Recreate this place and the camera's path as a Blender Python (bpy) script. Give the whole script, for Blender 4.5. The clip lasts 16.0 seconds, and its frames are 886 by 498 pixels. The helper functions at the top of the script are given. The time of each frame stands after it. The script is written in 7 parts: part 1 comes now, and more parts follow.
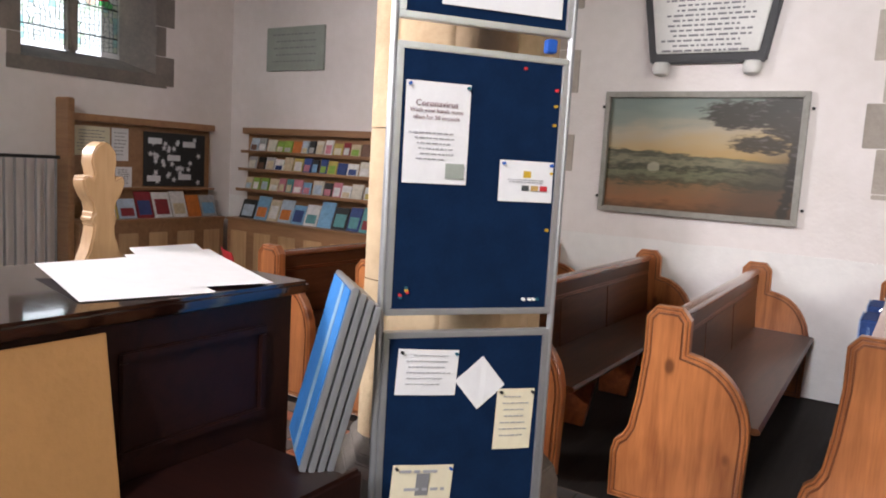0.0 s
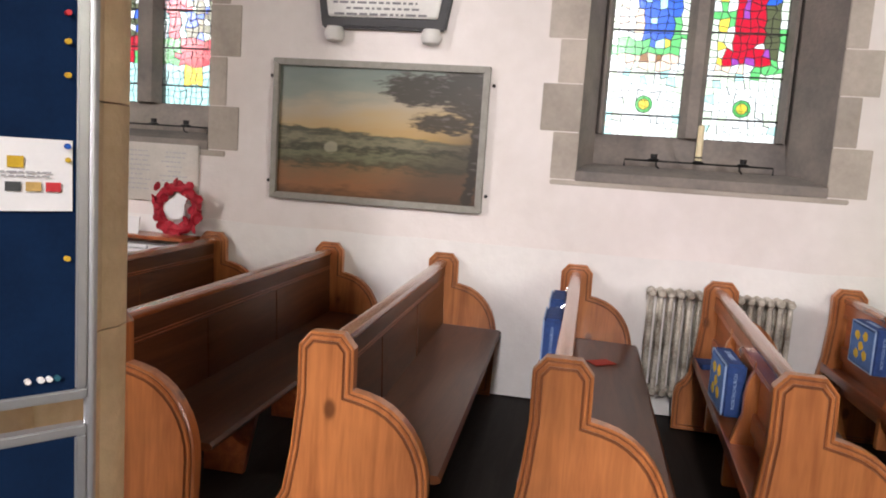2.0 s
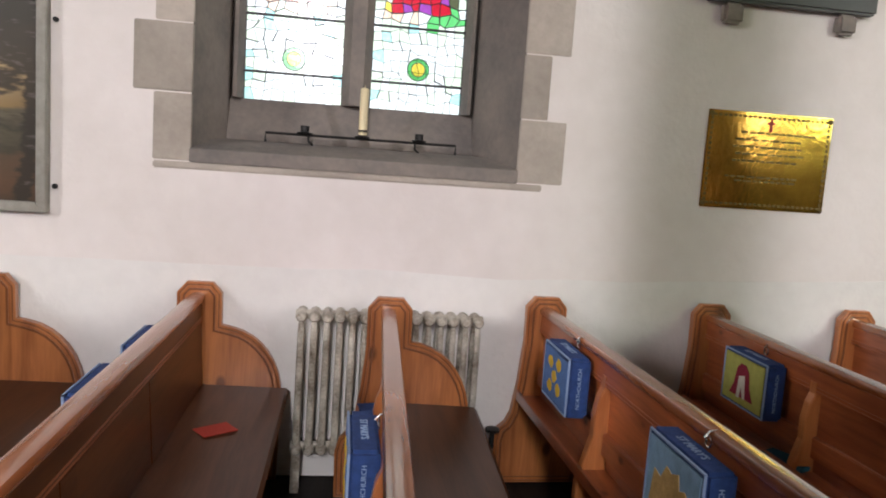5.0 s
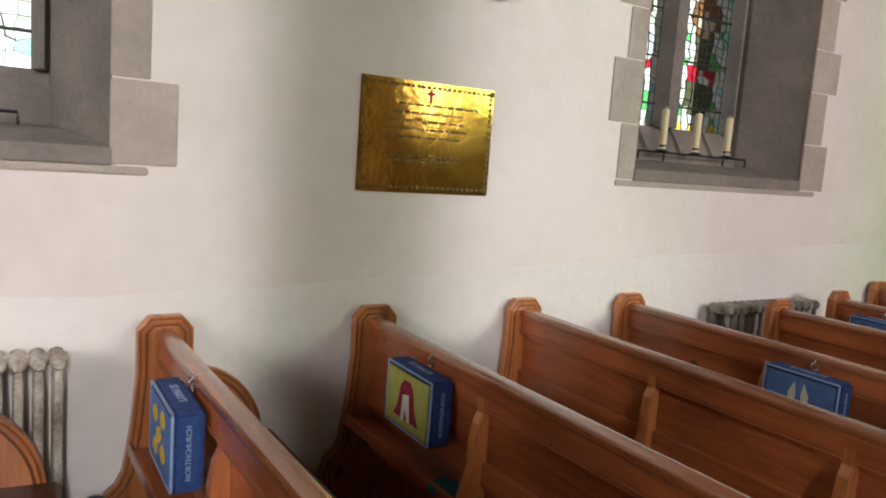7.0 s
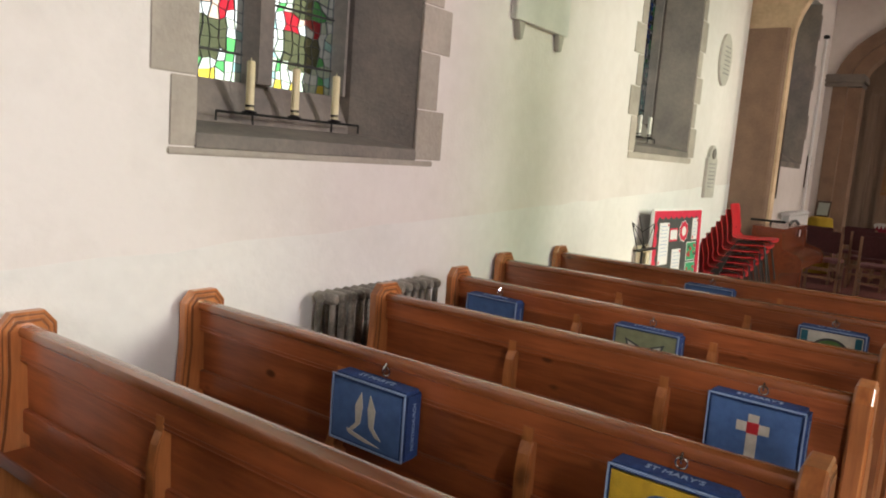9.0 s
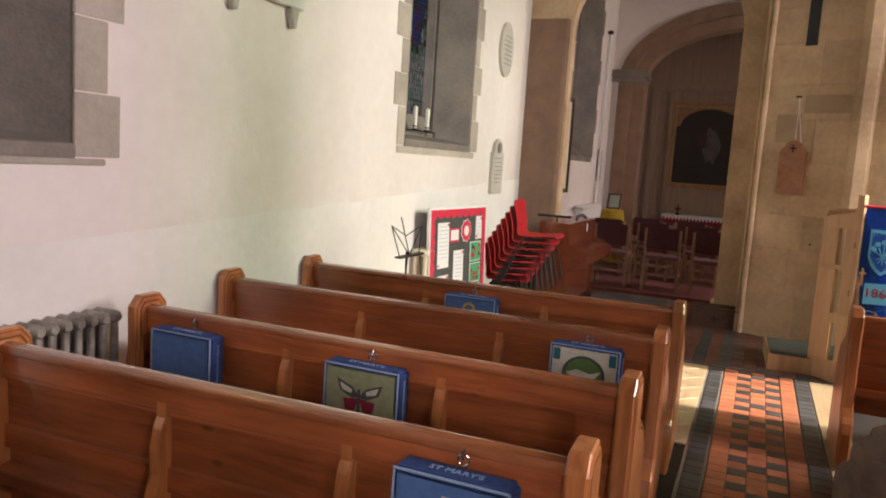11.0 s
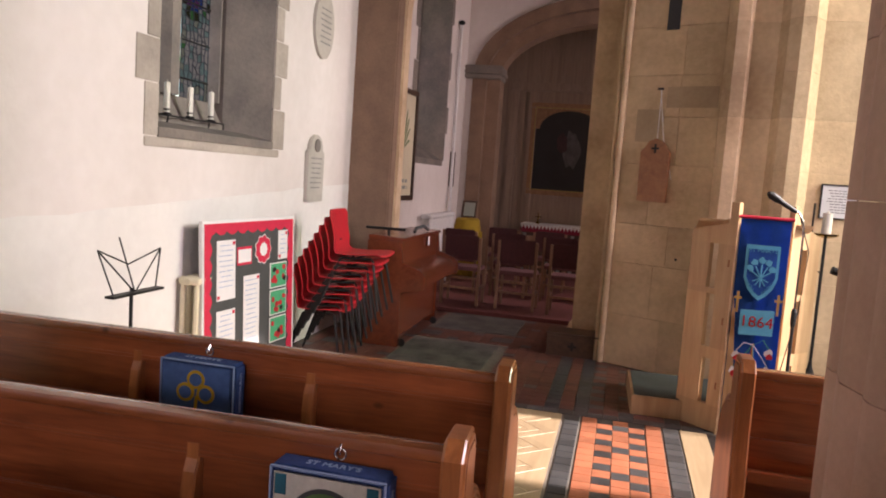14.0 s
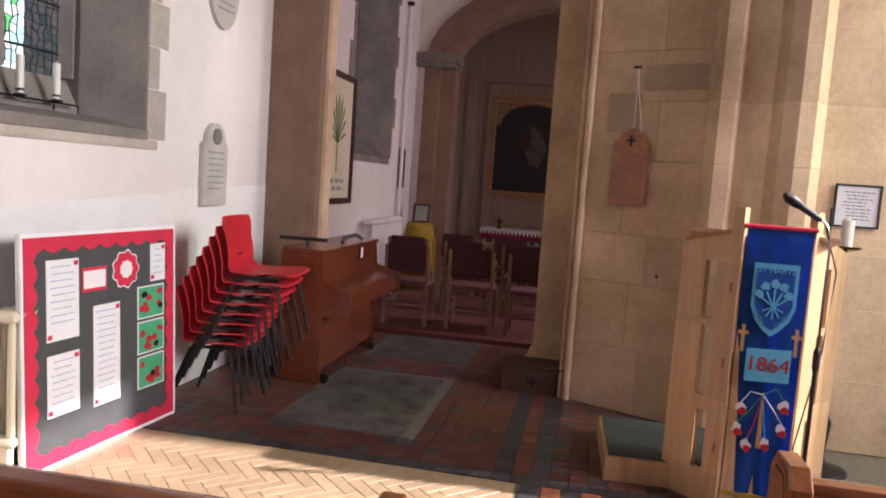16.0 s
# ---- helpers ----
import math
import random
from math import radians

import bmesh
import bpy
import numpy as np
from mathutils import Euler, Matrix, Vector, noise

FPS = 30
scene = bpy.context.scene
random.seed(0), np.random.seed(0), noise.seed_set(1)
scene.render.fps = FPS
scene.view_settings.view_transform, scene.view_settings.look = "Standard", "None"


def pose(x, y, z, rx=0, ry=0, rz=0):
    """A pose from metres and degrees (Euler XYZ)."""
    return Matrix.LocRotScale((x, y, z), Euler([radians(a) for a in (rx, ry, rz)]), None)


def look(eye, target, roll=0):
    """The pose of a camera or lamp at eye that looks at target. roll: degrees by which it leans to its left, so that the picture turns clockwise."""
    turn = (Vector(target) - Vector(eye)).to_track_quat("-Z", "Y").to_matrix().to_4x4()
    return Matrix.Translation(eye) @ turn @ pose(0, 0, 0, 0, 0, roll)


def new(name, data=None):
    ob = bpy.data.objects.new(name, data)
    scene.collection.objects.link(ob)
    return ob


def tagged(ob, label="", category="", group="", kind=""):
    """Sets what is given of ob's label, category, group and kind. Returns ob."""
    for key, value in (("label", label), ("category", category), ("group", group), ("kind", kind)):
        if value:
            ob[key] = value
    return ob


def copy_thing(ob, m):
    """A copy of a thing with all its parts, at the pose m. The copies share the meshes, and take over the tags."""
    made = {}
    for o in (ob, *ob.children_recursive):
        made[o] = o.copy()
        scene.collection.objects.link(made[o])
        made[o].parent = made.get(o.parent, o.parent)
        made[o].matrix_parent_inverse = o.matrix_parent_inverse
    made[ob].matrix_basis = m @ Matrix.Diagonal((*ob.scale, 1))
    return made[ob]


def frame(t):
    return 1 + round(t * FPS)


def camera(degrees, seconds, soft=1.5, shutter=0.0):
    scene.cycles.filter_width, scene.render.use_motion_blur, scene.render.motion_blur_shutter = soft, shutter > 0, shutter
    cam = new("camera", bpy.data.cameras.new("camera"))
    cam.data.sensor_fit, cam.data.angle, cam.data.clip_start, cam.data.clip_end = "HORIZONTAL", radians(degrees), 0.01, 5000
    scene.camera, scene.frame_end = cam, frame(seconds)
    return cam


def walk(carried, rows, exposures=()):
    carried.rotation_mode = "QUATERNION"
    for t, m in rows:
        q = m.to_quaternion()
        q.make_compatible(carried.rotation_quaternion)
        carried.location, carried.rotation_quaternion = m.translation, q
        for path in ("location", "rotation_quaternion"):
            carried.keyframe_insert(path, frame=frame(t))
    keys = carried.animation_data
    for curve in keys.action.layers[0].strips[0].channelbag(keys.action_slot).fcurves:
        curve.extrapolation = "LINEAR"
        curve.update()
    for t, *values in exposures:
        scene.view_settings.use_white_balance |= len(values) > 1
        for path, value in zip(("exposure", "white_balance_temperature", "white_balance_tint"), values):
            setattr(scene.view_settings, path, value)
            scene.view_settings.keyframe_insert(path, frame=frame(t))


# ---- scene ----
cam = camera(62.6, 16.0, soft=1.9)
PATH = [
    (0, (0.247, 0.397, 1.523), (-0.835, 2.063, 1.29), 3.4),
    (0.5, (0.228, 0.607, 1.49), (-0.667, 2.382, 1.268), 3.9),
    (1, (0.247, 0.863, 1.501), (-0.454, 2.723, 1.278), 3.8),
    (1.5, (0.202, 1.099, 1.526), (-0.312, 3.018, 1.293), 3.9),
    (2, (0.176, 1.332, 1.555), (-0.189, 3.284, 1.314), 3.9),
    (2.5, (0.25, 1.623, 1.549), (0.021, 3.594, 1.305), 4.0),
    (3, (0.31, 1.88, 1.506), (0.215, 3.866, 1.283), 4.0),
    (3.2, (0.326, 1.974, 1.512), (0.28, 3.961, 1.286), 4.0),
    (5.3, (0.822, 2.829, 1.584), (1.215, 4.775, 1.342), 3.9),
    (5.5, (0.82, 2.916, 1.605), (1.3, 4.841, 1.348), 3.9),
    (6, (1.013, 3.071, 1.552), (1.666, 4.947, 1.324), 4.0),
    (6.5, (1.129, 3.231, 1.568), (1.992, 5.02, 1.332), 4.1),
    (7, (1.296, 3.329, 1.594), (2.335, 5.02, 1.346), 4.2),
    (7.5, (1.541, 3.371, 1.586), (2.757, 4.939, 1.332), 4.5),
    (8, (1.838, 3.394, 1.577), (3.201, 4.836, 1.323), 4.4),
    (8.5, (2.081, 3.46, 1.601), (3.577, 4.763, 1.342), 4.5),
    (9, (2.324, 3.459, 1.608), (3.924, 4.629, 1.345), 4.4),
    (9.5, (2.582, 3.402, 1.633), (4.264, 4.452, 1.371), 4.3),
    (10, (2.803, 3.39, 1.635), (4.549, 4.331, 1.376), 4.2),
    (10.2, (2.913, 3.389, 1.636), (4.677, 4.296, 1.382), 4.0),
    (12.5, (4.003, 3.265, 1.643), (5.908, 3.834, 1.424), 4.1),
    (13, (4.277, 3.285, 1.633), (6.196, 3.806, 1.422), 3.9),
    (13.5, (4.578, 3.327, 1.631), (6.507, 3.815, 1.426), 4.0),
    (14, (4.891, 3.325, 1.624), (6.826, 3.788, 1.427), 4.0),
    (14.5, (5.201, 3.35, 1.619), (7.143, 3.788, 1.427), 4.0),
    (15, (5.512, 3.377, 1.627), (7.458, 3.798, 1.438), 4.0),
    (15.5, (5.85, 3.349, 1.623), (7.801, 3.748, 1.438), 4.0),
    (16, (6.169, 3.334, 1.618), (8.124, 3.717, 1.432), 4.0),
]
walk(cam, [(t, look(eye, target, roll)) for t, eye, target, roll in PATH], [(0.0, 1.6, 6100, 13), (1.5, 1.63, 6300, 14), (3.0, 1.64, 6400, 13), (5.5, 1.42, 6200, 12), (7.5, 1.62, 6400, 10), (9.0, 1.7, 6500, 11), (12.5, 1.68, 6600, 27), (16.0, 1.55, 6000, 32)])

# ---- world, sun, window light ----
world = bpy.data.worlds.new("world")
scene.world = world
world.use_nodes = True
wn = world.node_tree
sky = wn.nodes.new("ShaderNodeTexSky")
sky.sky_type = "NISHITA"
sky.sun_disc = False
SUN_EL, SUN_AZ = 33.0, -5.0
sky.sun_elevation, sky.sun_rotation = radians(SUN_EL), radians(180 + SUN_AZ)
bg = wn.nodes["Background"]
bg.inputs["Strength"].default_value = 0.06
wn.links.new(sky.outputs[0], bg.inputs["Color"])
sun = new("sun", bpy.data.lights.new("sun", "SUN"))
sun.data.energy, sun.data.angle, sun.data.color = 4.2, radians(0.9), (1.0, 0.93, 0.8)
sun_dir = Vector((math.sin(radians(SUN_AZ)) * math.cos(radians(SUN_EL)), math.cos(radians(SUN_AZ)) * math.cos(radians(SUN_EL)), -math.sin(radians(SUN_EL))))
sun.matrix_world = sun_dir.to_track_quat("-Z", "Y").to_matrix().to_4x4()

NORTH, SOUTH, WEST, EAST = 6.15, -3.0, -6.5, 18.5
# all unseen; the first two are made up to lighten the west half
SOUTH_WINDOWS = [  # middle, width, sill, tint, power of the sky's light
    (-3.6, 0.6, 2.7, (1.0, 0.94, 0.91), 10), (0.1, 0.5, 2.7, (1.0, 0.94, 0.91), 185), (7.9, 1.3, 2.3, (1.0, 0.9, 0.88), 175), (10.05, 1.3, 2.7, (0.82, 1.0, 0.66), 150), (14.6, 1.2, 1.7, (1.0, 0.86, 0.72), 85)]
for wx, ww, sill, tint, power in SOUTH_WINDOWS:
    lamp = new("window_light", bpy.data.lights.new("window_light", "AREA"))
    tall = 5.8 - sill if wx < 12 else 3.0
    lamp.data.shape, lamp.data.size, lamp.data.size_y = "RECTANGLE", ww, tall
    lamp.data.energy, lamp.data.color = power, tint
    lamp.matrix_world = look((wx, (SOUTH if wx < 12 else -0.2) - 0.45, sill + tall / 2), (wx - 2.0 * (0 < wx < 9), 3.5, 1.6))

# fill lamp at an unseen west opening, added to lighten pew backs and pier
lamp = new("west_window_light", bpy.data.lights.new("west_window_light", "AREA"))
lamp.data.shape, lamp.data.size, lamp.data.size_y = "RECTANGLE", 1.5, 2.6
lamp.data.energy, lamp.data.color = 215, (1.0, 0.93, 0.88)
lamp.matrix_world = look((WEST - 0.6, 0.2, 4.2), (6.0, 2.8, 1.2))


# ---- materials ----
def material(name, base, rough=0.6, var=0.25, scale=6.0, bump=0.15, bump_scale=60.0, metal=0.0, stretch=(1, 1, 1), second=None, spec=0.5, rand=0.0, coat=0.0):
    """Base colour varied by two noises, fine relief, and a per-object shift."""
    m = bpy.data.materials.new(name)
    m.use_nodes = True
    n, l = m.node_tree.nodes, m.node_tree.links
    p = n["Principled BSDF"]
    p.inputs["Roughness"].default_value, p.inputs["Metallic"].default_value = rough, metal
    p.inputs["Specular IOR Level"].default_value = spec
    p.inputs["Coat Weight"].default_value = coat
    mp = n.new("ShaderNodeMapping")
    mp.inputs["Scale"].default_value = stretch
    geo = n.new("ShaderNodeNewGeometry")
    l.new(geo.outputs["Position"], mp.inputs["Vector"])
    n1, n2 = n.new("ShaderNodeTexNoise"), n.new("ShaderNodeTexNoise")
    n1.inputs["Scale"].default_value, n1.inputs["Detail"].default_value = scale, 4
    n2.inputs["Scale"].default_value, n2.inputs["Detail"].default_value = scale * 9, 3
    l.new(mp.outputs[0], n1.inputs["Vector"]), l.new(mp.outputs[0], n2.inputs["Vector"])
    add = n.new("ShaderNodeMath")
    add.operation = "MULTIPLY_ADD"
    add.inputs[1].default_value = 0.4
    l.new(n2.outputs["Fac"], add.inputs[0]), l.new(n1.outputs["Fac"], add.inputs[2])
    ramp = n.new("ShaderNodeMapRange")
    ramp.inputs["From Min"].default_value, ramp.inputs["From Max"].default_value = 0.5, 0.95
    l.new(add.outputs[0], ramp.inputs["Value"])
    mix = n.new("ShaderNodeMix")
    mix.data_type = "RGBA"
    other = second or tuple(c * (1 - var) for c in base)
    mix.inputs[6].default_value, mix.inputs[7].default_value = (*base, 1), (*other, 1)
    l.new(ramp.outputs[0], mix.inputs[0])
    out = mix.outputs[2]
    if rand:
        oi, hs, mr = n.new("ShaderNodeObjectInfo"), n.new("ShaderNodeHueSaturation"), n.new("ShaderNodeMapRange")
        mr.inputs["To Min"].default_value, mr.inputs["To Max"].default_value = 1 - rand, 1 + rand
        l.new(oi.outputs["Random"], mr.inputs["Value"]), l.new(mr.outputs[0], hs.inputs["Value"]), l.new(out, hs.inputs["Color"])
        out = hs.outputs[0]
    l.new(out, p.inputs["Base Color"])
    if bump:
        n3, b = n.new("ShaderNodeTexNoise"), n.new("ShaderNodeBump")
        n3.inputs["Scale"].default_value, n3.inputs["Detail"].default_value = bump_scale, 3
        b.inputs["Strength"].default_value, b.inputs["Distance"].default_value = bump, 0.01
        l.new(mp.outputs[0], n3.inputs["Vector"]), l.new(n3.outputs["Fac"], b.inputs["Height"]), l.new(b.outputs[0], p.inputs["Normal"])
    return m


def wood(name, base, dark, rough=0.35, along="y", rand=0.12, knots=0.03, scale=1.0, coat=0.25):
    """Grain drawn out along one axis, with dark lines and knots."""
    m = bpy.data.materials.new(name)
    m.use_nodes = True
    n, l = m.node_tree.nodes, m.node_tree.links
    p = n["Principled BSDF"]
    p.inputs["Roughness"].default_value, p.inputs["Coat Weight"].default_value, p.inputs["Coat Roughness"].default_value = rough, coat, 0.25
    geo, mp = n.new("ShaderNodeNewGeometry"), n.new("ShaderNodeMapping")
    st = {"x": (1.2, 14, 14), "y": (14, 1.2, 14), "z": (14, 14, 1.2)}[along]
    mp.inputs["Scale"].default_value = tuple(v * scale for v in st)
    l.new(geo.outputs["Position"], mp.inputs["Vector"])
    g, f = n.new("ShaderNodeTexNoise"), n.new("ShaderNodeTexNoise")
    g.inputs["Scale"].default_value, g.inputs["Detail"].default_value, g.inputs["Distortion"].default_value = 1.0, 5, 1.2
    f.inputs["Scale"].default_value, f.inputs["Detail"].default_value = 7.0, 3
    l.new(mp.outputs[0], g.inputs["Vector"]), l.new(mp.outputs[0], f.inputs["Vector"])
    ma = n.new("ShaderNodeMath")
    ma.operation = "MULTIPLY_ADD"
    ma.inputs[1].default_value = 0.35
    l.new(f.outputs["Fac"], ma.inputs[0]), l.new(g.outputs["Fac"], ma.inputs[2])
    mr = n.new("ShaderNodeMapRange")
    mr.inputs["From Min"].default_value, mr.inputs["From Max"].default_value = 0.5, 0.9
    l.new(ma.outputs[0], mr.inputs["Value"])
    mix = n.new("ShaderNodeMix")
    mix.data_type = "RGBA"
    mix.inputs[6].default_value, mix.inputs[7].default_value = (*base, 1), (*dark, 1)
    l.new(mr.outputs[0], mix.inputs[0])
    out = mix.outputs[2]
    if knots:
        own, kmap, vo, kr, km = n.new("ShaderNodeTexCoord"), n.new("ShaderNodeMapping"), n.new("ShaderNodeTexVoronoi"), n.new("ShaderNodeMapRange"), n.new("ShaderNodeMix")
        kmap.inputs["Scale"].default_value = {"x": (0.6, 1, 1), "y": (1, 0.6, 1), "z": (1, 1, 0.6)}[along]
        oj, shift = n.new("ShaderNodeObjectInfo"), n.new("ShaderNodeVectorMath")
        shift.operation = "ADD"
        l.new(own.outputs["Object"], shift.inputs[0]), l.new(oj.outputs["Location"], shift.inputs[1])
        l.new(shift.outputs[0], kmap.inputs["Vector"]), l.new(kmap.outputs[0], vo.inputs["Vector"])
        vo.inputs["Scale"].default_value = 5.5
        kr.interpolation_type = "SMOOTHSTEP"
        kr.inputs["From Min"].default_value, kr.inputs["From Max"].default_value = knots * 1.2, knots * 3.0
        kr.inputs["To Min"].default_value, kr.inputs["To Max"].default_value = 0.8, 0.0
        l.new(vo.outputs["Distance"], kr.inputs["Value"])
        km.data_type = "RGBA"
        km.inputs[7].default_value = (*(c * 0.3 for c in dark), 1)
        l.new(kr.outputs[0], km.inputs[0]), l.new(out, km.inputs[6])
        out = km.outputs[2]
        warm, wr_, wm = n.new("ShaderNodeTexNoise"), n.new("ShaderNodeMapRange"), n.new("ShaderNodeHueSaturation")
        warm.inputs["Scale"].default_value, warm.inputs["Detail"].default_value = 2.3, 3
        wr_.inputs["From Min"].default_value, wr_.inputs["From Max"].default_value = 0.3, 0.7
        wr_.inputs["To Min"].default_value, wr_.inputs["To Max"].default_value = 0.72, 1.22
        l.new(geo.outputs["Position"], warm.inputs["Vector"]), l.new(warm.outputs["Fac"], wr_.inputs["Value"]), l.new(wr_.outputs[0], wm.inputs["Value"]), l.new(out, wm.inputs["Color"])
        out = wm.outputs[0]
    oi, hs, orr = n.new("ShaderNodeObjectInfo"), n.new("ShaderNodeHueSaturation"), n.new("ShaderNodeMapRange")
    orr.inputs["To Min"].default_value, orr.inputs["To Max"].default_value = 1 - rand, 1 + rand
    l.new(oi.outputs["Random"], orr.inputs["Value"]), l.new(orr.outputs[0], hs.inputs["Value"]), l.new(out, hs.inputs["Color"])
    l.new(hs.outputs[0], p.inputs["Base Color"])
    b = n.new("ShaderNodeBump")
    b.inputs["Strength"].default_value, b.inputs["Distance"].default_value = 0.12, 0.004
    l.new(ma.outputs[0], b.inputs["Height"]), l.new(b.outputs[0], p.inputs["Normal"])
    return m


def stained(name, colour):
    """A pane of coloured glass: light passes through it tinted, with a faint gloss."""
    m = bpy.data.materials.new(name)
    m.use_nodes = True
    n, l = m.node_tree.nodes, m.node_tree.links
    n.remove(n["Principled BSDF"])
    tr, gl, ad = n.new("ShaderNodeBsdfTransparent"), n.new("ShaderNodeBsdfGlossy"), n.new("ShaderNodeMixShader")
    ad.inputs[0].default_value = 0.05
    gl.inputs["Roughness"].default_value = 0.15
    no, mr, hs = n.new("ShaderNodeTexNoise"), n.new("ShaderNodeMapRange"), n.new("ShaderNodeHueSaturation")
    no.inputs["Scale"].default_value, no.inputs["Detail"].default_value = 22, 3
    mr.inputs["To Min"].default_value, mr.inputs["To Max"].default_value = 0.55, 1.3
    l.new(no.outputs["Fac"], mr.inputs["Value"]), l.new(mr.outputs[0], hs.inputs["Value"])
    hs.inputs["Color"].default_value = (*colour, 1)
    l.new(hs.outputs[0], tr.inputs["Color"])
    l.new(tr.outputs[0], ad.inputs[1]), l.new(gl.outputs[0], ad.inputs[2]), l.new(ad.outputs[0], n["Material Output"].inputs["Surface"])
    return m


def glow(name, colour, strength):
    m = bpy.data.materials.new(name)
    m.use_nodes = True
    n, l = m.node_tree.nodes, m.node_tree.links
    e = n.new("ShaderNodeEmission")
    e.inputs["Color"].default_value, e.inputs["Strength"].default_value = (*colour, 1), strength
    l.new(e.outputs[0], n["Material Output"].inputs["Surface"])
    return m


PLASTER = material("plaster", (0.78, 0.73, 0.71), 0.85, second=(0.68, 0.63, 0.6), scale=1.1, bump=0.25, bump_scale=35)
PLASTER_LOW = material("plaster_low", (0.8, 0.78, 0.76), 0.8, second=(0.7, 0.68, 0.66), scale=1.5, bump=0.3, bump_scale=30)
CEILING = wood("roof_boards", (0.12, 0.07, 0.04), (0.07, 0.04, 0.022), 0.6, "x", knots=False)
NAVE_STONE = material("nave_stone", (0.3, 0.25, 0.19), 0.9, var=0.3, scale=2)
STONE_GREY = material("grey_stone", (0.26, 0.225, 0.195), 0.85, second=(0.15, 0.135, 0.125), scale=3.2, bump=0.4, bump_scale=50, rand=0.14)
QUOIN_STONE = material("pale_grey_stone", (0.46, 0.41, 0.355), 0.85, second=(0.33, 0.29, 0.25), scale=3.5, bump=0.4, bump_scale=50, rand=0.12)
STONE = material("yellow_stone", (0.7, 0.54, 0.34), 0.85, second=(0.45, 0.32, 0.19), scale=2.2, bump=0.35, bump_scale=45, rand=0.1)
STONE_PINK = material("column_stone", (0.6, 0.42, 0.33), 0.85, second=(0.48, 0.33, 0.25), scale=4, bump=0.35, bump_scale=45, rand=0.08)
STONE_BROWN = material("brown_stone", (0.28, 0.18, 0.12), 0.85, second=(0.2, 0.125, 0.085), scale=4, bump=0.35, bump_scale=45, rand=0.1)
PINE = wood("pine", (0.52, 0.195, 0.063), (0.3, 0.098, 0.032), 0.3, "z", knots=0.055, coat=0.5)
# darker pine that paints shade into the grooves of the bench ends
PINE_GROOVE = wood("shaded_groove", (0.22, 0.075, 0.027), (0.13, 0.042, 0.015), 0.4, "z", knots=False)
PINE_BACK = wood("pine_back", (0.4, 0.115, 0.04), (0.21, 0.053, 0.019), 0.28, "y", knots=0.04, coat=0.4)
PINE_CAP = wood("polished_cap_rail", (0.36, 0.12, 0.045), (0.22, 0.065, 0.022), 0.15, "y", coat=1.0)
# same pine, darkened in colour for the shade on seats and front faces
PINE_SHADE = wood("pine_in_shade", (0.12, 0.043, 0.017), (0.066, 0.023, 0.009), 0.3, "y", knots=False, coat=0.06)
PINE_SHADE.node_tree.nodes["Principled BSDF"].inputs["Specular IOR Level"].default_value = 0.16
OAK_LIGHT = wood("light_oak", (0.55, 0.36, 0.19), (0.42, 0.25, 0.12), 0.45, "z", knots=False)
MAHOGANY = wood("mahogany", (0.022, 0.007, 0.005), (0.01, 0.0035, 0.003), 0.4, "x", knots=False, coat=0.0)
MAHOGANY.node_tree.nodes["Principled BSDF"].inputs["Specular IOR Level"].default_value = 0.25
CONSOLE_TOP = wood("polished_console_top", (0.02, 0.007, 0.005), (0.01, 0.004, 0.003), 0.08, "x", knots=False, coat=1.0)
CONSOLE_TOP.node_tree.nodes["Principled BSDF"].inputs["Coat Roughness"].default_value = 0.04
PIANO_WOOD = wood("piano_wood", (0.19, 0.046, 0.017), (0.12, 0.028, 0.011), 0.25, "x", knots=False, coat=0.5)
DARK_WOOD = wood("dark_wood", (0.075, 0.04, 0.022), (0.04, 0.02, 0.012), 0.4, "x", knots=False)
SHELF_WOOD = wood("shelf_wood", (0.33, 0.18, 0.085), (0.24, 0.12, 0.055), 0.45, "x", knots=False)
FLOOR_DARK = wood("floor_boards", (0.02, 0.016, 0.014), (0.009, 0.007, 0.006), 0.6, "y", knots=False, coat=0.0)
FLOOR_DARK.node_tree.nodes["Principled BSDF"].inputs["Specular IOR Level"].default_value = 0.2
PARQUET = wood("parquet_block", (0.4, 0.3, 0.18), (0.33, 0.235, 0.135), 0.35, "x", rand=0.08, knots=False)
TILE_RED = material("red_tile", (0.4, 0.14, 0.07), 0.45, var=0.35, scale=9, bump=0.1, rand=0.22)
# red tile with the pier's shade put into its colour
TILE_RED_SHADE = material("shaded_red_tile", (0.14, 0.054, 0.035), 0.5, var=0.45, scale=7, bump=0.12, rand=0.25)
TILE_BLACK = material("black_tile", (0.06, 0.06, 0.06), 0.4, var=0.4, scale=9, bump=0.1, rand=0.3)
GROUT = material("grout", (0.18, 0.15, 0.12), 0.9, var=0.3, scale=20)
SLATE = material("ledger_slab", (0.15, 0.14, 0.125), 0.7, spec=0.25, second=(0.05, 0.046, 0.042), scale=5, bump=0.2)
CARPET = material("red_carpet", (0.19, 0.055, 0.05), 0.95, var=0.3, scale=30, bump=0.3, bump_scale=300)
IRON = material("black_iron", (0.02, 0.02, 0.02), 0.5, var=0.2, scale=30, metal=0.4)
LEAD = material("lead", (0.025, 0.025, 0.03), 0.6, var=0.2, scale=30, bump=0)
CHROME = material("chrome", (0.6, 0.6, 0.6), 0.2, var=0.1, scale=30, metal=1.0, bump=0)
ALU = material("aluminium", (0.4, 0.41, 0.43), 0.38, var=0.1, scale=30, metal=0.7, bump=0)
BRASS = material("brass", (0.5, 0.32, 0.06), 0.12, second=(0.3, 0.18, 0.035), scale=7, metal=1.0, bump=0.1, bump_scale=25)
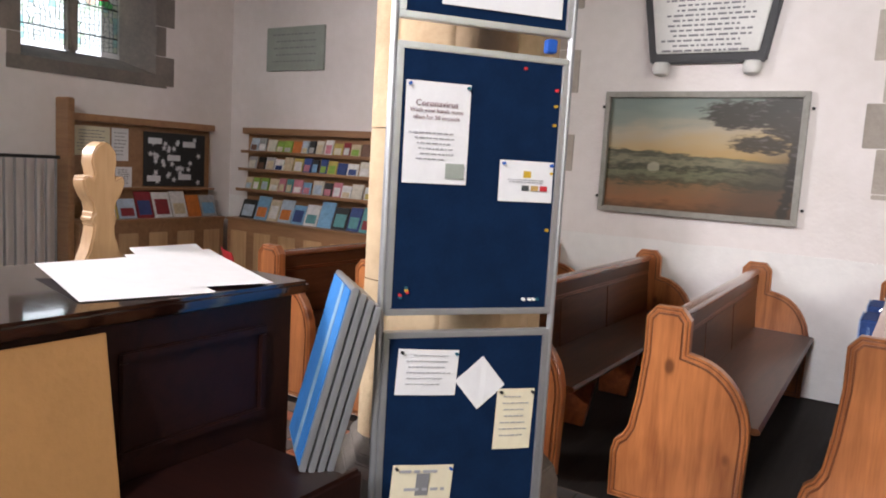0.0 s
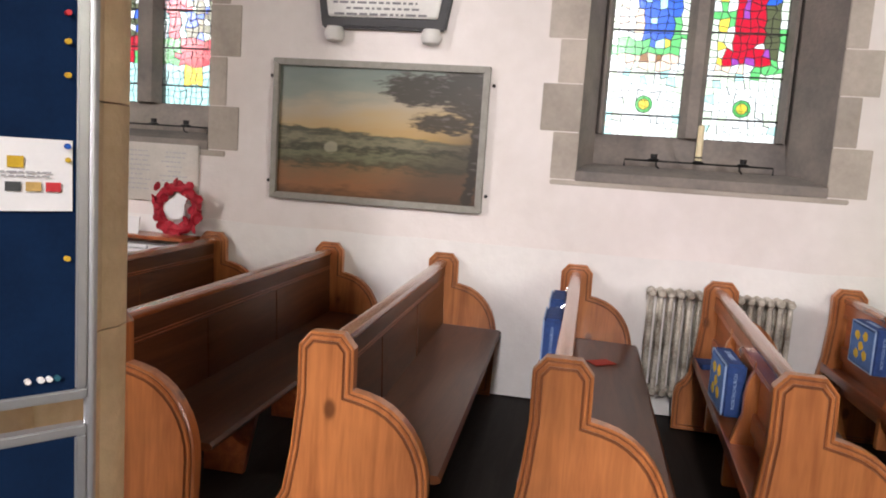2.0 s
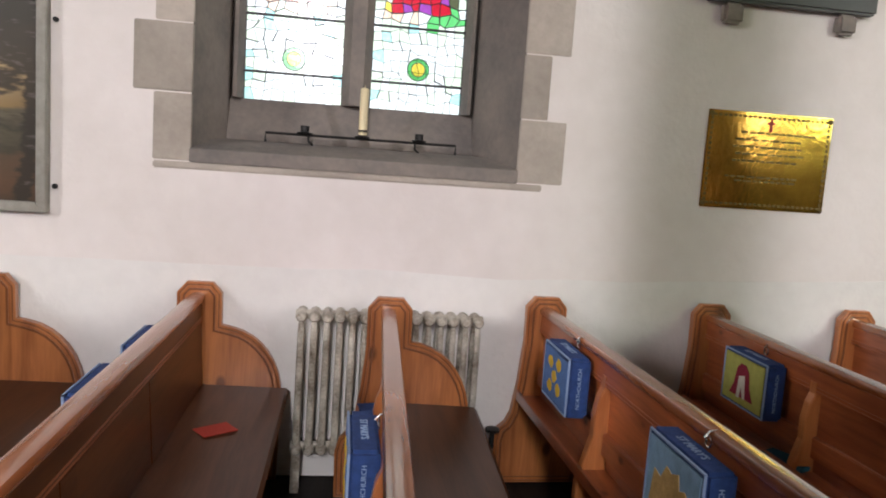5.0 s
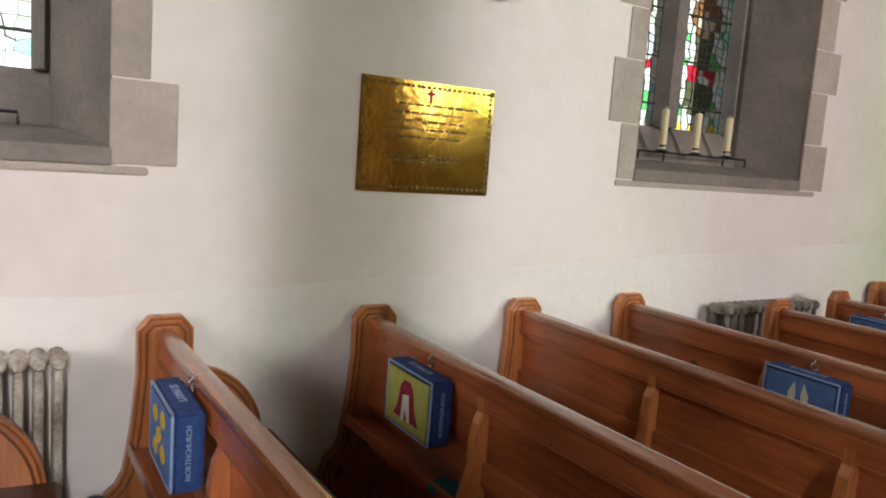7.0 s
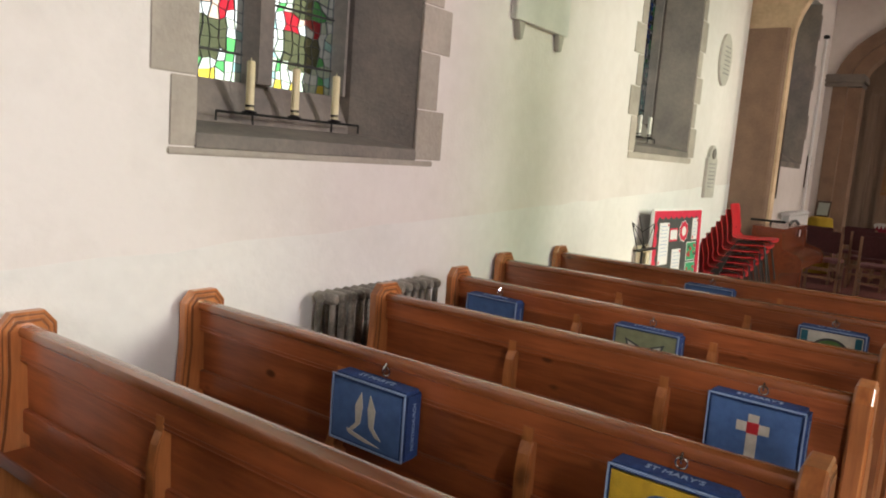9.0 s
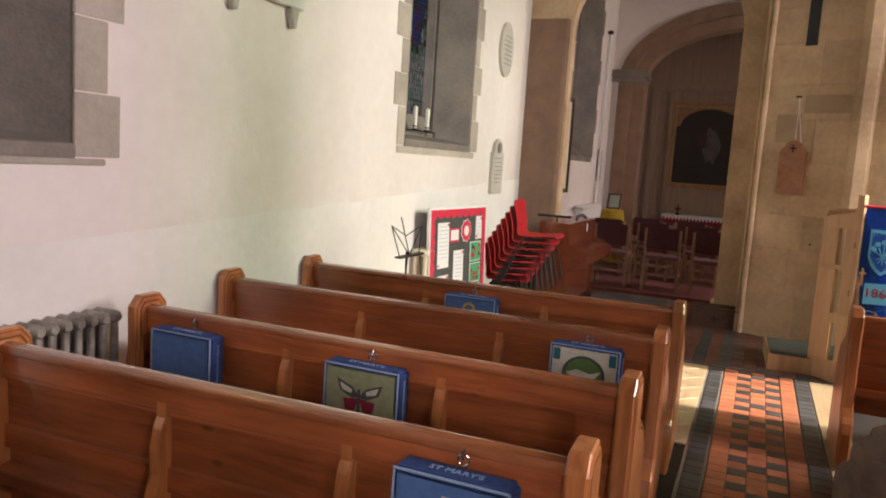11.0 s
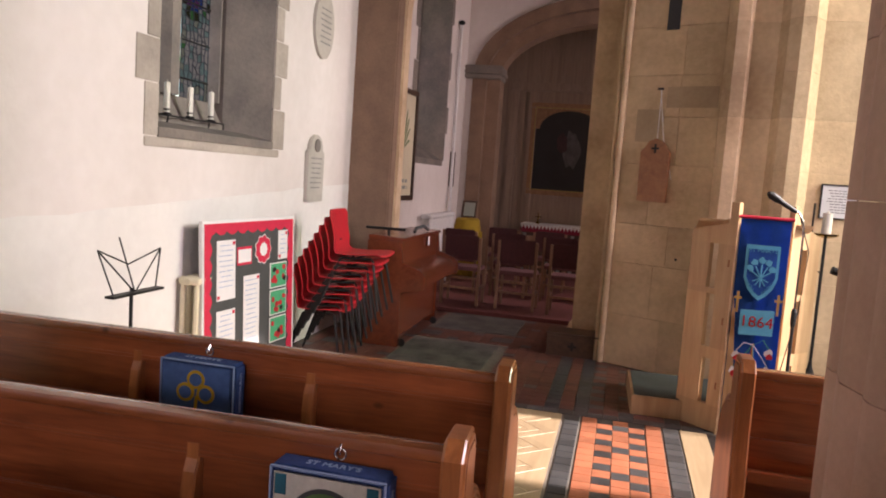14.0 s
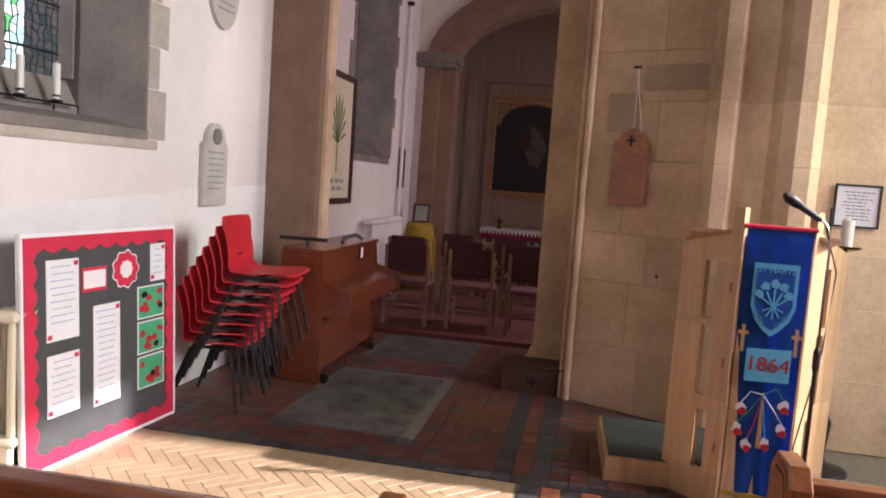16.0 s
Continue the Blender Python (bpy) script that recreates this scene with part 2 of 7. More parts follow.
BRASS_MARK = material("brass_engraving", (0.12, 0.08, 0.02), 0.5, metal=0.6, var=0.2, bump=0)
CANDLE = material("candle_wax", (0.78, 0.68, 0.42), 0.5, var=0.12, scale=20, bump=0)
WHITE_WAX = material("white_wax", (0.8, 0.77, 0.68), 0.5, var=0.1, scale=20, bump=0)
PAPER = material("paper", (0.72, 0.72, 0.73), 0.8, var=0.06, scale=15, bump=0.05)
CREAM = material("cream_paper", (0.7, 0.64, 0.47), 0.8, var=0.06, scale=15, bump=0.05)
INK = material("ink", (0.2, 0.2, 0.21), 0.8, var=0.1, bump=0)
FAINT_INK = material("faint_ink", (0.36, 0.36, 0.38), 0.8, var=0.1, bump=0)
BLUE_FELT = material("navy_felt", (0.005, 0.018, 0.055), 0.95, spec=0.1, var=0.3, scale=12, bump=0.2, bump_scale=400)
BLUE_FELT_LIGHT = material("bright_blue_felt", (0.03, 0.2, 0.55), 0.95, var=0.2, scale=12, bump=0.2, bump_scale=400)
BLUE_CLOTH = material("hassock_blue", (0.03, 0.075, 0.25), 0.95, var=0.35, scale=40, bump=0.4, bump_scale=350)
BLUE_LETTER = material("pale_blue_stitch", (0.3, 0.42, 0.65), 0.95, var=0.2, bump=0.2)
BANNER_BLUE = material("banner_blue", (0.015, 0.1, 0.46), 0.9, var=0.25, scale=10, bump=0.25, bump_scale=300)
SKY_BLUE = material("pale_blue_cloth", (0.12, 0.5, 0.75), 0.9, var=0.15, bump=0.2)
RED = material("red_paint", (0.5, 0.02, 0.03), 0.5, var=0.2, scale=14, bump=0)
RED_PLASTIC = material("red_plastic", (0.55, 0.025, 0.035), 0.35, var=0.15, scale=14, bump=0.05)
PINK_CARD = material("red_card", (0.6, 0.02, 0.06), 0.75, var=0.15, scale=14, bump=0)
GREEN_CARD = material("green_card", (0.05, 0.36, 0.17), 0.75, var=0.2, scale=14, bump=0)
GREY_CARD = material("dark_grey_card", (0.06, 0.065, 0.065), 0.85, var=0.2, scale=8, bump=0)
WHITE = material("white_paint", (0.8, 0.8, 0.8), 0.5, var=0.08, scale=14, bump=0.05)
RAD_WHITE = material("worn_radiator_paint", (0.68, 0.64, 0.55), 0.5, second=(0.12, 0.09, 0.06), scale=9, bump=0.3)
RAD_DARK = material("tarnished_radiator_paint", (0.1, 0.09, 0.075), 0.45, second=(0.4, 0.37, 0.32), scale=8, bump=0.3)
BLACK_STONE = material("black_slate", (0.035, 0.035, 0.038), 0.5, var=0.3, scale=6)
MARBLE = material("white_marble", (0.72, 0.71, 0.68), 0.45, var=0.14, scale=5, bump=0.05)
TABLET = material("pale_tablet_stone", (0.5, 0.47, 0.42), 0.7, var=0.2, scale=6)
GREEN_GREY = material("grey_green_slate", (0.3, 0.33, 0.29), 0.6, var=0.15, scale=6)
YELLOW_CLOTH = material("yellow_cloth", (0.42, 0.28, 0.02), 0.9, var=0.2, scale=10)
MAROON = material("maroon_upholstery", (0.085, 0.026, 0.03), 0.9, var=0.3, scale=30)
GOLD = material("gilt", (0.45, 0.32, 0.1), 0.4, metal=0.6, var=0.3, scale=20)
CANVAS_DARK = material("dark_canvas", (0.02, 0.018, 0.02), 0.5, var=0.4, scale=3)
TEAL = material("teal_cloth", (0.02, 0.13, 0.18), 0.9, var=0.2)


# ---- building helpers ----
def box(bm, x0, x1, y0, y1, z0, z1):
    v = [bm.verts.new(c) for c in ((x0, y0, z0), (x1, y0, z0), (x1, y1, z0), (x0, y1, z0), (x0, y0, z1), (x1, y0, z1), (x1, y1, z1), (x0, y1, z1))]
    for f in ((3, 2, 1, 0), (4, 5, 6, 7), (0, 1, 5, 4), (1, 2, 6, 5), (2, 3, 7, 6), (3, 0, 4, 7)):
        bm.faces.new([v[i] for i in f])
    return v


def prism(bm, pts, axis, a, b):
    """A polygon extruded along an axis. pts are the other two coordinates in order."""
    def at(p, c):
        return (c, p[0], p[1]) if axis == "x" else (p[0], c, p[1]) if axis == "y" else (p[0], p[1], c)
    lo, hi = [bm.verts.new(at(p, a)) for p in pts], [bm.verts.new(at(p, b)) for p in pts]
    bm.faces.new(lo[::-1]), bm.faces.new(hi)
    for i in range(len(pts)):
        k = (i + 1) % len(pts)
        bm.faces.new((lo[i], lo[k], hi[k], hi[i]))


def lathe(bm, prof, seg=16, at=(0, 0, 0), sx=1.0, sy=1.0):
    rings = []
    for r, z in prof:
        rings.append([bm.verts.new((at[0] + sx * r * math.cos(math.tau * k / seg), at[1] + sy * r * math.sin(math.tau * k / seg), at[2] + z)) for k in range(seg)])
    for a, b in zip(rings, rings[1:]):
        for k in range(seg):
            bm.faces.new((a[k], a[(k + 1) % seg], b[(k + 1) % seg], b[k]))
    bm.faces.new(rings[0][::-1]), bm.faces.new(rings[-1])


def tube(bm, pts, r, seg=8):
    """A bar of round section through the points."""
    pts = [Vector(p) for p in pts]
    rings = []
    for i, p in enumerate(pts):
        d = (pts[min(i + 1, len(pts) - 1)] - pts[max(i - 1, 0)]).normalized()
        q = d.to_track_quat("Z", "Y")
        rings.append([bm.verts.new(p + q @ Vector((r * math.cos(math.tau * k / seg), r * math.sin(math.tau * k / seg), 0))) for k in range(seg)])
    for a, b in zip(rings, rings[1:]):
        for k in range(seg):
            bm.faces.new((a[k], a[(k + 1) % seg], b[(k + 1) % seg], b[k]))
    bm.faces.new(rings[0][::-1]), bm.faces.new(rings[-1])


def place(bm, m, start=0):
    bm.verts.ensure_lookup_table()
    bmesh.ops.transform(bm, matrix=m, verts=bm.verts[start:])


def part(name, bm, mat, parent=None, label="", bevel=0.0, smooth=False, m=None):
    """Links a bmesh as one mesh object, under a thing or a part where one is given."""
    bmesh.ops.recalc_face_normals(bm, faces=bm.faces)
    if bevel:
        bmesh.ops.bevel(bm, geom=[e for e in bm.edges if len(e.link_faces) == 2 and e.calc_face_angle(0) > 0.5], offset=bevel, segments=2, affect="EDGES", clamp_overlap=True)
    me = bpy.data.meshes.new(name)
    bm.to_mesh(me)
    bm.free()
    for one in (mat if isinstance(mat, (list, tuple)) else [mat]):
        me.materials.append(one)
    if smooth:
        me.shade_smooth()
        me.set_sharp_from_angle(angle=radians(40))
    ob = new(name, me)
    if parent:
        ob.parent = parent
    if m is not None:
        ob.matrix_basis = m
    if label:
        tagged(ob, label)
    return ob


def thing(name, at, label, category, group="", kind="", rz=0.0):
    ob = new(name)
    ob.empty_display_size = 0.1
    ob.matrix_basis = pose(at[0], at[1], at[2], 0, 0, rz)
    return tagged(ob, label, category, group, kind)


def boxpart(name, dims, mat, parent=None, label="", bevel=0.0, m=None):
    bm = bmesh.new()
    box(bm, *dims)
    return part(name, bm, mat, parent, label, bevel, m=m)


def letters(name, text, size, mat, parent, m, depth=0.0015, label=""):
    """Raised writing in the built-in font, as a mesh. It reads along x and stands along y."""
    cu = bpy.data.curves.new(name, "FONT")
    cu.body, cu.size, cu.extrude, cu.align_x, cu.align_y = text, size, depth, "CENTER", "CENTER"
    cu.resolution_u = 2
    tmp = bpy.data.objects.new(name, cu)
    me = bpy.data.meshes.new_from_object(tmp)
    bpy.data.objects.remove(tmp)
    me.materials.clear()
    me.materials.append(mat)
    ob = new(name, me)
    ob.parent = parent
    ob.matrix_basis = m
    if label:
        tagged(ob, label)
    return ob


def wall_with_openings(name, axis, c0, c1, a0, a1, z0, z1, openings, mat, label):
    """A wall along x or y with rectangular holes (start, end, sill, head)."""
    bm = bmesh.new()
    xs = sorted({a0, a1, *(o[0] for o in openings), *(o[1] for o in openings)})
    zs = sorted({z0, z1, *(o[2] for o in openings), *(o[3] for o in openings)})
    grid = {}

    def vert(i, k, c):
        key = (i, k, c)
        if key not in grid:
            grid[key] = bm.verts.new((xs[i], c, zs[k]) if axis == "x" else (c, xs[i], zs[k]))
        return grid[key]

    def solid(i, k):
        if not (0 <= i < len(xs) - 1 and 0 <= k < len(zs) - 1):
            return False
        mx, mz = (xs[i] + xs[i + 1]) / 2, (zs[k] + zs[k + 1]) / 2
        return not any(o[0] < mx < o[1] and o[2] < mz < o[3] for o in openings)
    for i in range(len(xs) - 1):
        for k in range(len(zs) - 1):
            if not solid(i, k):
                continue
            for c in (c0, c1):
                bm.faces.new((vert(i, k, c), vert(i + 1, k, c), vert(i + 1, k + 1, c), vert(i, k + 1, c)))
            for di, dk, e in ((-1, 0, ((i, k), (i, k + 1))), (1, 0, ((i + 1, k), (i + 1, k + 1))), (0, -1, ((i, k), (i + 1, k))), (0, 1, ((i, k + 1), (i + 1, k + 1)))):
                if not solid(i + di, k + dk):
                    (p, q), (r, s) = e
                    bm.faces.new((vert(p, q, c0), vert(r, s, c0), vert(r, s, c1), vert(p, q, c1)))
    return tagged(part(name, bm, mat), label, "wall", kind="structure")


# ---- the shell ----
WINDOWS = [  # name, left, right, sill height at the wall face
    ("window_1", -4.02, -2.47, 1.58),
    ("window_2", 0.11, 1.63, 1.545),
    ("window_3", 4.18, 5.65, 1.61),
    ("window_4", 8.89, 10.41, 1.81),
]
HEAD = 4.3
wall_with_openings("wall_north", "x", NORTH, NORTH + 0.75, WEST, 12.2, 0, 5.2, [(a, b, s, HEAD) for _, a, b, s in WINDOWS], PLASTER, "off-white plastered church wall with patchy shading")
# the second opening is unseen, made for the west fill lamp
wall_with_openings("wall_west", "y", WEST - 0.7, WEST, SOUTH, NORTH, 0, 8, [(3.8, 5.15, 2.25, 4.6), (-0.65, 1.05, 2.7, 5.7)], PLASTER, "off-white plastered west wall with a window")
wall_with_openings("wall_south", "x", SOUTH - 0.5, SOUTH, WEST - 0.7, 12.0, 0, 8, [(wx - ww / 2 - 0.05, wx + ww / 2 + 0.05, sill, 6.4) for wx, ww, sill, _, _ in SOUTH_WINDOWS[:4]] + [(11.62, 11.85, 4.6, 6.4)], NAVE_STONE, "plain stone wall across the nave")
for bx0, bx1, by, bz in ((-6.0, 9.15, -8.0, 10.5), (12.8, 16.6, -5.0, 8.0)):  # unseen boxes, added to keep the sun out of some windows
    tagged(boxpart("building", (bx0, bx1, by - 4.0, by, -0.2, bz), NAVE_STONE), "unseen sun-blocking box added outside the south wall", "building", kind="structure")
boxpart("ceiling", (WEST - 0.7, 19.2, 2.5, NORTH + 0.75, 5.2, 5.35), CEILING)
boxpart("ceiling_nave", (WEST - 0.7, 19.2, SOUTH - 0.5, 2.5, 8.0, 8.15), CEILING)
boxpart("wall_arcade", (WEST, 11.3, 2.0, 2.5, 4.1, 8.0), NAVE_STONE)
for nm, ca in (("ceiling", "ceiling"), ("ceiling_nave", "ceiling"), ("wall_arcade", "wall")):
    tagged(bpy.data.objects[nm], "plain dark surface above the nave", ca, kind="structure")
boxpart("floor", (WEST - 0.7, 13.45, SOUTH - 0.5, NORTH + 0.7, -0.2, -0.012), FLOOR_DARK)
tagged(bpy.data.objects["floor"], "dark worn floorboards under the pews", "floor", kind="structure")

# lower coat of whiter paint, with a slightly uneven upper edge
bm = bmesh.new()
N = 60
top = [(WEST + (12.2 - WEST) * i / N, 1.02 + 0.045 * max(0, (WEST + (12.2 - WEST) * i / N) - 2) + 0.02 * noise.noise((i * 0.9, 0, 0))) for i in range(N + 1)]
prism(bm, [(WEST, 0.0)] + [(12.2, 0.0)] + top[::-1], "y", NORTH - 0.004, NORTH + 0.1)
tagged(part("wall_north_dado", bm, PLASTER_LOW), "whiter lower band of painted plaster", "wall", kind="structure")



def stone_window(name, a, b, sill, glass_lights, label, left=0.13, right=0.13, low=0.07):
    """Stone surround flush with the plaster, splayed reveal, sloping sill, mullion, leaded lights."""
    root = thing(name, ((a + b) / 2, NORTH, sill), label, "window", kind="structure")
    ox, oy, oz = (a + b) / 2, NORTH, sill
    rng = random.Random(int(a * 100))
    w = (b - a) / 2
    # quoins of the jambs, long and short by turns
    z = -0.06
    k = 0
    while z < HEAD - oz:
        h = rng.uniform(0.26, 0.36)
        for s in (-1, 1):
            out = (left if s < 0 else right) * rng.uniform(0.92, 1.08) + (0.09 if (k + (s > 0)) % 2 else 0.0)
            x0, x1 = sorted((s * (w - 0.004), s * (w + out)))
            boxpart("quoin", (x0, x1, -0.006, 0.2, z + 0.003, z + h - 0.003), QUOIN_STONE, root, bevel=0.004)
        z += h
        k += 1
    boxpart("sill_course", (-w - left, w + right, -0.008, 0.2, -low - 0.045, -0.063), QUOIN_STONE, root, bevel=0.006)
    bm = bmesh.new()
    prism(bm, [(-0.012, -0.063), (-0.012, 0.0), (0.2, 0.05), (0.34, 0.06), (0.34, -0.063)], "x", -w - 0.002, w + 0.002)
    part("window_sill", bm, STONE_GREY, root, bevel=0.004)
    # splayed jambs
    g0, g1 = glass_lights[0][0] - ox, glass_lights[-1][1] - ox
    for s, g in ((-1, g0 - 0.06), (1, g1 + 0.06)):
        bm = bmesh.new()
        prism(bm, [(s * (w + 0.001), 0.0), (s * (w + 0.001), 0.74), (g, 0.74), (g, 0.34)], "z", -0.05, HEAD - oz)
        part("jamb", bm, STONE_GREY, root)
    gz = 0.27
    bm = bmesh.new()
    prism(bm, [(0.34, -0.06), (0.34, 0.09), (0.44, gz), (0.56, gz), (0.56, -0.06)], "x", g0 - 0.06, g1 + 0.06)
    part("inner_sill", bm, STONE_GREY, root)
    edges = [g0 - 0.061] + [v - ox for p in glass_lights for v in p] + [g1 + 0.061]
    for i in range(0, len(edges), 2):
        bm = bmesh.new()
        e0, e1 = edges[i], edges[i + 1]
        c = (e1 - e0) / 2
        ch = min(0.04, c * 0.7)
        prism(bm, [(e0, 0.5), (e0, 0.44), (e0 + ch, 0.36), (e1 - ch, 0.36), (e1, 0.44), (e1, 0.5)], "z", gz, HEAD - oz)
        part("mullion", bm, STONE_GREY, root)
    return root


GLASS = {k: stained("glass_" + k, c) for k, c in {
    "white": (0.85, 0.9, 0.85), "pale": (0.7, 0.8, 0.62), "green": (0.12, 0.5, 0.15), "yellow": (0.85, 0.65, 0.08), "blue": (0.03, 0.12, 0.6),
    "red": (0.5, 0.01, 0.03), "purple": (0.3, 0.06, 0.35), "brown": (0.25, 0.12, 0.04), "dark": (0.09, 0.1, 0.05), "flesh": (0.8, 0.6, 0.45), "cyan": (0.45, 0.75, 0.7)}.items()}


def leaded_light(root, x0, x1, z0, z1, y, pick, seed, cell=0.05):
    """Small coloured panes in lead cames. pick(u, v, rng) names the glass of a pane; u, v run from 0 to 1 and in metres up from the bottom."""
    rng = random.Random(seed)
    light = new("leaded_light")
    light.parent = root
    nx, nz = max(3, round((x1 - x0) / cell)), round((z1 - z0) / cell)
    pts = {}
    for i in range(nx + 1):
        for k in range(nz + 1):
            jx = 0 if i in (0, nx) else rng.uniform(-0.3, 0.3)
            jz = 0 if k in (0, nz) else rng.uniform(-0.3, 0.3)
            pts[i, k] = (x0 + (x1 - x0) * (i + jx) / nx, z0 + (z1 - z0) * (k + jz) / nz)
    kinds = {}
    for i in range(nx):
        for k in range(nz):
            q = [pts[i, k], pts[i + 1, k], pts[i + 1, k + 1], pts[i, k + 1]]
            cx, cz = sum(p[0] for p in q) / 4, sum(p[1] for p in q) / 4
            kinds.setdefault(pick((cx - x0) / (x1 - x0), cz - z0, rng), []).append(q)
    for key in sorted(kinds):
        bm = bmesh.new()
        for q in kinds[key]:
            c = (sum(p[0] for p in q) / 4, sum(p[1] for p in q) / 4)
            bm.faces.new([bm.verts.new((c[0] + (p[0] - c[0]) * 0.985, y, c[1] + (p[1] - c[1]) * 0.985)) for p in q])
        pane = part("pane", bm, GLASS[key], light)
        pane.visible_shadow = False
    bm = bmesh.new()
    for (i, k), p in pts.items():
        for di, dk in ((1, 0), (0, 1)):
            o = pts.get((i + di, k + dk))
            if o is None:
                continue
            dx, dz = o[0] - p[0], o[1] - p[1]
            ln = math.hypot(dx, dz)
            r = (0.0011 if p[1] - z0 < 0.43 else 0.002) if rng.random() < 0.85 else 0.0028
            nxv, nzv = -dz / ln * r, dx / ln * r
            prism(bm, [(p[0] + nxv, p[1] + nzv), (p[0] - nxv, p[1] - nzv), (o[0] - nxv, o[1] - nzv), (o[0] + nxv, o[1] + nzv)], "y", y - 0.004, y + 0.004)
    part("cames", bm, LEAD, light)
    bm = bmesh.new()
    z = z0 + 0.14
    while z < z1:
        box(bm, x0, x1, y - 0.012, y - 0.004, z - 0.006, z + 0.006)
        z += 0.285
    part("saddle_bars", bm, IRON, light)
    return light


def within(u, v, cu, cv, ru, rv):
    return ((u - cu) / ru) ** 2 + ((v - cv) / rv) ** 2 < 1


def figures(emblem):
    """Robed figures on grass above a flowered bank; pale quarries under a low arch below."""
    def pick(u, v, rng):
        edge = u < 0.09 or u > 0.91
        if v < 0.43:
            if edge or (v > 0.3 and not within(u, v, 0.5, 0.16, 0.46, 0.22)):
                return rng.choice(["pale", "white", "cyan", "pale"])
            return "pale" if rng.random() < 0.1 else "white"
        if edge:
            return rng.choice(["pale", "white", "green", "pale"])
        if v < 0.5:
            return rng.choice(["flesh", "pale", "white"]) if emblem == 1 or u < 0.6 else "green"
        if emblem == 1:
            if within(u, v, 0.6, 0.98, 0.27, 0.4):
                return "cyan" if rng.random() < 0.08 else "blue"
            if v < 0.56:
                return "brown" if rng.random() < 0.5 else "flesh"
            if v < 0.64 or u > 0.82:
                return "yellow" if rng.random() < 0.15 else "green"
            if within(u, v, 0.2, 0.82, 0.22, 0.22):
                return "white" if rng.random() < 0.8 else "flesh"
            if within(u, v, 0.28, 1.3, 0.24, 0.35):
                return "purple" if rng.random() < 0.75 else "red"
            return rng.choice(["flesh", "yellow", "green", "white"])
        if within(u, v, 0.52, 0.54, 0.3, 0.1) or within(u, v, 0.5, 0.92, 0.2, 0.42):
            return "red" if rng.random() < 0.85 else "purple"
        if within(u, v, 0.82, 0.95, 0.13, 0.42):
            return "dark" if v < 0.9 else "blue"
        if u < 0.24:
            return "yellow" if rng.random() < 0.55 else ("green" if v > 0.75 else "pale")
        if within(u, v, 0.5, 1.36, 0.22, 0.1):
            return "flesh"
        return rng.choice(["white", "white", "pale", "green"])
    return pick


def angels(u, v, rng):
    """A dark-robed winged figure with pale sleeves against leafy white quarries."""
    if v < 0.07:
        return "yellow" if rng.random() < 0.4 else "pale"
    if u < 0.14 or u > 0.86:
        return rng.choice(["white", "cyan", "white", "pale"])
    if within(u, v, 0.5, 0.68, 0.15, 0.075):
        return "flesh"
    if within(u, v, 0.5, 0.35, 0.36, 0.06):
        return rng.choice(["flesh", "white", "red"])
    if within(u, v, 0.5, 0.22, 0.3, 0.12) or within(u, v, 0.5, 0.5, 0.2, 0.15):
        return "dark"
    if within(u, v, 0.5, 0.72, 0.27, 0.13):
        return "brown"
    if v > 0.9:
        return rng.choice(["red", "white", "brown", "pale", "green"])
    return rng.choice(["pale", "white", "pale", "white", "green"])


def bluish(u, v, rng):
    if v < 0.16:
        return rng.choice(["cyan", "white", "pale"])
    n1 = noise.noise((u * 3, v * 3, 7.7))
    if v < 0.62:
        return rng.choice(["white", "cyan", "white"]) if n1 > -0.18 else rng.choice(["green", "pale", "cyan"])
    return rng.choice(["blue", "blue", "dark", "purple"]) if within(u, v, 0.55, 1.05, 0.34, 0.4) else rng.choice(["white", "cyan", "dark", "green"])


def crusader(u, v, rng):
    if v < 0.3:
        return "cyan" if not (0.4 < u < 0.7 and 0.17 < v < 0.27) else "yellow"
    if v < 0.5:
        return "red" if 0.25 < u < 0.95 else "green"
    if abs(u - 0.22) < 0.1 or abs(v - 0.75) < 0.05 and u < 0.45:
        return "red"
    return rng.choice(["white", "dark", "pale", "blue", "dark"]) if u > 0.4 else "cyan"


def glaze(root, lights, sill, picks, seed, emblem=False):
    ox = root.location.x
    for i, (g0, g1) in enumerate(lights):
        leaded_light(root, g0 - ox, g1 - ox, 0.27, HEAD - sill - 0.02, 0.45, picks[i], seed + i)
        if emblem:
            for nm, r0, r1, mt, dy in (("roundel", 0.0, 0.036, GLASS["yellow"], 0.43), ("roundel_ring", 0.036, 0.056, GLASS["green"], 0.43), ("roundel_came", 0.055, 0.06, LEAD, 0.428), ("roundel_came", 0.034, 0.0375, LEAD, 0.428)):
                bm = bmesh.new()
                ring = [[bm.verts.new(((g0 + g1) / 2 - ox + r * math.cos(math.tau * k / 20), dy, 0.485 + r * math.sin(math.tau * k / 20))) for k in range(20)] for r in (max(r0, 0.001), r1)]
                for k in range(20):
                    bm.faces.new((ring[0][k], ring[0][(k + 1) % 20], ring[1][(k + 1) % 20], ring[1][k]))
                part(nm, bm, mt, root).visible_shadow = False


LIGHTS = {"window_1": [(-3.8, -3.32), (-3.12, -2.64)], "window_2": [(0.275, 0.77), (0.92, 1.4)], "window_3": [(4.31, 4.75), (4.92, 5.38)], "window_4": [(9.03, 9.5), (9.68, 10.15)]}
SURROUND = {"window_1": (0.13, 0.13, 0.06), "window_2": (0.16, 0.125, 0.05), "window_3": (0.13, 0.17, 0.05), "window_4": (0.13, 0.12, 0.08)}
PICKS = {"window_1": [crusader, crusader], "window_2": [figures(1), figures(2)], "window_3": [angels, angels], "window_4": [bluish, bluish]}
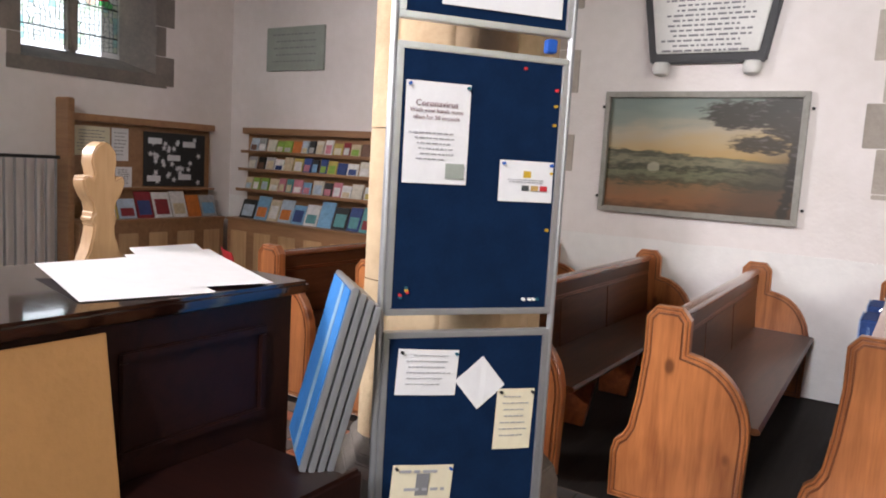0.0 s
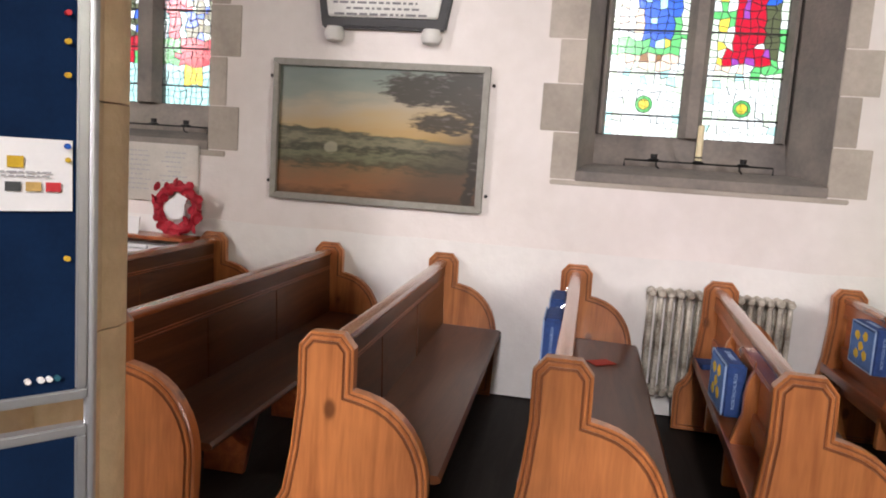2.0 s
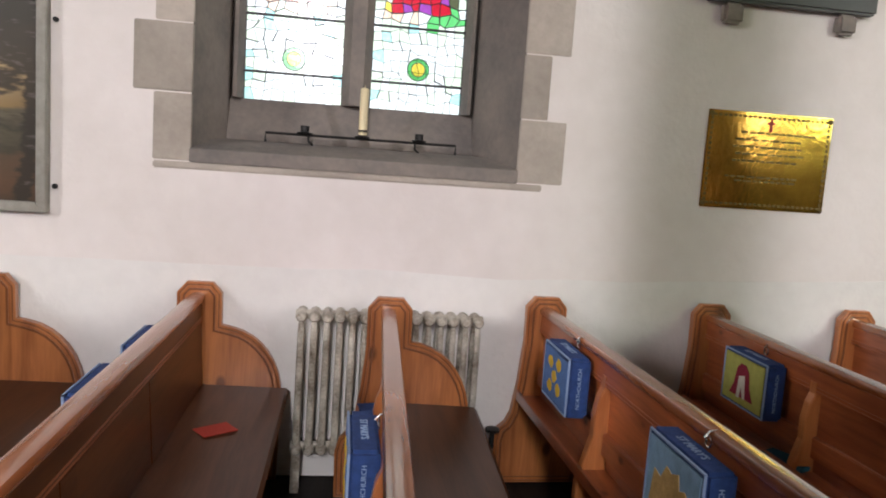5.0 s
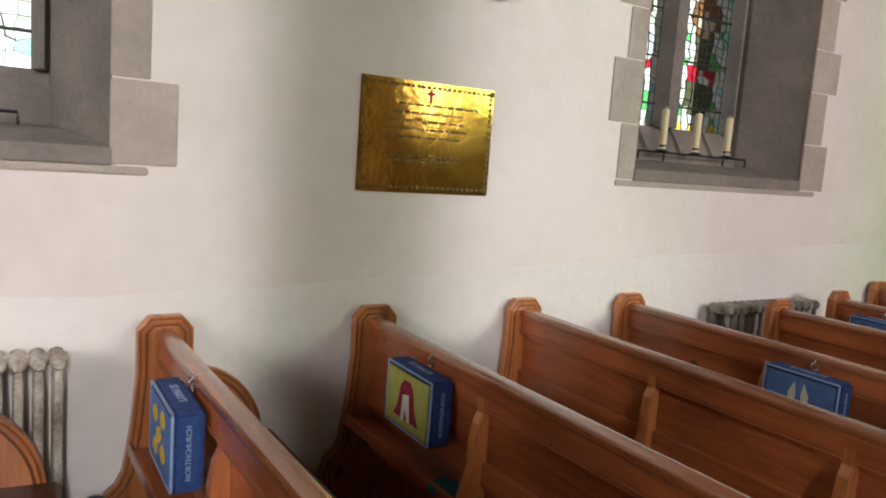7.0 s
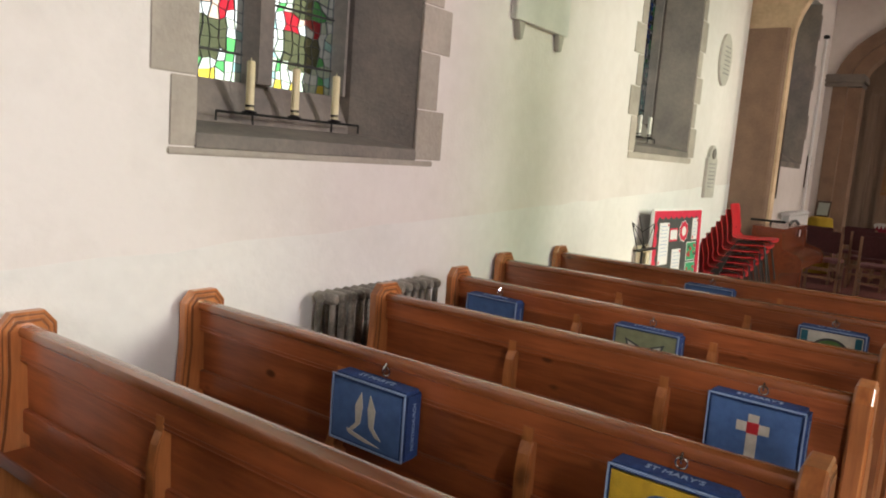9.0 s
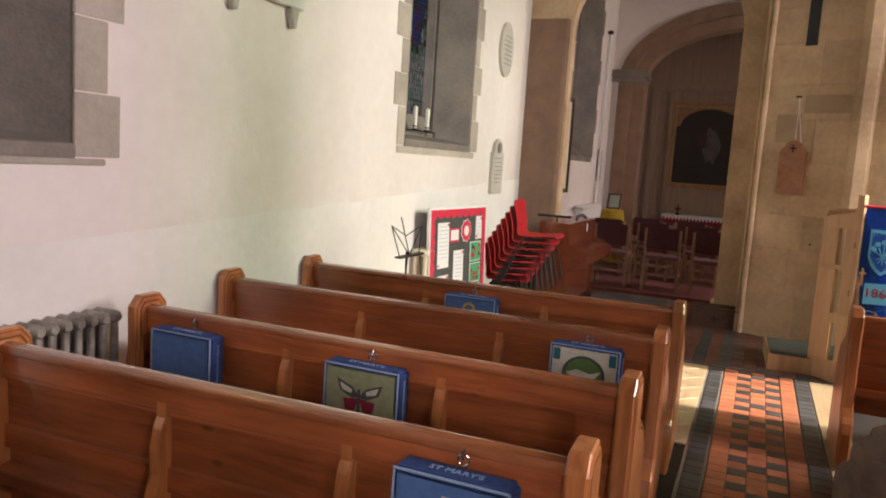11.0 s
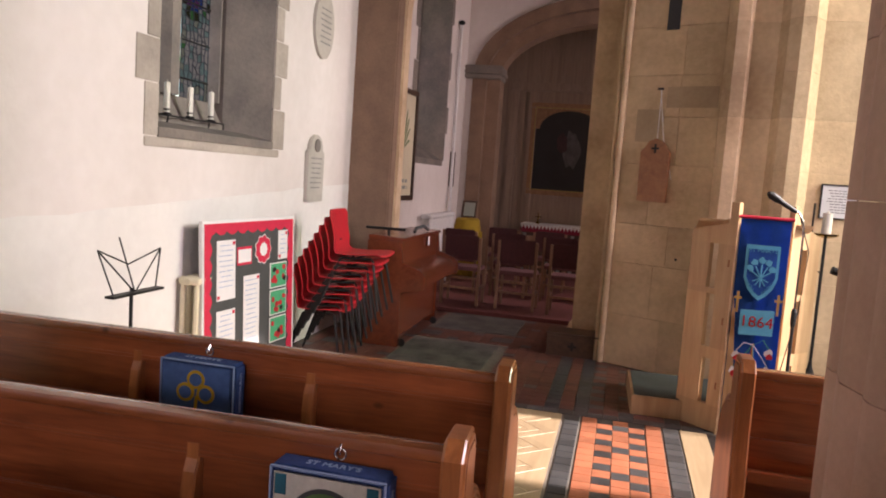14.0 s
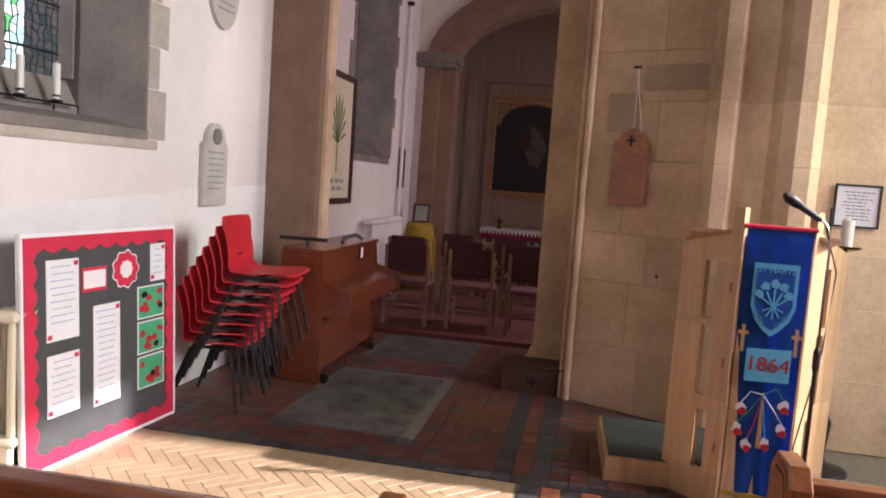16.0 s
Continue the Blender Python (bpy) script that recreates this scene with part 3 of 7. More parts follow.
for nm, a, b, s in WINDOWS:
    r = stone_window(nm, a, b, s, LIGHTS[nm], "grey stone two-light window with coloured leaded glass", *SURROUND[nm])
    glaze(r, LIGHTS[nm], s, PICKS[nm], int(a * 10) + 77, nm == "window_2")
boxpart("backdrop", (WEST, 19, 10.0, 10.05, 0.0, 7.0), glow("bright_sky", (0.93, 0.97, 1.0), 0.75))
tagged(bpy.data.objects["backdrop"], "bright overcast sky beyond the windows", "backdrop", kind="structure")


# ---- columns of the arcade ----
def column(x, y, r, top, mat, label):
    root = thing("column", (x, y, 0), label, "column", "arcade columns", "structure")
    bm = bmesh.new()
    lathe(bm, [(r * 1.45, 0), (r * 1.45, 0.16), (r * 1.38, 0.2), (r * 1.3, 0.22), (r * 1.3, 0.3), (r * 1.24, 0.36), (r * 1.12, 0.38), (r * 1.12, 0.42), (r * 1.02, 0.45)], 8)
    part("base", bm, STONE_GREY, root, bevel=0.006, m=pose(0, 0, 0, 0, 0, 22.5))
    z, k = 0.45, 0
    while z < top:
        h = min(0.62 - 0.05 * (k % 3), top - z)
        bm = bmesh.new()
        lathe(bm, [(r * 0.84, z + 0.002), (r * 0.84, z + h - 0.002)], 16)
        for q in range(4):
            lathe(bm, [(r * 0.34, z + 0.002), (r * 0.34, z + h - 0.002)], 14, (r * 0.66 * math.cos(math.tau * q / 4 + 0.785), r * 0.66 * math.sin(math.tau * q / 4 + 0.785), 0))
        part("drum", bm, mat, root, smooth=True)
        z, k = z + h, k + 1
    return root


column(-1.27, 2.83, 0.36, 4.1, STONE, "pale yellow clustered stone column of the arcade")
column(1.53, 2.14, 0.25, 4.1, STONE_PINK, "pinkish clustered stone column of the arcade")
column(4.77, 2.16, 0.3, 4.1, STONE_PINK, "pinkish clustered stone column of the arcade")
column(7.36, 2.26, 0.42, 4.1, STONE_PINK, "pinkish clustered stone column with moulded base")

# ---- the east end ----
bm = bmesh.new()
prism(bm, [(12.19, NORTH + 0.7), (12.19, 5.7), (12.24, 5.65), (12.4, 5.65), (12.45, 5.7), (12.45, NORTH + 0.7)], "z", 0.0, 3.45)
tagged(part("wall_respond", bm, STONE_BROWN, bevel=0.01), "brown stone respond of the chapel arch", "pier", kind="structure")


def arch_wall(name, x0, x1, ya, yb, top, o0, o1, spring, rise, mat, label):
    pts = [(ya, 0), (o0, 0), (o0, spring)]
    c, hw = (o0 + o1) / 2, (o1 - o0) / 2
    pts += [(c - hw * math.cos(math.pi * i / 18), spring + rise * math.sin(math.pi * i / 18)) for i in range(1, 18)]
    pts += [(o1, spring), (o1, 0), (yb, 0), (yb, top), (ya, top)]
    bm = bmesh.new()
    prism(bm, pts, "x", x0, x1)
    return tagged(part(name, bm, mat, bevel=0.012), label, "wall", kind="structure")


arch_wall("wall_chapel_arch", 12.235, 12.42, 3.2, NORTH + 0.7, 5.2, 3.7, 5.63, 3.3, 0.95, STONE, "yellow stone arch into the chapel")
bm = bmesh.new()
prism(bm, [(12.13, 3.8), (12.13, 3.3), (12.8, 3.3), (12.8, 3.8)], "z", 0.0, 0.1)
prism(bm, [(12.18, 3.75), (12.18, 3.3), (12.76, 3.3), (12.76, 3.75)], "z", 0.1, 0.2)
tagged(part("wall_respond_base", bm, STONE, bevel=0.02), "worn stone base of the arch respond", "pier", kind="structure")

# big angled pier, coursed in large blocks
PIER = [(11.79, 3.36), (11.46, 2.6), (11.36, 2.54), (11.36, 2.44), (11.42, 2.4), (11.42, 2.2), (11.28, 2.16), (11.2, 2.08), (11.2, 1.98), (11.36, 1.88), (11.36, 1.25), (11.55, 1.2), (11.55, 0.4), (12.6, 0.4), (12.6, 3.38)]
pier = thing("wall_pier", (0, 0, 0), "yellow stone angled pier in large worn blocks", "pier", kind="structure")
rng = random.Random(5)
z, k = 0.0, 0
while z < 5.2:
    h = min(rng.choice([0.36, 0.42, 0.48, 0.54]), 5.2 - z)
    bm = bmesh.new()
    a, b = Vector(PIER[0]), Vector(PIER[1])
    split = [0, 0.35 + 0.12 * (k % 3), 1] if k % 2 else [0, 0.6, 1]
    for s0, s1 in zip(split, split[1:]):
        p, q = a.lerp(b, s0), a.lerp(b, s1)
        nrm = Vector((-(b - a).y, (b - a).x)).normalized() * -0.3
        t = (b - a).normalized() * 0.0015
        bm2 = bmesh.new()
        prism(bm2, [tuple(p + t), tuple(q - t), tuple(q - t - nrm), tuple(p + t - nrm)], "z", z + 0.0015, z + h - 0.0015)
        part("block", bm2, STONE, pier, bevel=0.003)
    prism(bm, [tuple(Vector(p) + Vector((0.006, 0))) if i < 2 else p for i, p in enumerate(PIER)], "z", z + 0.001, z + h - 0.001)
    part("course", bm, STONE, pier)
    z, k = z + h, k + 1
boxpart("slit", (-0.055, 0.055, -0.012, 0.02, -0.42, 0.42), BLACK_STONE, pier, "dark narrow slit", m=pose(11.655, 3.02, 3.45, 0, 0, 66.5))
REPAIR = material("grey_repair_stone", (0.44, 0.34, 0.22), 0.85, second=(0.34, 0.25, 0.16), scale=3, bump=0.35, bump_scale=45)
pier_u = (Vector(PIER[1]) - Vector(PIER[0])).normalized()
for nm, u0, u1, z0, z1, mt, deep in (("repair_stone", 0.11, 0.356, 2.06, 2.345, REPAIR, 0.003), ("repair_stone", 0.371, 0.815, 2.36, 2.54, REPAIR, 0.003), ("fixing_hole", 0.578, 0.598, 1.032, 1.052, IRON, 0.004)):
    boxpart(nm, (u0, u1, -deep, 0.02, z0, z1), mt, pier, m=pose(PIER[0][0], PIER[0][1], 0, 0, 0, math.degrees(math.atan2(pier_u.y, pier_u.x))))
for k, (dx, dy, r) in enumerate(((0.0, 0.03, 0.028), (0.035, 0.075, 0.02))):
    bm = bmesh.new()
    lathe(bm, [(r, 0.0), (r, 5.19)], 14)
    part("roll_moulding", bm, STONE, pier, smooth=True, m=pose(PIER[0][0] + dx, PIER[0][1] + dy, 0))
boxpart("wall_east", (11.5, 12.6, SOUTH - 0.5, 0.41, 0, 8.0), STONE)
tagged(bpy.data.objects["wall_east"], "plain stone wall beside the chancel", "wall", kind="structure")
boxpart("wall_chancel_head", (11.3, 11.5, SOUTH, 2.5, 5.2, 8.0), PLASTER)
tagged(bpy.data.objects["wall_chancel_head"], "plain plaster above the pier", "wall", kind="structure")

# low wooden plinth with a pierced quatrefoil beside the arch
plinth = thing("wooden_plinth", (11.82, 3.66, 0), "low dark wooden plinth with a pierced quatrefoil", "plinth")
boxpart("box", (0.0, 0.3, -0.24, 0.24, -0.012, 0.2), DARK_WOOD, plinth, bevel=0.006)
boxpart("lid", (-0.015, 0.3, -0.255, 0.25, 0.201, 0.225), DARK_WOOD, plinth, bevel=0.006)
bm = bmesh.new()
prism(bm, [(0.045 * (0.72 + 0.28 * math.cos(4 * a)) * math.cos(a), 0.1 + 0.045 * (0.72 + 0.28 * math.cos(4 * a)) * math.sin(a)) for a in [math.tau * i / 40 for i in range(40)]], "x", -0.003, 0.002)
part("quatrefoil", bm, IRON, plinth, "dark pierced opening")

# chapel
CHN = 5.98
wall_with_openings("wall_chapel_north", "x", CHN, CHN + 0.8, 12.45, 19.2, 0, 5.2, [(13.95, 15.5, 1.86, 4.4)], PLASTER, "white chapel wall with a deep window")
chw = thing("window_5", (14.72, CHN, 1.86), "deep grey stone chapel window reveal", "window", kind="structure")
bm = bmesh.new()
prism(bm, [(0.775, -0.02), (0.775, 0.79), (0.45, 0.79)], "z", 0.0, 2.54)
part("jamb", bm, STONE_GREY, chw)
bm = bmesh.new()
prism(bm, [(-0.775, -0.02), (-0.45, 0.79), (-0.775, 0.79)], "z", 0.0, 2.54)
part("jamb", bm, STONE_GREY, chw)
bm = bmesh.new()
prism(bm, [(-0.01, -0.08), (-0.01, 0.0), (0.5, 0.3), (0.79, 0.3), (0.79, -0.08)], "x", -0.78, 0.78)
part("window_sill", bm, STONE_GREY, chw)
for k in range(6):
    boxpart("quoin", (0.777, 0.777 + (0.2 if k % 2 else 0.1), -0.006, 0.2, 0.4 * k + 0.003, 0.4 * k + 0.397), STONE_GREY, chw, bevel=0.004)
    boxpart("quoin", (-0.777 - (0.1 if k % 2 else 0.2), -0.777, -0.006, 0.2, 0.4 * k + 0.003, 0.4 * k + 0.397), STONE_GREY, chw, bevel=0.004)
leaded_light(chw, -0.45, 0.45, 0.3, 2.5, 0.6, bluish, 31)
arch_wall("wall_sanctuary", 16.76, 17.25, 0.4, CHN, 5.2, 1.28, 5.86, 3.3, 1.32, PLASTER, "pale plaster wall round the sanctuary arch")
for nm, x0, x1, w0, w1, r0, r1 in (("wall_sanctuary_arch", 16.72, 17.24, 2.289, 2.06, 1.319, 1.11), ("wall_sanctuary_arch_inner", 16.84, 17.22, 2.058, 1.85, 1.108, 0.9)):
    outer = [(3.57 - w0 * math.cos(math.pi * i / 24), 3.3 + r0 * math.sin(math.pi * i / 24)) for i in range(25)]
    inner = [(3.57 - w1 * math.cos(math.pi * i / 24), 3.3 + r1 * math.sin(math.pi * i / 24)) for i in range(25)]
    bm = bmesh.new()
    prism(bm, [(outer[0][0], 0.0)] + outer + [(outer[-1][0], 0.0), (inner[-1][0], 0.0)] + inner[::-1] + [(inner[0][0], 0.0)], "x", x0, x1)
    tagged(part(nm, bm, STONE_BROWN), "brown stone arch before the altar", "arch", kind="structure")
boxpart("wall_chapel_east", (EAST, 19.2, 0.4, CHN, 0, 5.2), PLASTER)
wall_with_openings("wall_chapel_south", "x", -0.2, 0.4, 12.6, 19.2, 0, 8.0, [(13.95, 15.25, 1.7, 3.9)], PLASTER, "plain pale plaster chapel wall")
boxpart("floor_chapel", (13.45, EAST, 0.4, CHN, -0.2, 0.04), CARPET)
for nm in ("wall_chapel_east", "wall_chapel_south"):
    tagged(bpy.data.objects[nm], "plain pale plaster chapel wall", "wall", kind="structure")
tagged(bpy.data.objects["floor_chapel"], "dark red carpet of the chapel", "floor", kind="structure")


# ---- pews ----
def inset(pts, d):
    """The polygon moved inwards by d, corner by corner."""
    out, n = [], len(pts)
    for i in range(n):
        a, b, c = (Vector(pts[i - 1]), Vector(pts[i]), Vector(pts[(i + 1) % n]))
        u, v = (b - a).normalized(), (c - b).normalized()
        nu, nv = Vector((-u.y, u.x)), Vector((-v.y, v.x))
        w = nu + nv
        out.append(tuple(b + w * (d / max(0.35, w.dot(nu)))))
    return out


END = [(-0.21, 0.0), (0.375, 0.0), (0.385, 0.41)]
END += [(0.1 + 0.285 * math.cos(a), 0.41 + 0.33 * math.sin(a)) for a in [math.pi / 2 * i / 9 for i in range(1, 9)]]
END += [(0.102, 0.745), (0.1, 0.893), (0.058, 0.943), (-0.058, 0.943), (-0.1, 0.893), (-0.098, 0.72), (-0.115, 0.52), (-0.14, 0.36), (-0.165, 0.31), (-0.2, 0.28), (-0.215, 0.22)]


def pew_end(root, y0, y1, name="bench_end"):
    bm = bmesh.new()
    t = (y1 - y0) / 6
    loops = []
    for d, y in ((0.037, y0), (0.034, y0 + 0.55 * t), (0.029, y0 + 0.6 * t), (0.026, y0 + 0.1 * t), (0.018, y0 + 0.12 * t), (0.015, y0 + 0.75 * t), (0.01, y0 + 0.8 * t), (0.006, y0 + 0.5 * t), (0.0, y0 + 1.0 * t), (0.0, y1 - 1.0 * t), (0.006, y1 - 0.5 * t), (0.01, y1 - 0.8 * t), (0.015, y1 - 0.75 * t), (0.018, y1 - 0.12 * t), (0.026, y1 - 0.1 * t), (0.029, y1 - 0.6 * t), (0.034, y1 - 0.55 * t), (0.037, y1)):
        loops.append([bm.verts.new((px, y, pz)) for px, pz in (inset(END, d) if d else END)])
    n = len(loops) - 1
    for j, (a, b) in enumerate(zip(loops, loops[1:])):
        for i in range(len(a)):
            k = (i + 1) % len(a)
            face = bm.faces.new((a[i], a[k], b[k], b[i]))
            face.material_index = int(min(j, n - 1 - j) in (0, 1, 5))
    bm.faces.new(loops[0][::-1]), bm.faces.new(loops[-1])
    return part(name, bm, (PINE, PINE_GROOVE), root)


def pew(x, ya, yb, label):
    """A bench from ya (aisle) to yb (wall), facing +x, its end heads centred on x."""
    root = thing("pew", (x, ya, 0), label, "pew", "rows of pews")
    L = yb - ya
    pew_end(root, -0.035, 0.035)
    pew_end(root, L - 0.06, L - 0.005)
    i0, i1 = 0.034, L - 0.061
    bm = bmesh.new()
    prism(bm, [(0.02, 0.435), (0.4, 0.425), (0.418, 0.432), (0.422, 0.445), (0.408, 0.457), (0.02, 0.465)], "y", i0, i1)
    part("seat", bm, PINE_SHADE, root)
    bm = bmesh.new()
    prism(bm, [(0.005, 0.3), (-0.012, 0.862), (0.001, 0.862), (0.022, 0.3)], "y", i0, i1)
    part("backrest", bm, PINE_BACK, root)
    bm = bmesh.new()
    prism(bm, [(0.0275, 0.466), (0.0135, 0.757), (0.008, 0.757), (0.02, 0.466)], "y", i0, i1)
    part("front_panel", bm, PINE_SHADE, root, "front of the back, coloured darker for shade")
    bm = bmesh.new()
    prism(bm, [(-0.036, 0.862), (-0.04, 0.878), (-0.034, 0.893), (-0.008, 0.901), (0.022, 0.893), (0.028, 0.878), (0.024, 0.862)], "y", i0, i1)
    part("cap_rail", bm, PINE_CAP, root, smooth=True)
    bm = bmesh.new()
    box(bm, -0.03, -0.0115, i0, i1, 0.768, 0.862)
    part("top_rail", bm, PINE_BACK, root, bevel=0.004)
    boxpart("front_rail", (-0.002, 0.0145, i0, i1, 0.758, 0.862), PINE_SHADE, root, bevel=0.004)
    bm = bmesh.new()
    for xx, zz in ((-0.033, 0.774), (-0.033, 0.788), (0.0135, 0.765), (0.0135, 0.779)):
        box(bm, xx, xx + 0.004, i0, i1, zz, zz + 0.005)
    part("bead_moulding", bm, PINE_BACK, root)
    for f in (0.315, 0.632):
        yc = L * f
        bm = bmesh.new()
        prism(bm, [(0.0, 0.26), (-0.11, 0.26), (-0.11, 0.4), (-0.085, 0.5), (-0.06, 0.58), (-0.062, 0.66), (-0.05, 0.73), (-0.034, 0.765), (-0.033, 0.815), (-0.006, 0.815)], "y", yc - 0.022, yc + 0.022)
        part("back_bracket", bm, PINE, root, bevel=0.004)
        bm = bmesh.new()
        prism(bm, [(0.0, 0.0), (0.0, 0.43), (0.32, 0.43), (0.26, 0.3), (0.2, 0.0)], "y", yc - 0.018, yc + 0.018)
        part("seat_support", bm, PINE_BACK, root)
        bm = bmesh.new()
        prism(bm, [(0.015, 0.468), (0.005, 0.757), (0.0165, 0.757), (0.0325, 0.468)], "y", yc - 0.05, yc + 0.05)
        part("muntin", bm, PINE_SHADE, root)
    bm = bmesh.new()
    box(bm, -0.115, 0.0, i0, i1, 0.435, 0.452)
    box(bm, -0.125, -0.113, i0, i1, 0.43, 0.482)
    part("book_ledge", bm, PINE_BACK, root, bevel=0.003)
    boxpart("lower_rail", (-0.024, -0.003, i0, i1, 0.51, 0.595), PINE_BACK, root, bevel=0.004)
    return root


AISLE = 3.69
PEWS = [  # middle of the aisle end, turn, aisle end, wall end
    (-3.2, 0, AISLE, 6.14), (-2.38, 0, AISLE, 6.14), (-1.51, 0, AISLE, 6.14), (-0.645, 1.4, AISLE, 6.14), (0.163, -0.4, 3.7, 6.14), (0.94, -2.8, 3.83, 5.96), (1.87, 1.2, AISLE, 6.14),
    (2.715, 0.8, AISLE, 6.14), (3.515, 0.6, AISLE, 6.14), (4.24, 0.6, AISLE, 6.14), (5.13, 2.0, AISLE, 5.82), (5.88, 1.0, AISLE, 5.93), (6.77, 2.0, AISLE, 6.14), (7.585, 1.4, AISLE, 6.14)]
PEW_LABEL = "varnished pine church pew with shaped ends and plank seat"
first = pew(PEWS[0][0], AISLE, 6.14, PEW_LABEL)
for px, turn, ya, yb in PEWS[1:]:
    if yb < 6:
        pew(px, ya, yb, "varnished pine pew standing short of the wall").matrix_basis = pose(px, ya, 0, 0, 0, turn)
    else:
        copy_thing(first, pose(px, ya, 0, 0, 0, turn))


def pew_x(i, y):
    """Where the middle of a pew's back lies, so far along it."""
    return PEWS[i][0] - (y - PEWS[i][2]) * math.tan(radians(PEWS[i][1]))


nave_pew = pew(8.22, 2.74, 2.74 + 2.2, "varnished pine nave pew beside a stone column")
nave_pew.matrix_basis = pose(8.22, 2.74, 0) @ Matrix.Diagonal((1, -1, 1, 1))


# ---- things on the north wall ----
def landscape_material():
    """Old landscape in oils: warm sky over dark fields, a dark tree at one side."""
    m = bpy.data.materials.new("landscape_oils")
    m.use_nodes = True
    n, l = m.node_tree.nodes, m.node_tree.links
    p = n["Principled BSDF"]
    p.inputs["Roughness"].default_value = 0.35
    co, sep = n.new("ShaderNodeTexCoord"), n.new("ShaderNodeSeparateXYZ")
    l.new(co.outputs["Object"], sep.inputs[0])
    no = n.new("ShaderNodeTexNoise")
    no.inputs["Scale"].default_value, no.inputs["Detail"].default_value = 4, 8
    wide = n.new("ShaderNodeMapping")
    wide.inputs["Scale"].default_value = (0.7, 1, 2.6)
    l.new(co.outputs["Object"], wide.inputs["Vector"]), l.new(wide.outputs[0], no.inputs["Vector"])

    def math_node(op, a, b):
        k = n.new("ShaderNodeMath")
        k.operation = op
        for i, v in enumerate((a, b)):
            if isinstance(v, (int, float)):
                k.inputs[i].default_value = v
            else:
                l.new(v, k.inputs[i])
        return k.outputs[0]
    fine = n.new("ShaderNodeTexNoise")
    fine.inputs["Scale"].default_value, fine.inputs["Detail"].default_value = 17, 8
    l.new(wide.outputs[0], fine.inputs["Vector"])
    X, Z = sep.outputs["X"], sep.outputs["Z"]
    rough_land = math_node("MULTIPLY", math_node("SUBTRACT", no.outputs["Fac"], 0.5), 0.12)
    detail = math_node("MULTIPLY", math_node("SUBTRACT", fine.outputs["Fac"], 0.5), 0.17)

    def ramp_of(value, stops):
        ramp = n.new("ShaderNodeValToRGB")
        l.new(value, ramp.inputs[0])
        el = ramp.color_ramp.elements
        el[0].position, el[0].color = stops[0][0], (*stops[0][1], 1)
        el[1].position, el[1].color = stops[-1][0], (*stops[-1][1], 1)
        for pos, c in stops[1:-1]:
            el.new(pos).color = (*c, 1)
        return ramp.outputs[0]

    def blend(fac, one, two):
        k = n.new("ShaderNodeMix")
        k.data_type = "RGBA"
        l.new(fac, k.inputs[0]), l.new(one, k.inputs[6])
        if isinstance(two, tuple):
            k.inputs[7].default_value = (*two, 1)
        else:
            l.new(two, k.inputs[7])
        return k.outputs[2]

    def step(value, lo, hi, top=1.0):
        k = n.new("ShaderNodeMapRange")
        k.interpolation_type = "SMOOTHSTEP"
        k.inputs["From Min"].default_value, k.inputs["From Max"].default_value, k.inputs["To Max"].default_value = lo, hi, top
        l.new(value, k.inputs["Value"])
        return k.outputs[0]

    def oval(cx, cz, rx, rz):
        dx = math_node("DIVIDE", math_node("SUBTRACT", X, cx), rx)
        dz = math_node("DIVIDE", math_node("SUBTRACT", Z, cz), rz)
        return math_node("SUBTRACT", 1.0, math_node("ADD", math_node("MULTIPLY", dx, dx), math_node("MULTIPLY", dz, dz)))
    cloudy = math_node("ADD", math_node("ADD", Z, 0.5), math_node("ADD", math_node("MULTIPLY", rough_land, 2.4), math_node("MULTIPLY", X, -0.08)))
    sky_paint = ramp_of(cloudy, [(0.46, (0.42, 0.27, 0.1)), (0.58, (0.42, 0.31, 0.16)), (0.7, (0.38, 0.32, 0.23)), (0.8, (0.22, 0.25, 0.21)), (0.95, (0.16, 0.2, 0.18))])
    land = ramp_of(math_node("ADD", math_node("ADD", Z, 0.5), math_node("ADD", math_node("MULTIPLY", rough_land, 0.7), math_node("MULTIPLY", detail, 0.9))), [(0.05, (0.1, 0.05, 0.022)), (0.14, (0.25, 0.11, 0.045)), (0.24, (0.2, 0.11, 0.05)), (0.29, (0.06, 0.058, 0.03)), (0.35, (0.15, 0.145, 0.08)), (0.39, (0.04, 0.042, 0.024)), (0.44, (0.2, 0.18, 0.11)), (0.5, (0.06, 0.062, 0.036))])
    hills = math_node("ADD", math_node("ADD", Z, math_node("MULTIPLY", X, 0.05)), math_node("ADD", math_node("MULTIPLY", rough_land, 0.55), math_node("MULTIPLY", detail, 0.25)))
    paint = blend(step(hills, -0.012, 0.006), land, sky_paint)
    paint = blend(step(math_node("ADD", oval(-0.32, -0.105, 0.06, 0.05), math_node("MULTIPLY", detail, 8.0)), 0.1, 0.6, 0.8), paint, (0.34, 0.32, 0.23))
    paint = blend(step(math_node("ADD", math_node("MULTIPLY", X, 0.9), math_node("MULTIPLY", Z, -1.1)), 0.2, 0.75, 0.72), paint, (0.045, 0.035, 0.025))
    tree = math_node("MAXIMUM", oval(0.3, 0.31, 0.33, 0.13), math_node("MAXIMUM", oval(0.62, 0.29, 0.22, 0.27), oval(0.46, 0.1, 0.27, 0.085)))
    trunk = math_node("SUBTRACT", 1.0, math_node("MULTIPLY", math_node("ABSOLUTE", math_node("SUBTRACT", math_node("ADD", X, math_node("MULTIPLY", math_node("MULTIPLY", Z, Z), 0.25)), 0.68), 0.0), 18.0))
    leafy = math_node("ADD", math_node("MAXIMUM", tree, trunk), math_node("ADD", math_node("MULTIPLY", detail, 11.0), math_node("MULTIPLY", rough_land, 6.0)))
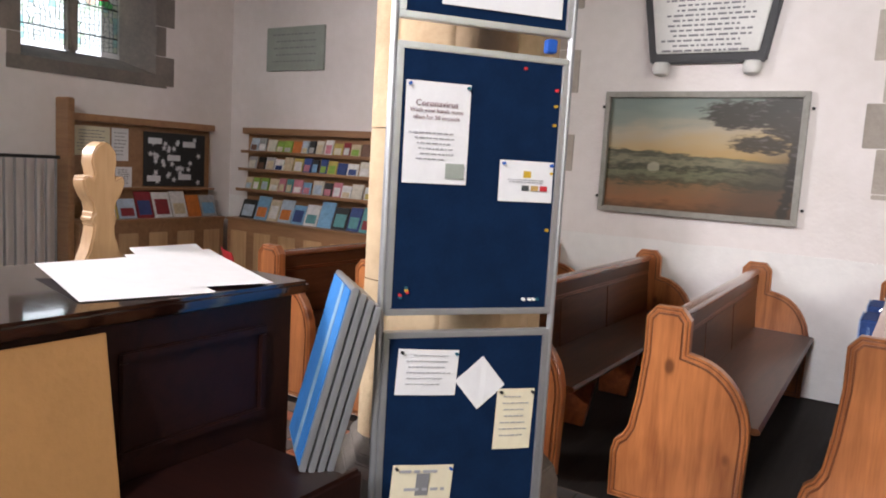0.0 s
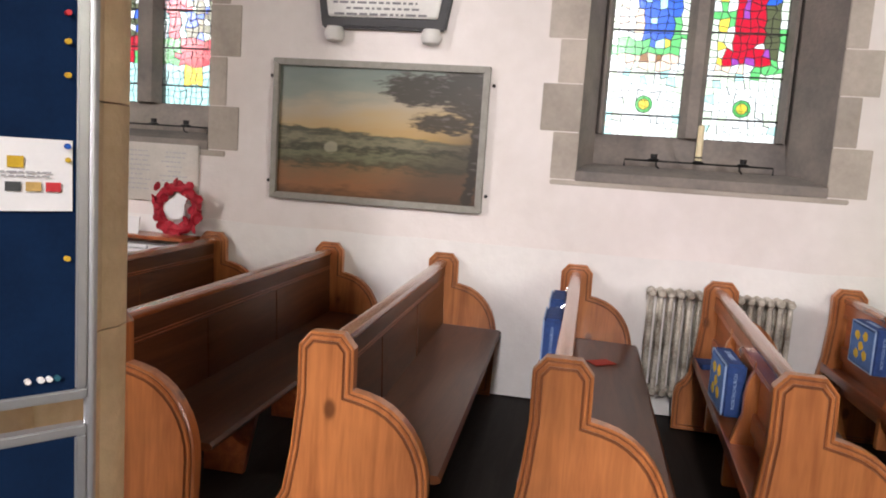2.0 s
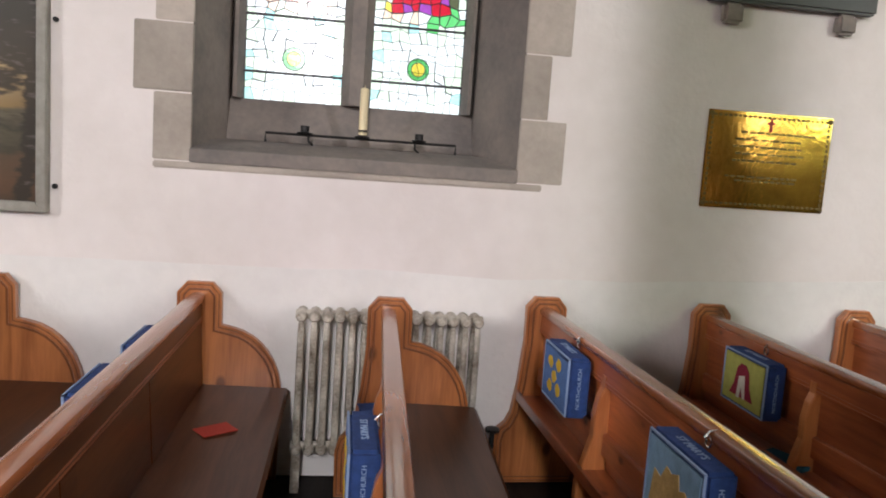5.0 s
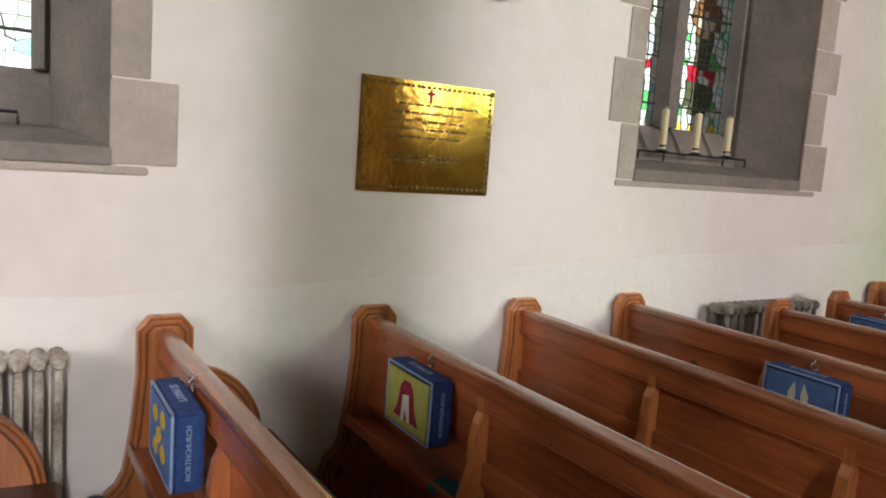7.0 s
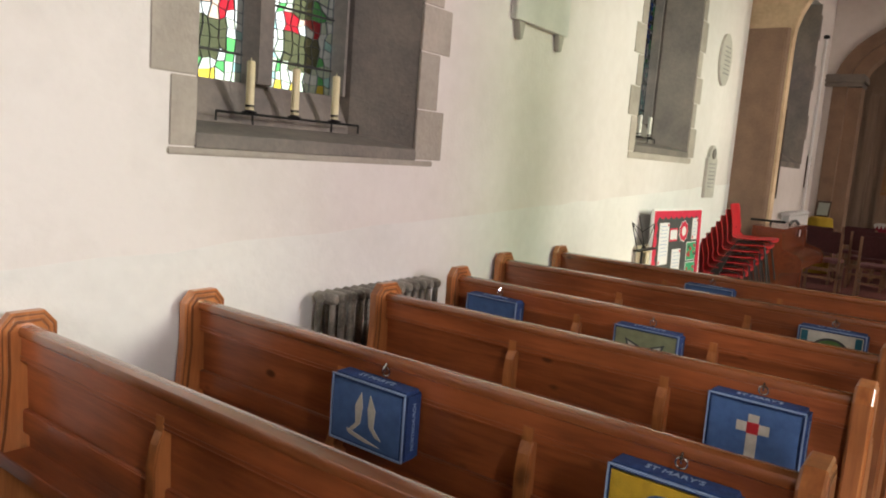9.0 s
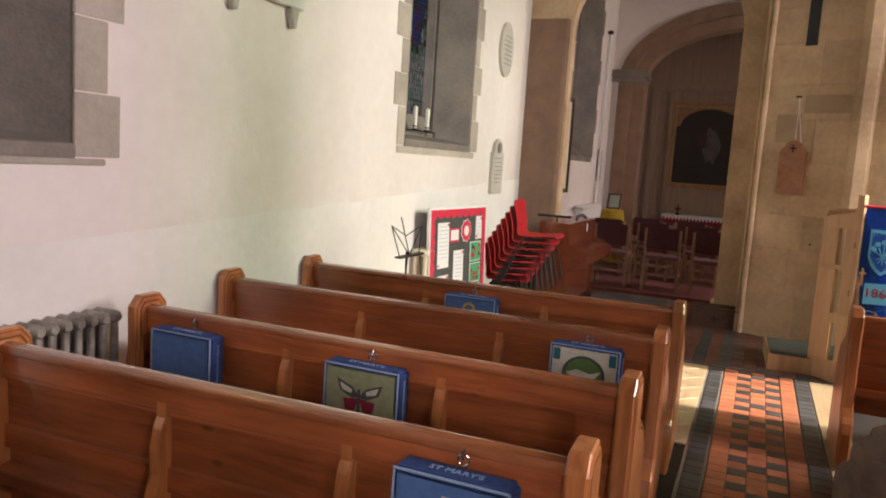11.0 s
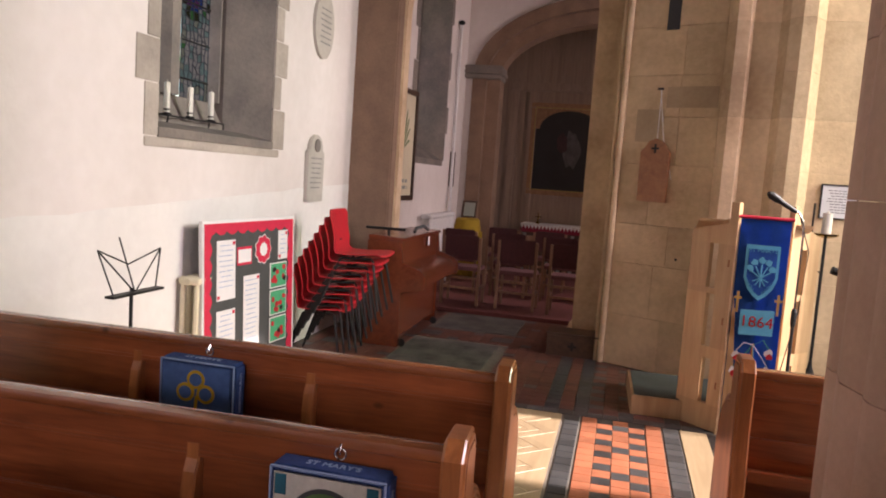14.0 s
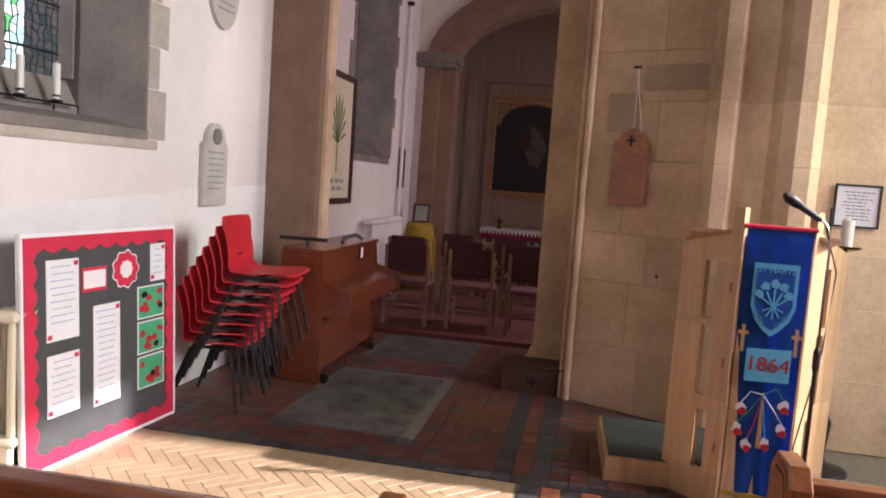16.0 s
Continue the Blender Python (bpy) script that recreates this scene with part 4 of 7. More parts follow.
    foliage = blend(step(detail, 0.012, 0.04, 0.6), ramp_of(Z, [(0.0, (0.03, 0.024, 0.017)), (1.0, (0.035, 0.028, 0.02))]), (0.15, 0.135, 0.125))
    l.new(blend(step(leafy, 0.1, 0.6, 0.94), paint, foliage), p.inputs["Base Color"])
    return m


def wall_frame(root, w, h, bar, deep, mat, bevel=0.005):
    """Four mitred bars of a picture frame, in front of a wall that faces -y."""
    for nm, pts in (("frame_bottom", [(-w, -h), (w, -h), (w - bar, -h + bar), (-w + bar, -h + bar)]), ("frame_top", [(-w, h), (-w + bar, h - bar), (w - bar, h - bar), (w, h)]),
                    ("frame_side", [(-w, -h), (-w + bar, -h + bar), (-w + bar, h - bar), (-w, h)]), ("frame_side", [(w, -h), (w, h), (w - bar, h - bar), (w - bar, -h + bar)])):
        bm = bmesh.new()
        prism(bm, pts, "y", -deep, -0.002)
        part(nm, bm, mat, root, bevel=bevel)


FRAME_GREY = material("grey_gilt_frame", (0.3, 0.285, 0.25), 0.5, var=0.25, scale=25)
pic = thing("picture", (-1.23, NORTH, 1.697), "large old landscape painting in a grey frame on the wall", "picture")
pic.matrix_basis = pose(-1.23, NORTH, 1.697)
wall_frame(pic, 0.748, 0.478, 0.045, 0.05, FRAME_GREY)
boxpart("canvas", (-0.715, 0.715, -0.02, -0.004, -0.446, 0.446), landscape_material(), pic)
for sx in (-1, 1):
    for sz in (-0.36, 0.36):
        bm = bmesh.new()
        lathe(bm, [(0.012, 0), (0.012, 0.012), (0.005, 0.02)], 8)
        part("fixing_knob", bm, IRON, pic, m=pose(sx * 0.77, -0.004, sz, 90))


def bars(name, root, mat, x0, x1, zs, y, h, rng, margin=0.12):
    """Unreadable lines of writing as thin bars."""
    bm = bmesh.new()
    for z in zs:
        w = (x1 - x0)
        a, b = x0 + rng.uniform(0, margin) * w, x1 - rng.uniform(0, margin) * w
        x = a
        while x < b - 0.01:
            wl = min(rng.uniform(0.5, 2.2) * h * 2.4, b - x)
            box(bm, x, x + wl, y - 0.0012, y, z - h / 2, z + h / 2)
            x += wl + h * 1.1
    return tagged(part(name, bm, mat, root), kind="stuff")


rng = random.Random(11)
tab = thing("memorial_tablet", (-1.22, NORTH, 2.385), "white marble tablet on black slate backing with scroll brackets", "memorial tablet")
bm = bmesh.new()
prism(bm, [(-0.42, 0.0), (0.42, 0.0), (0.52, 0.62), (0.6, 0.66), (0.6, 0.74), (-0.6, 0.74), (-0.6, 0.66), (-0.52, 0.62)], "y", -0.06, -0.002)
part("slate_backing", bm, BLACK_STONE, tab, bevel=0.012)
bm = bmesh.new()
prism(bm, [(-0.37, 0.07), (0.37, 0.07), (0.45, 0.58), (-0.45, 0.58)], "y", -0.085, -0.055)
part("marble_panel", bm, MARBLE, tab, bevel=0.008)
bars("inscription", tab, INK, -0.34, 0.34, [0.53 - 0.037 * k for k in range(13)], -0.0865, 0.014, rng, 0.16)
for sx in (-0.33, 0.33):
    bm = bmesh.new()
    lathe(bm, [(0.02, -0.09), (0.055, -0.075), (0.07, -0.04), (0.06, 0.0), (0.055, 0.012)], 12, sy=0.9)
    part("bracket", bm, MARBLE, tab, "white marble bracket", smooth=True, m=pose(sx, -0.05, -0.006))

bt = thing("memorial_tablet", (2.92, NORTH, 2.42), "black slate memorial tablet on stone brackets", "memorial tablet")
boxpart("slate_backing", (-0.44, 0.44, -0.07, -0.002, 0.0, 0.8), BLACK_STONE, bt, bevel=0.012)
for sx in (-0.3, 0.3):
    boxpart("bracket", (sx - 0.05, sx + 0.05, -0.06, -0.002, -0.1, -0.002), STONE_GREY, bt, bevel=0.015)

plate = thing("brass_plate", (2.905, NORTH, 1.673), "polished brass memorial plate with engraved writing", "plaque")
boxpart("plate", (-0.334, 0.334, -0.012, -0.002, -0.241, 0.241), BRASS, plate, bevel=0.003)
bars("inscription", plate, BRASS_MARK, -0.25, 0.25, [0.14 - 0.035 * k for k in range(5)] + [-0.08, -0.1], -0.0135, 0.009, rng, 0.2)
bm = bmesh.new()
for k in range(24):
    x = -0.3 + 0.6 * k / 23
    for z in (-0.218, 0.218):
        box(bm, x - 0.008, x + 0.008, -0.0145, -0.0125, z - 0.006, z + 0.006)
for k in range(17):
    z = -0.2 + 0.4 * k / 16
    for x in (-0.315, 0.315):
        box(bm, x - 0.006, x + 0.006, -0.0145, -0.0125, z - 0.008, z + 0.008)
tagged(part("engraved_border", bm, BRASS_MARK, plate), kind="stuff")
bm = bmesh.new()
box(bm, -0.006, 0.006, -0.0145, -0.0125, 0.15, 0.215)
box(bm, -0.02, 0.02, -0.0145, -0.0125, 0.185, 0.197)
part("engraved_cross", bm, RED, plate, "small red enamel cross")
for sx in (-0.32, 0.32):
    for sz in (-0.222, 0.222):
        bm = bmesh.new()
        lathe(bm, [(0.014, 0), (0.012, 0.004), (0.004, 0.006)], 10)
        part("screw", bm, BRASS_MARK, plate, m=pose(sx, -0.012, sz, 90))

wt = thing("memorial_tablet", (6.93, NORTH, 2.52), "white marble wall tablet on two small corbels", "memorial tablet")
boxpart("marble_panel", (-0.37, 0.37, -0.05, -0.002, 0, 0.62), MARBLE, wt, bevel=0.006)
for sx in (-0.28, 0.28):
    bm = bmesh.new()
    prism(bm, [(-0.045, -0.002), (0.045, -0.002), (0.03, -0.07), (0.02, -0.12), (-0.02, -0.12), (-0.03, -0.07)], "y", -0.045, -0.002)
    part("corbel", bm, TABLET, wt, bevel=0.006, m=pose(sx, 0, 0))
ov = thing("oval_tablet", (11.3, NORTH, 2.93), "oval grey stone memorial tablet on the wall", "memorial tablet")
bm = bmesh.new()
lathe(bm, [(0.21, 0), (0.21, 0.03), (0.18, 0.04)], 32, sy=1.43)
part("oval_slab", bm, TABLET, ov, smooth=True, m=pose(0, -0.002, 0, 90))
bars("inscription", ov, INK, -0.13, 0.13, [0.14 - 0.05 * k for k in range(7)], -0.0435, 0.012, rng)
ar = thing("arched_tablet", (11.24, NORTH, 1.31), "arched grey stone tablet with a small carved wreath", "memorial tablet")
bm = bmesh.new()
prism(bm, [(-0.18, 0), (0.18, 0), (0.18, 0.46)] + [(0.14 * math.cos(a), 0.48 + 0.14 * math.sin(a)) for a in [math.pi * i / 10 for i in range(11)]] + [(-0.18, 0.46)], "y", -0.04, -0.002)
part("stone_slab", bm, TABLET, ar, bevel=0.006)
bm = bmesh.new()
lathe(bm, [(0.06, 0), (0.06, 0.012), (0.035, 0.016)], 16)
part("wreath_carving", bm, STONE_GREY, ar, m=pose(0, -0.04, 0.52, 90))
bars("inscription", ar, INK, -0.13, 0.13, [0.4 - 0.045 * k for k in range(7)], -0.0415, 0.01, rng)
pq = thing("plaque", (-5.5, NORTH, 2.41), "grey-green slate plaque on the plaster", "plaque")
boxpart("slab", (-0.42, 0.42, -0.03, -0.002, 0, 0.46), GREEN_GREY, pq, bevel=0.004)
bars("inscription", pq, INK, -0.35, 0.35, [0.38 - 0.07 * k for k in range(5)], -0.0315, 0.014, rng)


# ---- candle rack in a window ----
def candle_rack(x0, x1, y, z, candles, wax, label):
    root = thing("candle_rack", ((x0 + x1) / 2, y, z), label, "candle holder", "window candle racks")
    h = (x1 - x0) / 2
    bm = bmesh.new()
    tube(bm, [(-h, 0, -0.015), (-h, 0, 0.03), (h, 0, 0.03), (h, 0, -0.015)], 0.007, 6)
    part("bar", bm, IRON, root)
    for k in (-0.28, 0.28):
        bm = bmesh.new()
        tube(bm, [(k * h * 2, 0, 0.03), (k * h * 2, 0.0, 0.0), (k * h * 2 + 0.02, 0.02, -0.016)], 0.006, 6)
        part("foot", bm, IRON, root)
    for k, c in zip((-0.6, 0.0, 0.6), candles):
        bm = bmesh.new()
        lathe(bm, [(0.034, 0.036), (0.038, 0.042), (0.02, 0.046), (0.022, 0.075)], 12, (k * h, 0, 0))
        part("cup", bm, IRON, root)
        if c:
            bm = bmesh.new()
            lathe(bm, [(0.021, 0.05), (0.021, 0.05 + c), (0.016, 0.056 + c), (0.003, 0.056 + c), (0.002, 0.07 + c)], 14, (k * h, 0, 0))
            part("candle", bm, wax, root, "cream wax candle", smooth=True)
    return root


candle_rack(0.42, 1.35, NORTH + 0.19, 1.615, (0, 0.22, 0), CANDLE, "black iron three-cup rack with one cream candle")
candle_rack(4.47, 5.44, NORTH + 0.26, 1.69, (0.23, 0.23, 0.23), CANDLE, "black iron rack with three cream candles on the sill")
candle_rack(9.2, 10.13, NORTH + 0.28, 1.885, (0.2, 0.2, 0.2), WHITE_WAX, "black iron rack with three white candles on the sill")
candle_rack(-3.47, -2.59, NORTH + 0.2, 1.645, (0, 0, 0), WHITE_WAX, "empty black iron candle rack on the sill")


# ---- radiators ----
def radiator(x0, x1, z0, z1, y, n, mat, label):
    root = thing("radiator", ((x0 + x1) / 2, y, z0), label, "radiator", "old column radiators")
    w, h = (x1 - x0) / n, z1 - z0
    for k in range(n):
        xc = x0 + (k + 0.5) * w - (x0 + x1) / 2
        bm = bmesh.new()
        for yy in (-0.05, 0.05):
            lathe(bm, [(w * 0.2, 0.08), (w * 0.29, 0.12), (w * 0.27, h - 0.12), (w * 0.2, h - 0.06)], 8, (xc, yy, 0))
        for zz in (0.08, h - 0.05):
            start = len(bm.verts)
            lathe(bm, [(w * 0.3, -0.075), (w * 0.46, -0.06), (w * 0.46, 0.06), (w * 0.3, 0.075)], 8)
            place(bm, pose(xc, 0, zz, 90), start)
        for zz in (0.08, h - 0.05):
            start = len(bm.verts)
            lathe(bm, [(0.022, -w * 0.5), (0.022, w * 0.5)], 8)
            place(bm, pose(xc, 0, zz, 0, 90), start)
        part("section", bm, mat, root, smooth=True)
    for xx in (x0 + w / 2, x1 - w / 2):
        boxpart("foot", (xx - (x0 + x1) / 2 - 0.02, xx - (x0 + x1) / 2 + 0.02, -0.05, 0.05, -z0 - 0.012, 0.09), mat, root)
    bm = bmesh.new()
    tube(bm, [((x1 - x0) / 2, 0, 0.08), ((x1 - x0) / 2 + 0.08, 0, 0.08), ((x1 - x0) / 2 + 0.1, 0, 0.02), ((x1 - x0) / 2 + 0.1, 0, -z0 - 0.012)], 0.016, 8)
    part("pipe", bm, mat, root)
    bm = bmesh.new()
    lathe(bm, [(0.012, 0.0), (0.012, 0.08), (0.035, 0.085), (0.035, 0.1), (0.01, 0.105)], 10, ((x1 - x0) / 2 + 0.09, 0, 0.08))
    part("valve", bm, IRON, root)
    return root


radiator(0.62, 1.49, 0.12, 0.878, 6.03, 15, RAD_WHITE, "old cast-iron radiator with chipped cream paint")
radiator(4.86, 5.77, 0.12, 0.888, 6.04, 14, RAD_DARK, "dark tarnished cast-iron column radiator")
radiator(9.12, 9.95, 0.12, 0.87, 6.05, 12, CREAM, "cream painted radiator behind a display board")


# ---- hassocks hung on the pew backs ----
def hassock(x, y, z, face, words, emblem, label):
    """A stitched kneeler, its face towards -x, hung by a ring from a hook."""
    root = thing("hassock", (x, y, z), label, "hassock", "embroidered hassocks")
    w, h, t = 0.168, 0.12, 0.09
    bm = bmesh.new()
    box(bm, -t, 0, -w, w, -h, h)
    part("cushion", bm, BLUE_CLOTH, root, bevel=0.012)
    boxpart("face_panel", (-t - 0.004, -t + 0.01, -w + 0.014, w - 0.014, -h + 0.014, h - 0.014), face, root, bevel=0.004)
    bm = bmesh.new()
    for z0 in (-h + 0.004, h - 0.008):
        box(bm, -t - 0.003, -t + 0.004, -w + 0.004, w - 0.004, z0, z0 + 0.005)
    for y0 in (-w + 0.004, w - 0.009):
        box(bm, -t - 0.003, -t + 0.004, y0, y0 + 0.005, -h + 0.004, h - 0.004)
    part("piping", bm, BLUE_LETTER, root, "pale blue stitched border")
    letters("lettering", words, 0.034, BLUE_LETTER, root, pose(-t / 2, 0, h + 0.001, 0, 0, -90), 0.001, "pale stitched lettering")
    letters("lettering", "NORTHCHURCH", 0.021, BLUE_LETTER, root, pose(-t / 2, -w - 0.001, 0, 90, -90, 0), 0.001, "pale stitched lettering")
    if emblem:
        emblem(root, -t - 0.005)
    bm = bmesh.new()
    pts = [(0.0, 0.016 * math.cos(a), h + 0.018 + 0.016 * math.sin(a)) for a in [math.tau * i / 12 for i in range(13)]]
    tube(bm, pts, 0.003, 6)
    part("ring", bm, CHROME, root)
    bm = bmesh.new()
    tube(bm, [(0.03, 0, h + 0.05), (0.0, 0, h + 0.045), (-0.012, 0, h + 0.03), (-0.004, 0, h + 0.02)], 0.004, 6)
    part("hook", bm, CHROME, root)
    return root


def shape(root, name, mat, pts, x, label=""):
    """A flat piece of stitching on a face towards -x; pts are (across, up) as seen."""
    bm = bmesh.new()
    prism(bm, [(-u, v) for u, v in pts], "x", x - 0.002, x + 0.001)
    return part(name, bm, mat, root, label)


def blob(cx, cz, rx, rz, n=14, wob=0.0, seed=0):
    r = random.Random(seed)
    return [(cx + rx * math.cos(math.tau * k / n) * (1 + r.uniform(-wob, wob)), cz + rz * math.sin(math.tau * k / n) * (1 + r.uniform(-wob, wob))) for k in range(n)]


SAND = material("sand_stitch", (0.55, 0.36, 0.12), 0.95, var=0.3, scale=40, bump=0.3)
PALE_BLUE_FACE = material("pale_blue_stitch_face", (0.25, 0.42, 0.6), 0.95, var=0.25, scale=30, bump=0.4, bump_scale=350)
MID_BLUE_FACE = material("mid_blue_stitch_face", (0.08, 0.17, 0.4), 0.95, var=0.25, scale=30, bump=0.4, bump_scale=350)
SAGE_FACE = material("sage_stitch_face", (0.3, 0.33, 0.19), 0.95, var=0.25, scale=30, bump=0.4, bump_scale=350)
LIME_FACE = material("lime_stitch_face", (0.42, 0.42, 0.1), 0.95, var=0.25, scale=30, bump=0.4, bump_scale=350)
YELLOW_FACE = material("yellow_stitch", (0.65, 0.42, 0.03), 0.95, var=0.25, scale=30, bump=0.4, bump_scale=350)
CRIMSON_ST = material("crimson_stitch", (0.25, 0.015, 0.04), 0.95, var=0.25, scale=30, bump=0.4)
PALE_ST = material("pale_stitch", (0.62, 0.6, 0.52), 0.95, var=0.2, scale=30, bump=0.4)
GREEN_ST = material("green_stitch", (0.1, 0.2, 0.06), 0.95, var=0.3, scale=30, bump=0.4)


def em_church(root, x):
    shape(root, "emblem", SAND, [(-0.12, -0.09), (0.12, -0.09), (0.12, 0.0), (0.08, 0.03), (0.05, 0.02), (0.04, 0.06), (0.0, 0.045), (-0.03, 0.055), (-0.06, 0.01), (-0.1, 0.02)], x, "sandy stitched church outline")


def em_flowers(root, x):
    for k, (u, v) in enumerate([(-0.06, 0.05), (0.05, 0.06), (0.0, 0.0), (-0.05, -0.05), (0.06, -0.04)]):
        shape(root, "stitched_flower", YELLOW_FACE, blob(u, v, 0.03, 0.024, 10, 0.2, k), x)


def em_bell(root, x):
    shape(root, "emblem", CRIMSON_ST, [(-0.09, -0.07), (0.09, -0.07), (0.06, -0.02), (0.045, 0.05), (0.02, 0.075), (-0.02, 0.075), (-0.045, 0.05), (-0.06, -0.02)], x, "crimson stitched bell")
    shape(root, "clapper", PALE_ST, [(-0.03, -0.075), (-0.01, -0.075), (0.0, -0.02), (0.02, -0.07), (0.035, -0.07), (0.02, 0.03), (-0.02, 0.02)], x - 0.003)


def em_leaves(root, x):
    for s in (-1, 1):
        shape(root, "stitched_leaf", PALE_ST, [(s * 0.02, 0.08), (s * 0.045, 0.03), (s * 0.04, -0.03), (s * 0.075, -0.065), (s * 0.05, -0.06), (s * 0.02, -0.03), (s * 0.012, 0.03)][::s], x)
    shape(root, "stitched_stem", PALE_ST, [(-0.08, -0.06), (0.0, -0.075), (0.07, -0.09), (0.0, -0.088), (-0.07, -0.075)], x)


def em_cross(root, x):
    shape(root, "cross_upright", PALE_ST, [(-0.018, -0.1), (0.018, -0.1), (0.018, 0.07), (-0.018, 0.07)], x)
    shape(root, "cross_arm", PALE_ST, [(-0.055, 0.005), (0.055, 0.005), (0.055, 0.04), (-0.055, 0.04)], x - 0.001)
    shape(root, "cross_heart", RED, [(-0.02, 0.002), (0.02, 0.002), (0.02, 0.042), (-0.02, 0.042)], x - 0.0025)


def em_round(root, x):
    shape(root, "disc", MID_BLUE_FACE, blob(0, -0.01, 0.085, 0.085, 24), x)
    shape(root, "cross_arm", PALE_ST, [(-0.05, -0.02), (0.05, -0.02), (0.05, 0.0), (-0.05, 0.0)], x - 0.003)


def em_butterfly(root, x):
    for s in (-1, 1):
        shape(root, "upper_wing", GREY_CARD, [(0.0, 0.0), (s * 0.03, 0.035), (s * 0.1, 0.06), (s * 0.085, 0.015), (s * 0.03, -0.01)][::s], x)
        shape(root, "wing_patch", PALE_ST, [(s * 0.03, 0.025), (s * 0.085, 0.048), (s * 0.075, 0.02), (s * 0.035, 0.01)][::s], x - 0.0025)
        shape(root, "lower_wing", CRIMSON_ST, [(0.0, -0.005), (s * 0.03, -0.012), (s * 0.07, -0.015), (s * 0.06, -0.06), (s * 0.02, -0.06)][::s], x)
    shape(root, "body", GREY_CARD, [(-0.006, -0.06), (0.006, -0.06), (0.006, 0.03), (-0.006, 0.03)], x - 0.003)


def em_river(root, x):
    shape(root, "ring_border", GREY_CARD, blob(0, -0.015, 0.1, 0.09, 28), x)
    shape(root, "landscape", GREEN_ST, blob(0, -0.015, 0.088, 0.078, 28), x - 0.002)
    shape(root, "water", PALE_ST, [(-0.08, -0.01), (-0.03, 0.01), (0.03, -0.005), (0.08, 0.012), (0.05, -0.03), (-0.05, -0.035)], x - 0.0035)
    shape(root, "boat", RED, [(-0.05, -0.065), (0.03, -0.065), (0.035, -0.05), (-0.05, -0.05)], x - 0.0045)
    for k, (u, v) in enumerate([(-0.13, 0.07), (-0.13, 0.0), (-0.13, -0.07), (0.13, 0.07), (0.13, 0.0), (0.13, -0.07)]):
        shape(root, "coloured_pane", (TEAL, PALE_ST, PALE_BLUE_FACE)[k % 3], [(u - 0.016, v - 0.028), (u + 0.016, v - 0.028), (u + 0.016, v + 0.028), (u - 0.016, v + 0.028)], x)


def em_trefoil(root, x):
    for k, (u, v) in enumerate([(0, 0.045), (-0.045, -0.01), (0.045, -0.01)]):
        shape(root, "leaf", YELLOW_FACE, blob(u, v, 0.04, 0.038, 16), x)
        shape(root, "leaf_heart", MID_BLUE_FACE, blob(u, v, 0.027, 0.026, 16), x - 0.0025)
    shape(root, "stalk", YELLOW_FACE, [(-0.006, -0.09), (0.006, -0.09), (0.012, -0.02), (0.0, -0.02)], x - 0.001)


HASSOCKS = [
    (4, 5.55, MID_BLUE_FACE, "", None, "blue embroidered hassock hung on a pew back"),
    (4, 5.0, MID_BLUE_FACE, "", None, "blue embroidered hassock hung on a pew back"),
    (5, 4.8, MID_BLUE_FACE, "ST MARY'S", em_flowers, "blue embroidered hassock leaning on a pew back"),
    (6, 5.5, MID_BLUE_FACE, "ST MARY'S", em_flowers, "blue hassock with yellow stitched flowers"),
    (6, 4.47, PALE_BLUE_FACE, "ST MARY'S", em_church, "blue hassock with a sandy stitched church"),
    (7, 5.55, LIME_FACE, "ST MARY'S", em_bell, "lime green hassock with a crimson stitched bell"),
    (9, 5.02, MID_BLUE_FACE, "ST MARY'S", em_leaves, "blue hassock with pale stitched leaves"),
    (9, 4.0, YELLOW_FACE, "ST MARY'S", em_round, "yellow and blue hassock with a round emblem"),
    (10, 4.0, MID_BLUE_FACE, "ST MARY'S", em_cross, "blue hassock with a white and red cross"),
    (11, 5.58, MID_BLUE_FACE, "ST MARY'S", None, "dark blue embroidered hassock hung on a pew back"),
    (11, 4.69, SAGE_FACE, "ST MARY'S", em_butterfly, "sage green hassock with a stitched butterfly"),
    (12, 4.01, PALE_ST, "ST MARY'S", em_river, "hassock with a round river landscape in stitching"),
    (13, 4.9, MID_BLUE_FACE, "ST MARY'S", em_trefoil, "dark blue hassock with a yellow stitched trefoil"),
]
for row, hy, face, words, emb, lab in HASSOCKS:
    hassock(pew_x(row, hy) - 0.042, hy, {5: 0.635, 6: 0.725}.get(row, 0.71), face, words, emb, lab)

card = boxpart("order_of_service", (-0.07, 0.07, -0.05, 0.05, 0, 0.003), material("red_paper", (0.55, 0.05, 0.03), 0.7, var=0.1), None, m=pose(0.36, 5.52, 0.466, 0, 0, 35))
tagged(card, "red paper card lying on a pew seat", "leaflet")


def book(x, y, z, rz, w, d, t, mat, label, rx=0, ry=0):
    root = thing("book", (x, y, z), label, "book")
    root.matrix_basis = pose(x, y, z, rx, ry, rz)
    boxpart("cover", (-w / 2, w / 2, -d / 2, d / 2, 0, t), mat, root, bevel=0.002)
    boxpart("pages", (-w / 2 + 0.004, w / 2 + 0.001, -d / 2 + 0.004, d / 2 - 0.004, 0.003, t - 0.003), PAPER, root)
    return root


book(pew_x(5, 5.75) - 0.06, 5.75, 0.454, 10, 0.1, 0.15, 0.03, BLUE_CLOTH, "blue hymn book on the pew ledge")
book(pew_x(6, 4.75) - 0.06, 4.75, 0.454, -20, 0.1, 0.19, 0.02, TEAL, "teal covered book on the pew ledge")
book(pew_x(7, 5.3) - 0.06, 5.3, 0.454, 25, 0.1, 0.19, 0.02, TEAL, "teal covered book on the pew ledge")
